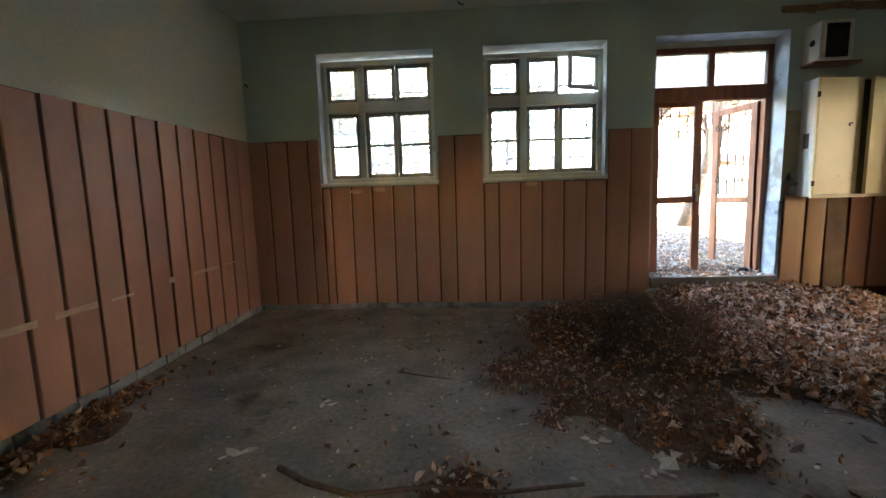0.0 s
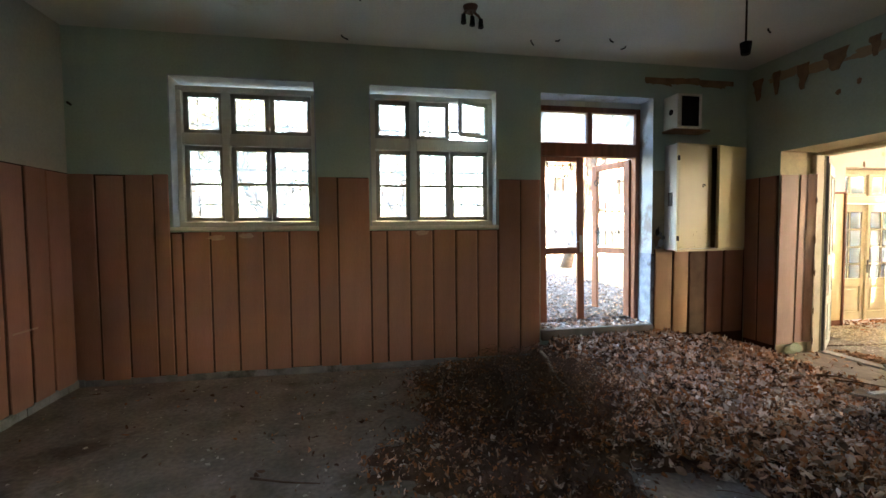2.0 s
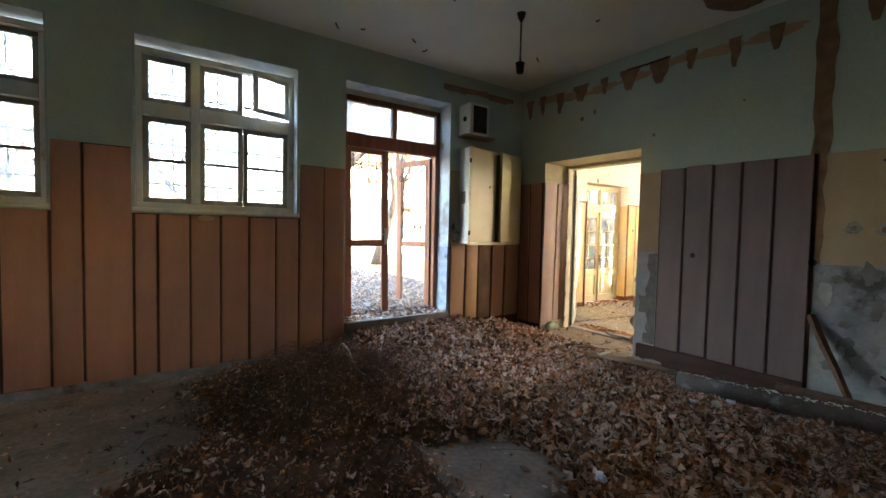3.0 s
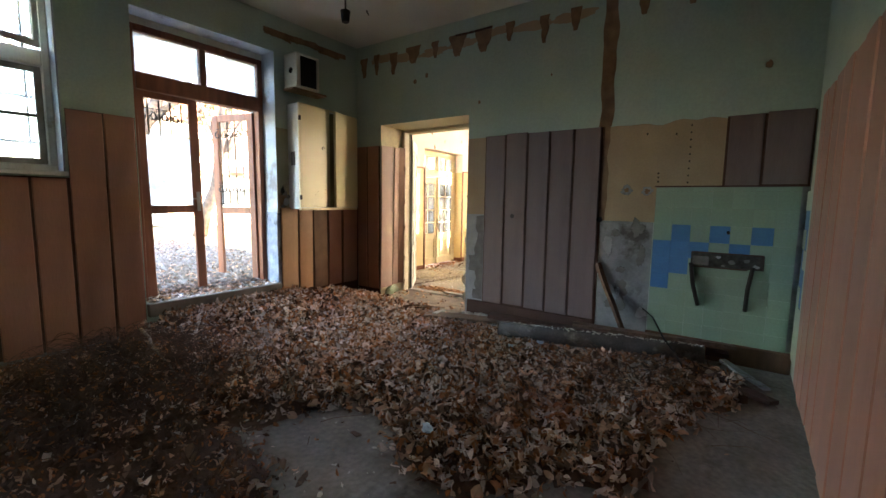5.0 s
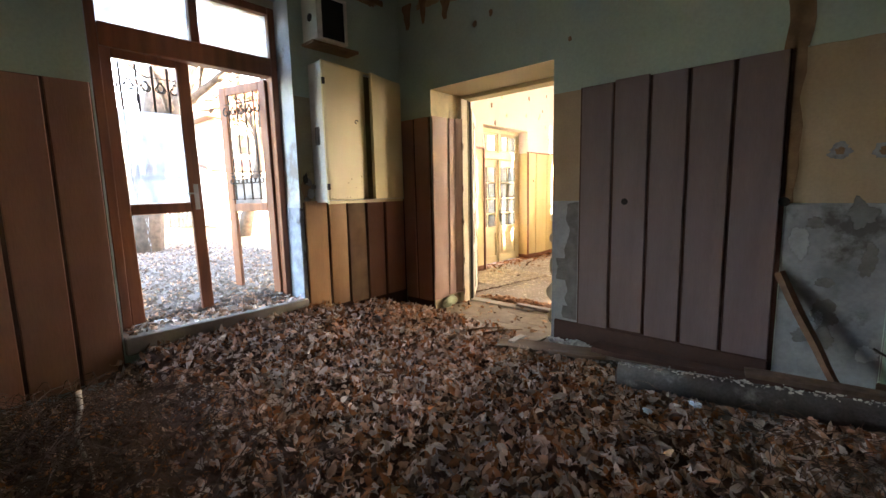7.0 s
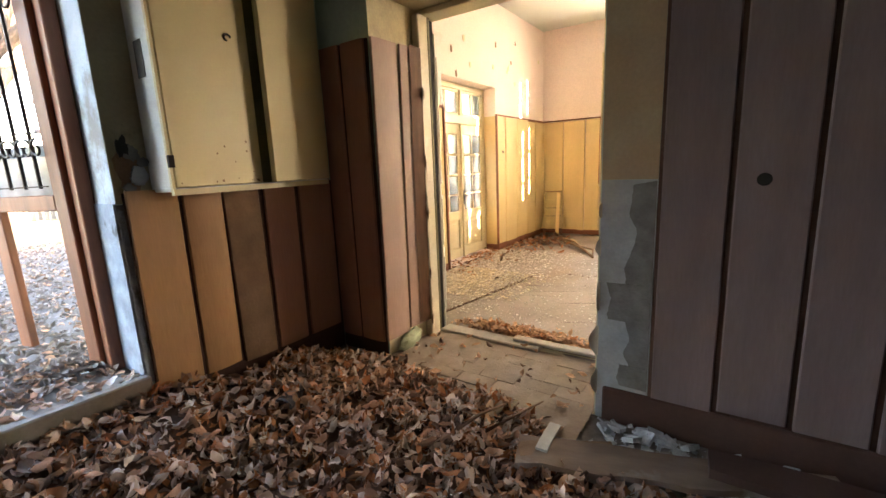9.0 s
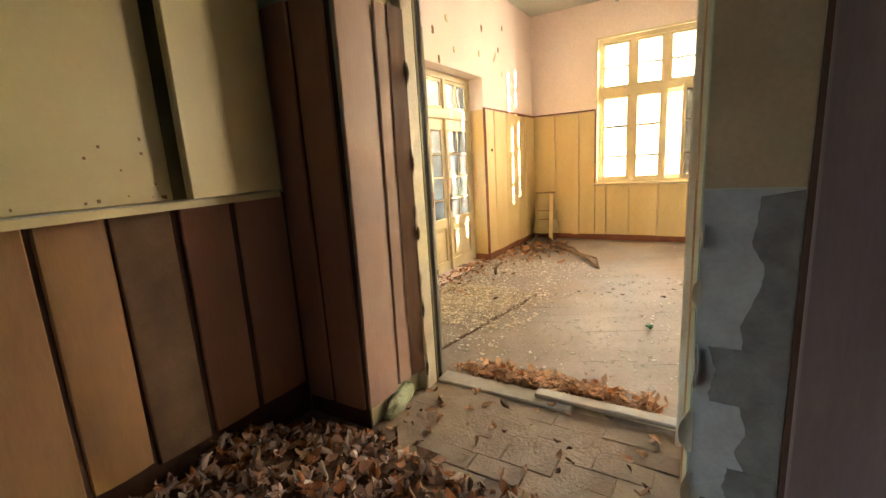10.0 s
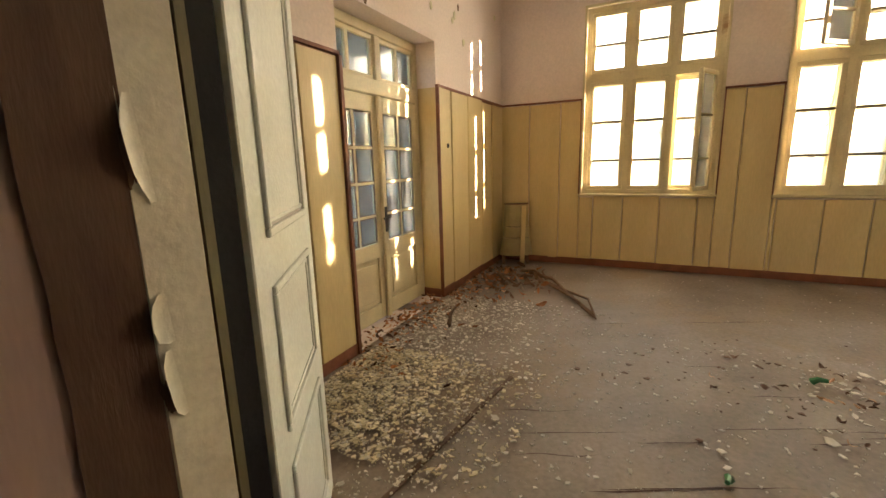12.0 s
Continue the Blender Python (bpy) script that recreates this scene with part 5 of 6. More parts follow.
# pipe, boards and beam on the floor along the east wall
pipe = thing("floor_pipe", pose(4.70, 2.38, 0.105, 0, 0, 0), "thick dusty grey pipe lying on the floor", "pipe")
d = Vector((5.13 - 4.70, 0.58 - 2.38, 0.0))
part("tube_wall", tube(bmesh.new(), [tuple(d * a) for a in (0, 0.25, 0.5, 0.75, 1.0)], 0.08, 20), M["pipe"], pipe, smooth=True)
bm = bmesh.new()
bmesh.ops.create_cone(bm, cap_ends=True, segments=18, radius1=0.065, radius2=0.065, depth=0.01, matrix=Matrix.Translation(-d * 0.003) @ d.to_track_quat("Z", "Y").to_matrix().to_4x4())
part("open_end", bm, M["groove"], pipe)


M["dusty_board"] = material("dusty_brown_board", (0.22, 0.15, 0.105), (0.15, 0.10, 0.07), 0.85, scale=4, grain=30, stretch=(1, 4, 4), stain=(0.30, 0.27, 0.23), stain_at=0.56)


def plank(name, p, q, w, t, mat, label, cat="board", roll=0):
    p, q = Vector(p), Vector(q)
    dd = q - p
    L = dd.length
    bm = bmesh.new()
    box(bm, 0, L, -w / 2, w / 2, -t / 2, t / 2)
    bmesh.ops.subdivide_edges(bm, edges=[e for e in bm.edges if e.calc_length() > L * 0.9], cuts=10)
    for v in bm.verts:
        v.co += Vector((0, 0.2 * w, 0.3 * t)) * noise.noise((v.co.x * 4 + p.x, v.co.y * 9, v.co.z * 9))
    me = bpy.data.meshes.new(name)
    bm.to_mesh(me)
    bm.free()
    me.materials.append(mat)
    ob = new(name, me)
    ob.matrix_world = Matrix.Translation(p) @ dd.to_track_quat("X", "Z").to_matrix().to_4x4() @ pose(0, 0, 0, roll, 0, 0)
    return tagged(ob, label, cat)


plank("fallen_board", (4.80, 3.44, 0.06), (5.20, 2.25, 0.075), 0.19, 0.028, M["dusty_board"], "wide dusty brown board lying beside the pipe")
plank("fallen_board", (5.05, 2.7, 0.12), (5.28, 0.4, 0.10), 0.12, 0.04, M["groove"], "dark broken board lying along the wall")
plank("fallen_board", (4.96, 1.7, 0.215), (5.24, 0.35, 0.19), 0.08, 0.03, M["twig"], "dark splintered board over debris")
plank("fallen_board", (5.02, 0.78, 0.05), (4.50, 0.10, 0.04), 0.10, 0.03, M["groove"], "dark rotten board lying in the corner")
plank("fallen_batten", (5.24, 0.44, 0.05), (4.78, 0.13, 0.03), 0.05, 0.02, M["pale_grey"], "pale greenish grey batten lying in the corner", "batten")
plank("leaning_batten", (5.345, 1.60, 0.80), (5.20, 1.27, 0.15), 0.045, 0.04, M["worn_edge"], "brown batten leaning against the grey plaster", "batten")
cable = tagged(link_mesh("loose_cable", tube(bmesh.new(), [(5.30, 1.13, 0.40), (5.2, 1.02, 0.36), (5.05, 0.9, 0.22), (4.9, 0.78, 0.14), (4.8, 0.7, 0.06)], 0.008, 6), M["black"], smooth=True), "black cable drooping from the wall to floor", "cable")
rubble = bmesh.new()
r = random.Random(77)
for k in range(900):
    y = r.uniform(0.6, 3.2)
    x = E - 0.07 - abs(r.gauss(0, 0.2)) - (0.1 if y < 2.4 else 0)
    s = 0.003 + 0.02 * r.random() ** 3.5
    box(rubble, -s * r.uniform(.4, 1), s, -s * r.uniform(.4, 1), s * r.uniform(.3, .8), -s * .25, s * .25, m=pose(x, y, 0.014 + 0.03 * max(0, 1 - abs(x - E) / 0.4) * r.random(), r.uniform(-40, 40), r.uniform(-40, 40), r.uniform(0, 360)))
for k in range(70):
    y = r.uniform(1.9, 3.15)
    x = E - 0.06 - abs(r.gauss(0, 0.11)) - 0.02
    q = r.uniform(0.018, 0.05)
    box(rubble, -q, q * r.uniform(.4, 1), -q * r.uniform(.4, .8), q * r.uniform(.3, .8), -q * .22, q * .22, m=pose(x, y, 0.02 + 0.35 * q, r.uniform(-30, 30), r.uniform(-30, 30), r.uniform(0, 360)))
tagged(link_mesh("plaster_rubble", rubble, M["rubble"]), "pale broken plaster bits along the wall", "rubble", kind="stuff")
block = thing("clay_pipe_piece", pose(4.50, 4.68, 0.125, 0, 8, 28), "broken grey clay tile lying on leaves", "tile")
bm = bmesh.new()
ringa, ringb = [], []
for k in range(9):
    a = math.pi * k / 8
    for rad, ring in ((0.06, ringa), (0.046, ringb)):
        ring.append([bm.verts.new((xx, rad * math.cos(a), rad * math.sin(a) - 0.02)) for xx in (-0.13, 0.13)])
for ring in (ringa, ringb):
    for a, b in zip(ring, ring[1:]):
        bm.faces.new((a[0], a[1], b[1], b[0]))
for k in (0, 1):
    for a, b, c, dd in zip(ringa, ringa[1:], ringb[1:], ringb):
        bm.faces.new((a[k], b[k], c[k], dd[k]))
for k in (0, 8):
    bm.faces.new((ringa[k][0], ringa[k][1], ringb[k][1], ringb[k][0]))
bmesh.ops.recalc_face_normals(bm, faces=bm.faces[:])
part("shell", bm, M["pipe"], block, smooth=False)
lump = bmesh.new()
bmesh.ops.create_icosphere(lump, subdivisions=3, radius=1.0)
for v in lump.verts:
    q = v.co.copy()
    v.co = Vector((q.x * 0.17, q.y * 0.045, q.z * 0.075)) * (1 + 0.35 * noise.noise(q * 2.3))
bmesh.ops.transform(lump, matrix=pose(5.60, 4.70, 0.06, 8, 0, 12), verts=lump.verts)
tagged(link_mesh("plaster_lump", lump, M["lump"], smooth=True), "chunk of fallen pale green plaster", "rubble")

M["plastic"] = material("pale_blue_plastic", (0.62, 0.70, 0.78), (0.45, 0.54, 0.62), 0.35, scale=12, bump=0.3, spec=0.5)
for x, y, z, q in ((4.34, 2.08, 0.085, 0.035), (4.60, 1.89, 0.085, 0.040), (2.70, 1.81, 0.085, 0.040)):
    bm = bmesh.new()
    bmesh.ops.create_icosphere(bm, subdivisions=3, radius=1.0)
    for v in bm.verts:
        c = v.co.copy()
        v.co = Vector((c.x * q, c.y * q * 0.7, c.z * q * 0.4)) * (1 + 0.55 * noise.noise(c * 2.1 + Vector((x, y, 0))) + 0.2 * noise.noise(c * 6.0))
    bmesh.ops.transform(bm, matrix=pose(x, y, z, 15, 10, 90 * x), verts=bm.verts)
    tagged(link_mesh("plastic_scrap", bm, M["plastic"]), "crumpled pale blue plastic scrap among leaves", "scrap", "plastic scraps")
# radiator in the far corner of the second room
M["heater"] = material("sooty_cream_enamel", (0.42, 0.35, 0.18), (0.33, 0.27, 0.14), 0.6, scale=7, stain=(0.17, 0.11, 0.06), stain_at=0.56)
rad = thing("radiator", pose(11.02, 5.56, 0.0, 0, 0, -66), "small cream corner heater with cracked casing and loose slat", "radiator")


def casing(z0, z1, w0, w1, d0, d1):
    """A bowed tapering band of the casing, wider at its foot."""
    bm = bmesh.new()
    rows = []
    for a in range(5):
        f = a / 4
        z, w, d = z0 + (z1 - z0) * f, w0 + (w1 - w0) * f, d0 + (d1 - d0) * f
        rows.append([bm.verts.new((w * math.cos(math.pi * (1 + k / 10)), d * math.sin(math.pi * (1 + k / 10)), z)) for k in range(11)])
    for a, b in zip(rows, rows[1:]):
        for k in range(10):
            bm.faces.new((a[k], a[k + 1], b[k + 1], b[k]))
        bm.faces.new((a[10], a[0], b[0], b[10]))
    bm.faces.new(rows[0])
    bm.faces.new(rows[-1])
    bmesh.ops.recalc_face_normals(bm, faces=bm.faces[:])
    return bm


part("lower_casing", casing(0.13, 0.36, 0.225, 0.185, 0.14, 0.12), M["heater"], rad)
part("middle_casing", casing(0.372, 0.51, 0.18, 0.175, 0.115, 0.112), M["heater"], rad)
part("upper_casing", casing(0.522, 0.81, 0.172, 0.15, 0.11, 0.10), M["heater"], rad)
part("dark_core", casing(0.10, 0.805, 0.15, 0.13, 0.09, 0.07), M["groove"], rad, "dark inside seen through the cracks")
part("top_plate", casing(0.811, 0.825, 0.165, 0.16, 0.115, 0.11), M["raw"], rad, "scorched brown top plate")
for x in (-0.17, 0.15):
    part("foot", boxes((x - 0.018, x + 0.018, -0.06, 0.0, 0.0, 0.125), bevel=0.005), M["rust_wood"], rad)
bm = boxes((-0.03, 0.03, -0.02, 0.0, 0.0, 0.80), bevel=0.004)
bmesh.ops.transform(bm, matrix=pose(0.06, -0.15, 0, -3, 2, 0), verts=bm.verts)
part("front_slat", bm, M["yellow_panel"], rad, "loose pale slat leaning on the front")

# plaster between the entrance door and the cabinet
part("olive_wall_patch", boxes((D1[1] + 0.003, 4.30, N - 0.004, N, 1.25, 2.30)), M["olive_wall"], wall_n, "olive brown patch over the green wall")
part("bared_corner", boxes((D1[1] - 0.001, 4.075, N - 0.005, N, 0.30, 1.245)), M["mottled"], wall_n, "mottled bluish plaster at the door corner")

# broken laths on the leaves before the doorway
plank("broken_lath", (4.83, 3.335, 0.085), (5.07, 3.352, 0.07), 0.05, 0.012, M["grey_paint"], "short pale broken lath lying on leaves", "lath")
plank("broken_lath", (4.80, 3.43, 0.07), (5.03, 3.06, 0.06), 0.09, 0.014, M["raw"], "wide brown broken lath lying on leaves", "lath")

# ---- leaves, twigs and debris ----
BLOBS = ((3.6, 4.3, 1.35, 1.2), (3.3, 3.0, 1.0, 1.0), (2.1, 4.0, 0.85, 1.1), (1.35, 3.55, 0.55, 0.8), (1.35, 2.75, 0.5, 0.75), (0.55, 3.15, 0.42, 0.6), (4.2, 2.2, 0.8, 0.9),
         (4.1, 1.15, 0.55, 0.85), (3.3, 1.55, 0.55, 0.8), (1.6, 2.2, 0.45, 0.8), (0.25, 1.55, 0.42, 0.7), (-2.2, 2.25, 0.28, 0.9), (1.35, 4.7, 0.5, 0.8), (4.6, 3.7, 0.6, 0.8), (5.0, 4.6, 0.5, 0.8), (0.75, 2.35, 0.22, 0.45), (4.5, 0.75, 0.4, 0.62), (3.7, 0.8, 0.3, 0.45),
         (4.75, 1.0, 0.45, 0.8), (4.6, 0.5, 0.35, 0.75), (2.9, 1.65, 0.5, 0.85), (3.25, 1.1, 0.4, 0.8), (2.4, 2.3, 0.27, -0.75))


def leafiness(x, y):
    f = sum(s * math.exp(-((x - bx) ** 2 + (y - by) ** 2) / (r * r)) for bx, by, r, s in BLOBS)
    f += 0.28 * noise.noise((x * 2.1, y * 2.1, 4.0)) + 0.22 * noise.noise((x * 6.0, y * 6.0, 9.0))
    kerb = 4.66 + 0.24 * (2.38 - y) if y < 2.4 else 4.68 + 0.33 * (3.42 - y)   # front of the pipe and of the board beyond it
    if y < 3.4 and x > kerb:
        f -= 4.0 * (x - kerb)
    return max(0.0, min(1.0, (f - 0.33) / 0.35))


def litter_height(x, y):
    ramp = 0.225 * math.exp(-((y - 5.25) / 0.62) ** 2) * max(0.0, min(1.0, (x - 2.15) / 0.5)) * max(0.0, min(1.0, (5.25 - x) / 0.8))
    twigs = 0.25 * math.exp(-(((x - 1.95) / 0.55) ** 2 + ((y - 4.0) / 0.7) ** 2))
    heap = 0.05 * math.exp(-(((x - 4.75) / 0.4) ** 2 + ((y - 4.75) / 0.3) ** 2))
    d = leafiness(x, y)
    return d * (0.035 + max(ramp, twigs) + heap + 0.02 * noise.noise((x * 4, y * 4, 0)))


litter = link_mesh("leaf_litter", grid_sheet(-2.48, 5.33, 0.25, N - 0.03, 0.055, lambda x, y: litter_height(x, y) - 0.02 if leafiness(x, y) > 0.02 else -0.05), M["litter"], smooth=True)
tagged(litter, "dark brown crumbled leaf litter over the floor", "leaf litter", kind="stuff")


def leaf_shapes(seed, count=36, curl=0.7):
    """Crumpled ovate leaves, one unit long, as 5 x 5 grids."""
    r = random.Random(seed)
    out = []
    for q in range(count):
        c, c2, w = r.uniform(-curl, curl) + 0.25, r.uniform(-0.6, 1.4) * curl, r.uniform(0.55, 1.1)
        twist = r.uniform(-0.8, 0.8)
        pts = []
        for s, hw in ((0.0, 0.03), (0.22, 0.27), (0.5, 0.35), (0.78, 0.22), (1.0, 0.01)):
            for side in (-1, -0.5, 0, 0.5, 1):
                jag = r.uniform(0.72, 1.22) if abs(side) == 1 else 1
                y = side * hw * w * jag
                z = c * (s - 0.5) ** 2 * 1.6 + abs(side) ** 1.5 * c2 * hw * 0.9 + twist * (s - 0.5) * y + r.uniform(-.075, .075)
                pts.append((s - 0.5, y * (1 - 0.35 * abs(c2) * abs(side)), z))
        out.append(np.array(pts))
    return out


GRID = np.array([(5 * j + i, 5 * j + i + 1, 5 * j + i + 6, 5 * j + i + 5) for j in range(4) for i in range(4)])


def leaf_field(name, count, place, size, mats, seed, label, curl=0.8, tilt=40.0, category="dry leaves"):
    """Many small crumpled leaves in one mesh. place(rng) gives x, y, z, or None."""
    r = random.Random(seed)
    shapes = leaf_shapes(seed, 36, curl)
    verts, faces, idx = [], [], []
    n = 0
    for _ in range(count):
        p = place(r)
        if p is None:
            continue
        rot = np.array(Euler((radians(r.gauss(0, tilt)), radians(r.gauss(0, tilt)), r.uniform(0, 6.283))).to_matrix())
        verts.append((r.choice(shapes) * r.uniform(*size)) @ rot.T + np.array(p))
        faces.append(GRID + 25 * n)
        idx += [r.choices(range(len(mats)), weights=[w for _, w in mats])[0]] * 16
        n += 1
    me = bpy.data.meshes.new(name)
    me.from_pydata(np.concatenate(verts).tolist(), [], np.concatenate(faces).tolist())
    for mt, _ in mats:
        me.materials.append(mt)
    me.polygons.foreach_set("material_index", idx)
    me.polygons.foreach_set("use_smooth", [True] * len(idx))
    me.update()
    return tagged(new(name, me), label, category, kind="stuff")


def leaf_share(x, y):
    """How far whole leaves, not crumbs, cover the litter."""
    return max(0.04, min(1.0, (x - 1.75 + 0.35 * (3.2 - y) * (y < 3.2) + 0.5 * noise.noise((x * 1.7, y * 1.7, 2))) / 1.8))


def on_carpet(r):
    x, y = r.uniform(-0.6, 5.25), r.uniform(0.3, N - 0.06)
    d = leafiness(x, y)
    if r.random() > d * leaf_share(x, y):
        return None
    if (x - 1.95) ** 2 / 0.42 + (y - 4.0) ** 2 / 0.62 < 1 and r.random() < 0.85:
        return None
    return x, y, litter_height(x, y) + r.uniform(-0.012, 0.022)


def on_crumbs(r):
    x, y = r.uniform(-0.7, 3.4), r.uniform(1.0, N - 0.06)
    d = leafiness(x, y)
    if r.random() > (d + 0.02) * (1.15 - leaf_share(x, y)):
        return None
    return x, y, litter_height(x, y) + r.uniform(-0.005, 0.025)


def sparse(r):
    x, y = r.uniform(W + 0.1, E - 0.1), r.uniform(0.3, N - 0.1)
    if r.random() > 0.25 + leafiness(x, y):
        return None
    return x, y, 0.012 + litter_height(x, y)


def on_sill(r):
    return r.uniform(D1[0] + 0.06, D1[1] - 0.04), N + 0.02 + 0.5 * r.random(), 0.335 + 0.025 * r.random()


def left_pile(r):
    x, y = -2.36 + abs(r.gauss(0, 0.14)), r.gauss(2.25, 0.35)
    return x, y, 0.02 + 0.09 * max(0, 1 - (x + 2.4) / 0.4) * math.exp(-((y - 2.25) / 0.4) ** 2) * r.random()


leaf_field("fallen_leaves", 39000, on_carpet, (0.035, 0.095), ((M["leaf"], 5), (M["leaf_rust"], 1.9), (M["leaf_pale"], 2.9), (M["litter"], 0.5)), 21, "dry curled brown leaves covering the floor", curl=1.05)
leaf_field("leaf_crumbs", 24000, on_crumbs, (0.012, 0.045), ((M["litter"], 2.4), (M["leaf_rust"], 1.3), (M["leaf"], 1.4), (M["leaf_pale"], 0.25)), 28, "dark red brown crumbled leaf scraps", tilt=45)
leaf_field("scattered_leaves", 1500, sparse, (0.012, 0.06), ((M["leaf"], 2), (M["leaf_rust"], 1), (M["litter"], 3)), 22, "single dry leaves and crumbs on concrete", tilt=14)
leaf_field("leaf_pile", 520, left_pile, (0.03, 0.07), ((M["leaf"], 2), (M["leaf_rust"], 1.5), (M["litter"], 1)), 23, "small pile of brown leaves by panelling")


leaf_field("sill_leaves", 420, on_sill, (0.04, 0.085), ((M["leaf"], 6), (M["leaf_pale"], 3)), 27, "dry leaves lying over the door threshold", tilt=22)


def sill_leaves(r):
    y = 3.34 + 1.25 * (r.random() + r.random()) / 2 if r.random() < 0.75 else r.uniform(3.34, 4.65)
    x = 6.09 + abs(r.gauss(0, 0.11))
    return x, y, 0.012 + 0.055 * r.random() * math.exp(-((x - 6.12) / 0.13) ** 2)


def north_strip(r):
    x = r.uniform(7.6, 10.6)
    y = N2 - abs(r.gauss(0, 0.25)) + (0.2 if D2[0] < x < D2[1] else 0)
    return x, y - 0.05, 0.012 + 0.02 * r.random()


def door_tiles(r):
    x, y = r.uniform(5.0, 5.95), r.uniform(3.3, 4.65)
    if r.random() > 0.25 + 1.2 * (y - 4.0) * (y > 4.0):
        return None
    return x, y, 0.03


leaf_field("doorway_leaves", 620, sill_leaves, (0.035, 0.09), ((M["leaf_rust"], 0.7), (M["leaf_orange"], 4)), 24, "orange brown leaves heaped along the threshold", tilt=22, curl=0.45)
leaf_field("threshold_leaves", 210, door_tiles, (0.03, 0.08), ((M["leaf"], 2), (M["leaf_orange"], 2), (M["litter"], 2)), 25, "scattered leaves and crumbs on the paving", tilt=20)
leaf_field("door_litter", 520, north_strip, (0.02, 0.07), ((M["leaf_rust"], 3), (M["leaf_orange"], 1), (M["litter"], 1)), 26, "red brown leaves along the skirting", tilt=20)


def twig_field(name, count, place, length, radius, mat, seed, label, lift=0.15):
    r = random.Random(seed)
    bm = bmesh.new()
    for _ in range(count):
        p = place(r)
        if p is None:
            continue
        a = r.uniform(0, 2 * math.pi)
        L = r.uniform(*length)
        bend = r.uniform(-0.8, 0.8)
        pts = []
        x, y, z = p
        up = r.uniform(-0.25, 0.45) * lift
        for k in range(5):
            pts.append((x, y, z + up * math.sin(math.pi * k / 4)))
            x += L / 4 * math.cos(a)
            y += L / 4 * math.sin(a)
            a += bend * 0.35
            z += r.uniform(-.01, .012)
        tube(bm, pts, radius * r.uniform(0.6, 1.3), 4, 0.5)
    return tagged(link_mesh(name, bm, mat), label, "twigs", kind="stuff")


def on_mound(r):
    x, y = r.gauss(1.95, 0.42), r.gauss(4.0, 0.5)
    if y > N - 0.3:
        return None
    return x, y, litter_height(x, y) + r.uniform(0, 0.06)


def right_twigs(r):
    x, y = r.gauss(4.35, 0.35), r.gauss(1.1, 0.45)
    if y < 0.3 or x > 4.6 + 0.24 * (2.38 - y):
        return None
    return x, y, litter_height(x, y) + r.uniform(0.0, 0.05)


twig_field("twig_tangle", 1200, on_mound, (0.12, 0.5), 0.0025, M["twig"], 31, "tangled heap of thin dry twigs and stalks", lift=0.3)
twig_field("twig_tangle", 420, right_twigs, (0.1, 0.4), 0.0022, M["twig"], 32, "thin dry stalks lying among leaves", lift=0.2)
leaf_field("twig_litter", 1800, on_mound, (0.02, 0.05), ((M["litter"], 2), (M["leaf_rust"], 1), (M["leaf"], 1)), 33, "small dark leaf scraps in the twig heap", tilt=40)


def branch(label, pts, rad, mat=None):
    ob = link_mesh("branch", tube(bmesh.new(), pts, rad, 7, 0.5), mat or M["twig"], smooth=True)
    return tagged(ob, label, "branch")


branch("pale bent stick rising from the heap", [(2.12, 4.28, 0.36), (2.10, 4.08, 0.345), (2.05, 3.86, 0.31), (2.06, 3.6, 0.22), (2.03, 3.38, 0.13)], 0.014, M["stick_pale"])
branch("brown stick lying across the leaves", [(4.70, 3.70, 0.14), (4.9, 3.68, 0.12), (5.12, 3.65, 0.07)], 0.011, M["rust_wood"])
branch("brown stick lying across the leaves", [(4.78, 3.59, 0.12), (5.0, 3.54, 0.10), (5.29, 3.505, 0.04)], 0.009, M["rust_wood"])
branch("thick bent stick on the linoleum", [(10.50, 5.25, 0.03), (10.19, 4.88, 0.05), (9.7, 4.62, 0.04), (9.20, 4.32, 0.02)], 0.022, M["rust_wood"])
branch("forked stick on the linoleum", [(10.0, 4.85, 0.03), (9.6, 4.42, 0.05), (9.16, 4.30, 0.02)], 0.016, M["rust_wood"])
branch("pale stick near the heater", [(10.30, 5.37, 0.03), (10.0, 5.22, 0.05), (9.70, 5.08, 0.02)], 0.016, M["stick_pale"])
branch("thin pale stalk among leaves", [(2.6, 3.05, 0.22), (2.58, 2.98, 0.15), (2.57, 2.9, 0.05)], 0.007, M["stick_pale"])
branch("thin pale stalk among leaves", [(2.45, 2.9, 0.05), (2.5, 2.92, 0.12), (2.58, 2.88, 0.2)], 0.006, M["stick_pale"])
branch("dark crooked branch lying on concrete", [(-0.75, 1.86, 0.03), (-0.55, 1.72, 0.05), (-0.3, 1.66, 0.03), (0.05, 1.7, 0.05), (0.4, 1.68, 0.04), (0.8, 1.72, 0.06)], 0.018)
branch("dark crooked branch lying on concrete", [(0.55, 1.55, 0.05), (0.85, 1.62, 0.06), (1.15, 1.66, 0.04), (1.4, 1.7, 0.03)], 0.017)
branch("short dark stick on the floor", [(-0.32, 3.12, 0.02), (-0.1, 3.02, 0.03), (0.12, 2.98, 0.02)], 0.008)
branch("broken stick near the radiator", [(10.55, 5.35, 0.02), (10.4, 5.15, 0.08), (10.25, 4.95, 0.03)], 0.018, M["rust_wood"])
branch("broken stick near the radiator", [(10.5, 5.62, 0.03), (10.15, 5.5, 0.06), (9.95, 5.25, 0.02)], 0.02, M["rust_wood"])
branch("curved stick lying on the boards", [(10.2, 5.05, 0.03), (9.8, 4.75, 0.06), (9.5, 4.5, 0.05), (9.27, 4.32, 0.01)], 0.017, M["rust_wood"])
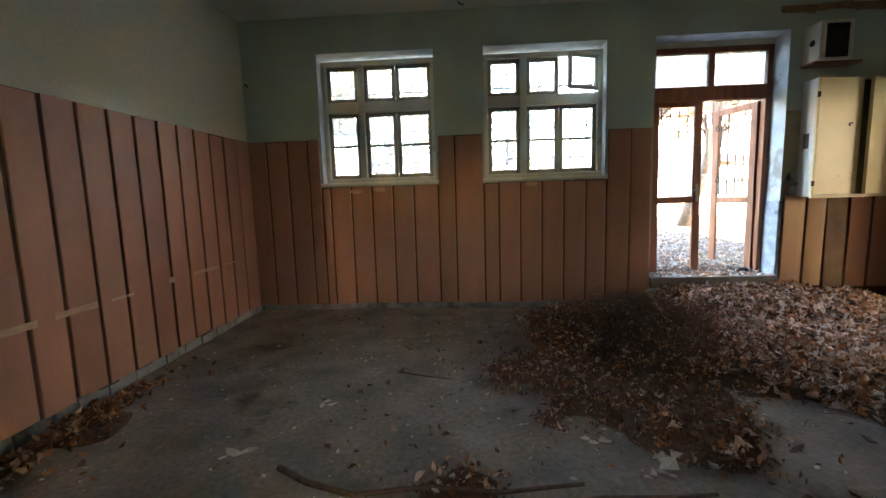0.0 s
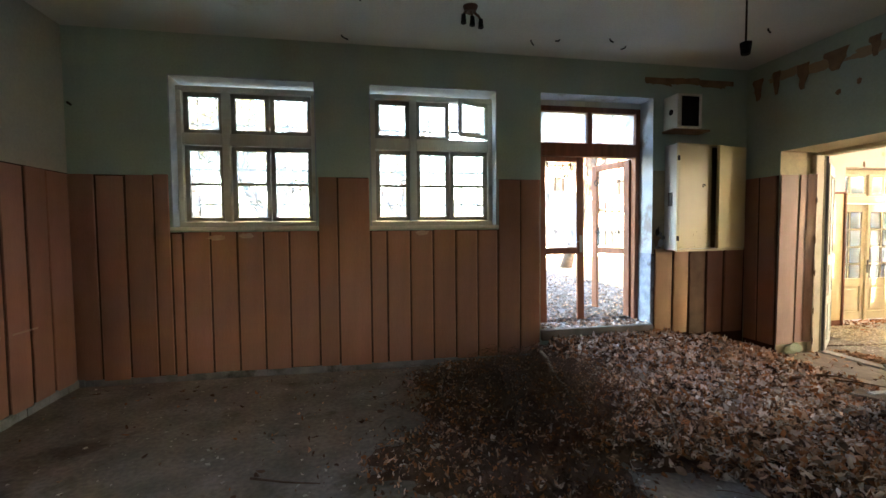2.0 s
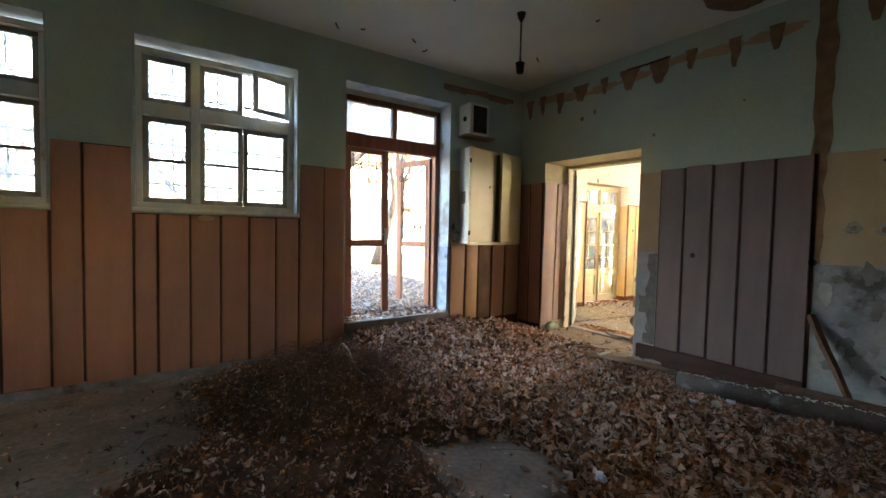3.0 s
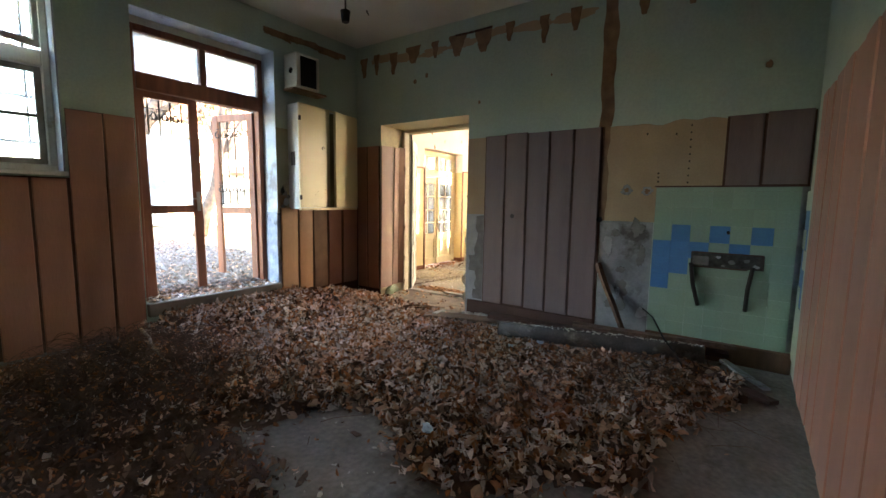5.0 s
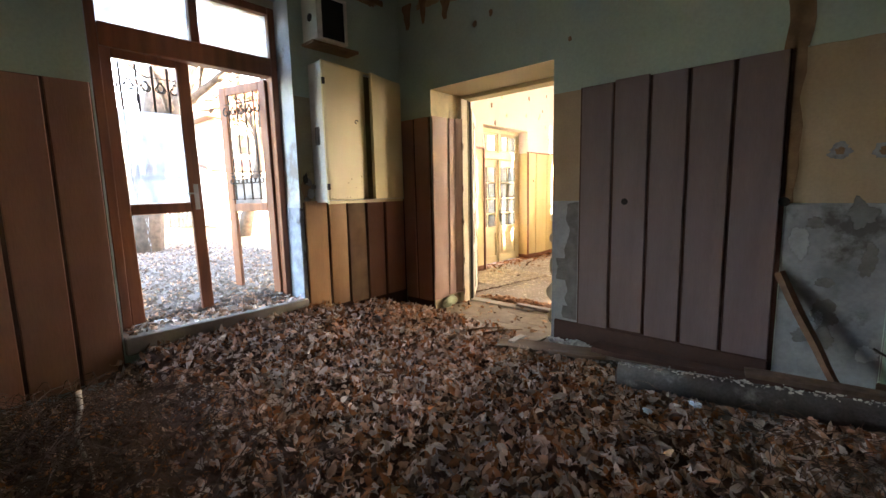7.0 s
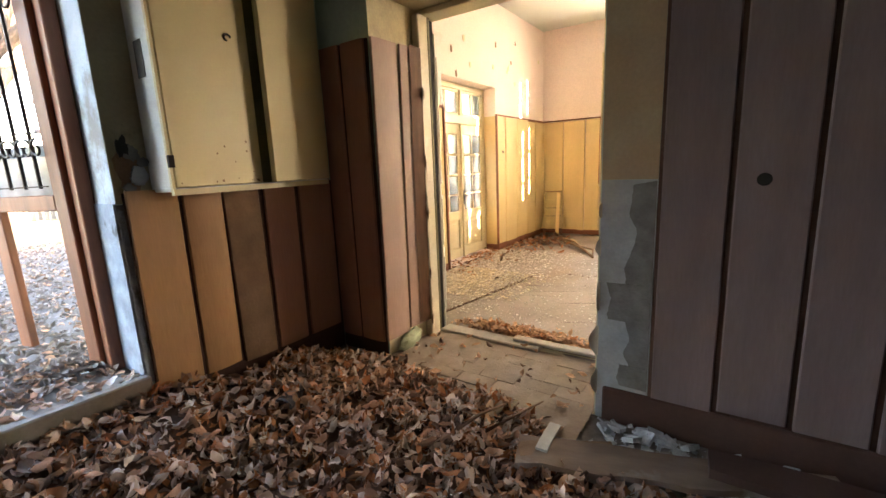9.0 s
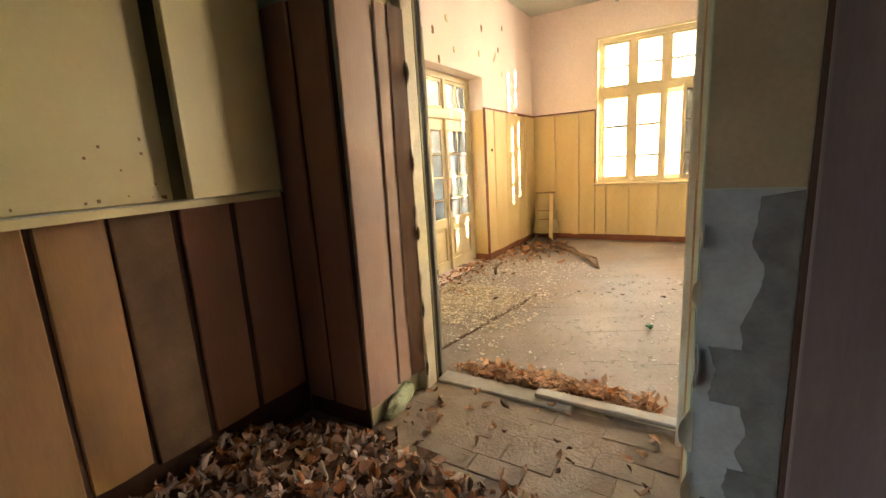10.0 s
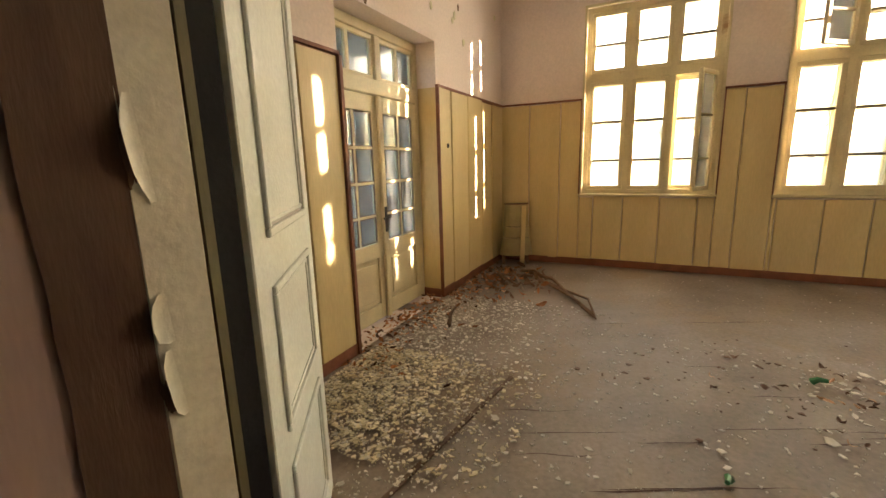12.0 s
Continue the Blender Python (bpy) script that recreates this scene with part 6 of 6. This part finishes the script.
branch("curved stick lying on the boards", [(10.1, 4.9, 0.03), (9.75, 4.6, 0.03), (9.4, 4.45, 0.02)], 0.012, M["rust_wood"])
branch("short dark stick by the door", [(8.55, 5.42, 0.02), (8.8, 5.52, 0.03), (9.0, 5.56, 0.02)], 0.02)


def flakes(name, count, place, size, mat, seed, label, category="plaster flakes"):
    """Thin angular plaster chips in one mesh."""
    r = random.Random(seed)
    verts, faces = [], []
    for _ in range(count):
        p = place(r)
        if p is None:
            continue
        s = size[0] + (size[1] - size[0]) * r.random() ** 3
        n = r.randint(3, 6)
        m = pose(p[0], p[1], p[2], r.gauss(0, 7), r.gauss(0, 7), r.uniform(0, 360))
        b = len(verts)
        ring = [(s * r.uniform(.35, 1.3) * math.cos(2 * math.pi * (k + r.uniform(-.25, .25)) / n), s * r.uniform(.3, 0.9) * math.sin(2 * math.pi * k / n)) for k in range(n)]
        for z in (0.0, 0.004):
            verts.extend([(m @ Vector((u, v, z)))[:] for u, v in ring])
        faces.append(tuple(range(b + n, b + 2 * n)))
        for k in range(n):
            faces.append((b + k, b + (k + 1) % n, b + n + (k + 1) % n, b + n + k))
    me = bpy.data.meshes.new(name)
    me.from_pydata(verts, [], faces)
    me.materials.append(mat)
    me.update()
    return tagged(new(name, me), label, category, kind="stuff")


flakes("floor_chips", 800, lambda r: (r.uniform(W + .1, 3.0), r.uniform(0.5, N - 0.1), 0.012), (0.003, 0.024), M["flake"], 41, "white plaster chips scattered on concrete")
for k, (x, y, s) in enumerate(((1.35, 1.98, 0.10), (1.0, 2.15, 0.06), (-0.63, 3.4, 0.035), (-1.06, 2.0, 0.06), (1.22, 1.85, 0.05), (-0.75, 2.6, 0.045))):
    flakes("plaster_slab", 4, lambda r: (x + r.uniform(-.08, .08), y + r.uniform(-.05, .05), 0.014 + 0.004 * r.random()), (s * 0.6, s), M["flake"], 420 + k, "broken flat pieces of grey white plaster")


def near_north(r):
    x = r.uniform(6.4, 9.4)
    d = abs(r.gauss(0, 0.6))
    y = N2 - 0.08 - d
    if y < 3.6 or (x < 6.9 and y > 5.1):
        return None
    return x, y, 0.011 + 0.006 * r.random()


def whole_second(r):
    x, y = r.uniform(6.3, 11.0), r.uniform(-0.5, N2 - 0.1)
    return x, y, 0.010


flakes("yellow_flakes", 5200, lambda r: (lambda x, d: (x, N2 - 0.1 - d, 0.013 + 0.01 * r.random()) if d < 1.3 else None)(r.uniform(6.85, 8.0), abs(r.gauss(0, 0.55))), (0.003, 0.024), M["flake_yellow"], 43, "yellowish fallen paint and plaster flakes")
flakes("white_flakes", 6000, near_north, (0.002, 0.023), M["flake"], 44, "white plaster flakes on the boards")
flakes("white_flakes", 900, whole_second, (0.002, 0.013), M["flake"], 45, "white plaster flakes spread over the boards")
flakes("white_flakes", 1600, lambda r: (r.uniform(6.2, 9.0), r.uniform(2.2, 5.0), 0.011), (0.002, 0.02), M["flake"], 49, "fine plaster crumbs near the doorway")
flakes("white_flakes", 45, lambda r: (r.uniform(6.4, 8.8), r.uniform(3.0, 5.3), 0.012), (0.014, 0.036), M["flake"], 50, "larger plaster pieces on the linoleum")
flakes("dark_crumbs", 60, lambda r: (r.gauss(8.4, 0.5), r.gauss(3.5, 0.5), 0.008), (0.008, 0.035), M["litter"], 46, "dark crumbs on the boards", "crumbs")
flakes("glass_shards", 90, lambda r: (r.gauss(8.35, 0.3), r.gauss(2.75, 0.25), 0.012 + 0.01 * r.random()), (0.01, 0.05), M["flake"], 47, "pale shards and broken glass heap", "shards")
leaf_field("debris_leaves", 70, lambda r: (r.gauss(8.3, 0.35), r.gauss(2.7, 0.35), 0.015), (0.03, 0.07), ((M["leaf_orange"], 1), (M["litter"], 2)), 48, "brown leaves in the broken glass", tilt=20)
for x, y in ((8.55, 2.98), (8.2, 2.55), (7.4, 3.55)):
    bm = bmesh.new()
    tube(bm, [(0, 0, 0), (0.03, 0.0, 0.025), (0.075, 0.01, 0.03)], 0.022, 7, 0.5)
    bmesh.ops.transform(bm, matrix=pose(x, y, 0.018, 0, 0, 70 * x), verts=bm.verts)
    tagged(link_mesh("bottle_shard", bm, M["green_glass"]), "broken piece of green bottle glass", "shard", "bottle shards")

leaf_field("wood_scraps", 70, lambda r: (r.gauss(10.1, 0.35), r.gauss(5.3, 0.26), 0.02 + 0.03 * r.random()), (0.04, 0.14), ((M["rust_wood"], 3), (M["leaf_rust"], 2)), 52, "splintered wood and leaves by the radiator", tilt=20, category="scraps")
for k in range(7):
    r = random.Random(700 + k)
    x, y, a, L = r.gauss(10.25, 0.2), r.gauss(5.3, 0.18), r.uniform(0, 3.1), r.uniform(0.25, 0.5)
    branch("splintered stick in the scrap heap", [(x, y, 0.02), (x + 0.5 * L * math.cos(a), y + 0.5 * L * math.sin(a), 0.05), (x + L * math.cos(a), y + L * math.sin(a) * 0.6, 0.02)], 0.014, M["rust_wood"])
flakes("dirt_smudges", 90, lambda r: (r.uniform(W + 0.2, 3.2), r.uniform(0.8, N - 0.2), 0.011), (0.01, 0.07), M["litter"], 53, "dark crumbs of dirt on concrete", "dirt")
flakes("pipe_dust", 260, lambda r: (lambda a: (4.70 + 0.43 * a + r.gauss(0, 0.022), 2.38 - 1.8 * a, 0.184))(r.random()), (0.004, 0.022), M["flake"], 54, "pale dust and chips on the pipe", "dust")
# ---- outside ----
GZ = 0.26


def outside_height(x, y):
    return GZ + 0.03 * noise.noise((x * 0.8, y * 0.8, 0)) + 0.02 * max(0, y - 8) * 0.3


bm = grid_sheet(-14, 26, N2 + 0.45, 45, 0.5, lambda x, y: outside_height(x, y))
for x0, x1, y0, y1 in ((-400, -14, -400, 400), (26, 400, -400, 400), (-14, 26, 45, 400), (-14, 26, -400, S2 - 0.3), (-14, W - 0.3, S2 - 0.3, N2 + 0.45), (E2 + 0.36, 26, S2 - 0.3, N2 + 0.45), (W - 0.3, X2 - 0.3, N + 0.55, N2 + 0.45)):
    bm.faces.new([bm.verts.new(p) for p in ((x0, y0, GZ - 0.03), (x1, y0, GZ - 0.03), (x1, y1, GZ - 0.03), (x0, y1, GZ - 0.03))])
ground = tagged(link_mesh("ground", bm, M["grass"]), "dry yellow grass with fallen leaves", "ground", kind="structure")
leaf_bed = tagged(link_mesh("leaf_yard", grid_sheet(-1.0, 5.7, N + 0.56, 13.0, 0.2, lambda x, y: outside_height(x, y) + 0.02 + 0.02 * noise.noise((x * 3, y * 3, 2)) - 0.06 * max(0.0, y - 12)), M["earth"], smooth=True), "grey brown leaf covered yard", "ground", kind="structure")


def yard(r):
    x, y = r.uniform(1.0, 5.7), N + 0.3 + 7.0 * r.random() ** 1.6
    if y < N + 0.45 and not (D1[0] + 0.1 < x < D1[1] - 0.1):
        return None
    return x, y, max(outside_height(x, y), 0.33 if y < N + 0.6 else 0) + 0.04


leaf_field("yard_leaves", 15000, yard, (0.03, 0.075), ((M["yard_leaf"], 4), (M["leaf"], 1)), 51, "pale dry leaves over the yard", tilt=25)


def tree(x, y, h, seed, leafy, label, rad=0.2, spread=0.5):
    """A tapered trunk with forking limbs and, if leafy, many small leaf cards along the twigs."""
    r = random.Random(seed)
    ob = thing("tree", pose(x, y, outside_height(x, y) - 0.1 if y > N else GZ - 0.1), label, "tree", "trees outside")
    wood = bmesh.new()
    tips = []

    def grow(p, d, L, rad, depth):
        pts = [p]
        for k in range(4):
            d = (d + Vector((r.uniform(-1, 1), r.uniform(-1, 1), r.uniform(-0.5, 0.7))) * 0.16).normalized()
            pts.append(pts[-1] + d * L / 4)
        tube(wood, pts, rad, 7 if depth < 2 else 4, 0.62)
        if depth >= 2:
            tips.extend(pts[1:])
        if depth < 4:
            for _ in range(3 if depth else 4):
                nd = (d + Vector((r.uniform(-1, 1), r.uniform(-1, 1), r.uniform(-0.35, 0.6))) * (spread + 0.35)).normalized()
                grow(pts[r.randint(2, 4)], nd, L * r.uniform(0.55, 0.8), rad * 0.55, depth + 1)

    grow(Vector((0, 0, 0)), Vector((r.uniform(-.08, .08), r.uniform(-.08, .08), 1)), h * 0.42, rad, 0)
    part("trunk", wood, M["bark"], ob, smooth=True)
    if leafy:
        verts, faces = [], []
        for t in tips:
            for _ in range(leafy):
                c = t + Vector((r.gauss(0, .22), r.gauss(0, .22), r.gauss(0, .2)))
                m = pose(c.x, c.y, c.z, r.uniform(0, 360), r.uniform(0, 360), r.uniform(0, 360))
                s = r.uniform(0.05, 0.10)
                b = len(verts)
                verts.extend([(m @ Vector(q))[:] for q in ((-s, 0, 0), (0, -s * .5, s * .1), (s, 0, 0), (0, s * .5, s * .1))])
                faces.append((b, b + 1, b + 2, b + 3))
        me = bpy.data.meshes.new("crown")
        me.from_pydata(verts, [], faces)
        me.materials.append(M["foliage"])
        me.update()
        c = new("crown", me)
        c.parent = ob
    return ob


tree(4.15, 11.6, 9.0, 61, 0, "bare tree with thick grey trunk", 0.32)
tree(6.9, 13.5, 7.5, 62, 2, "half bare tree with brown leaves", 0.2)
tree(9.3, 11.5, 8.0, 63, 5, "tree with thin yellow brown crown", 0.22)
tree(1.6, 16.0, 8.0, 64, 2, "half bare tree with brown leaves", 0.2)
tree(-2.2, 12.5, 7.0, 65, 9, "dark evergreen bushy tree", 0.2)
tree(11.8, 14.0, 8.5, 66, 3, "half bare tree with brown leaves", 0.22)
tree(-6.0, 18.0, 9.0, 67, 4, "half bare tree with brown leaves", 0.25)
tree(15.5, 17.0, 9.0, 68, 4, "half bare tree with brown leaves", 0.25)


# unseen bush, added to keep low sun off the last window's lower panes
tree(14.9, -5.2, 2.7, 90, 14, "unseen leafy bush added to shade the last window", 0.08, 0.7)


def fence(x0, x1, y, label):
    ob = thing("fence", pose(x0, y, outside_height(x0, y) - 0.05), label, "fence")
    me = None
    r = random.Random(6)
    n = int((x1 - x0) / 0.14)
    for k in range(n):
        if me is None:
            me = board_mesh(0.09, 1.15, 0.02, M["fence_wood"], bevel=0.01)
        piece("picket", me, ob, pose(x0 + k * 0.14, y, outside_height(x0, y) - 0.05 + r.uniform(-.04, .04), 0, r.uniform(-2, 2), 0))
    part("rail", boxes((0, x1 - x0, 0.002, 0.04, 0.3, 0.38), (0, x1 - x0, 0.002, 0.04, 0.85, 0.93)), M["fence_wood"], ob)
    return ob


fence(-4.0, 17.0, 19.0, "grey weathered picket fence across the yard")
shed = thing("shed", pose(7.6, 17.2, 0.35), "low white shed with dark sloping roof", "shed")
part("wall", boxes((0, 4.2, 0, 3, 0, 2.0)), M["old_white"], shed)
bm = boxes((-0.3, 4.5, -0.4, 3.4, 0.0, 0.12))
bmesh.ops.transform(bm, matrix=pose(0, 0, 2.0, 9, 0, 0), verts=bm.verts)
part("roof", bm, M["groove"], shed)
part("door", boxes((0.6, 1.5, -0.03, -0.002, 0, 1.8), bevel=0.01), M["fence_wood"], shed)
house = thing("house", pose(11.5, 27, 0.3), "pale rendered house with red tiled roof", "house")
part("wall", boxes((0, 12, 0, 8, 0, 5.5)), M["old_white"], house)
bm = bmesh.new()
vs = [bm.verts.new(p) for p in ((-0.6, -0.6, 5.4), (12.6, -0.6, 5.4), (12.6, 8.6, 5.4), (-0.6, 8.6, 5.4), (-0.6, 4, 8.2), (12.6, 4, 8.2))]
for f in ((0, 1, 5, 4), (2, 3, 4, 5), (0, 4, 3), (1, 2, 5), (3, 2, 1, 0)):
    bm.faces.new([vs[i] for i in f])
part("roof", bm, M["rust_trim"], house)
for k in range(5):
    for z in (1.0, 3.4):
        w = part("window", boxes(*frame_boxes(1 + 2.3 * k, 2.1 + 2.3 * k, z, z + 1.3, -0.06, 0.01, 0.1)), M["old_white"], house)
        part("pane", boxes((1.1 + 2.3 * k, 2.0 + 2.3 * k, -0.02, -0.005, z + 0.1, z + 1.2)), M["black"], w)
# distance to the east: bushes and trees on a slope, then hills tinted with haze
for k, (x, y, h) in enumerate(((46, 9, 7), (52, 2, 9), (44, -6, 6), (58, 14, 8), (60, -3, 10), (50, 20, 8), (41, 3.2, 5))):
    tree(x, y, h, 80 + k, 4, "distant leafy tree on the far slope", 0.25)
# hill ring: distance haze is mixed into its blue grey colour
r = random.Random(4)
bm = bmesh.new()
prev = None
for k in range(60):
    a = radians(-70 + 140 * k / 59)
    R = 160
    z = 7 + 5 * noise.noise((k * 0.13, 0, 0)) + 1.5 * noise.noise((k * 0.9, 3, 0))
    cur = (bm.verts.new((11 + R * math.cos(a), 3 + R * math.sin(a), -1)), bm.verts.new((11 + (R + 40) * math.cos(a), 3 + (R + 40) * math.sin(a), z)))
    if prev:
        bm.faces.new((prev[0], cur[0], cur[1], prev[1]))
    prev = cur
tagged(link_mesh("backdrop", bm, M["haze_tinted_wood"], smooth=True), "wooded hills far away, haze put into their blue colour", "hills", kind="structure")
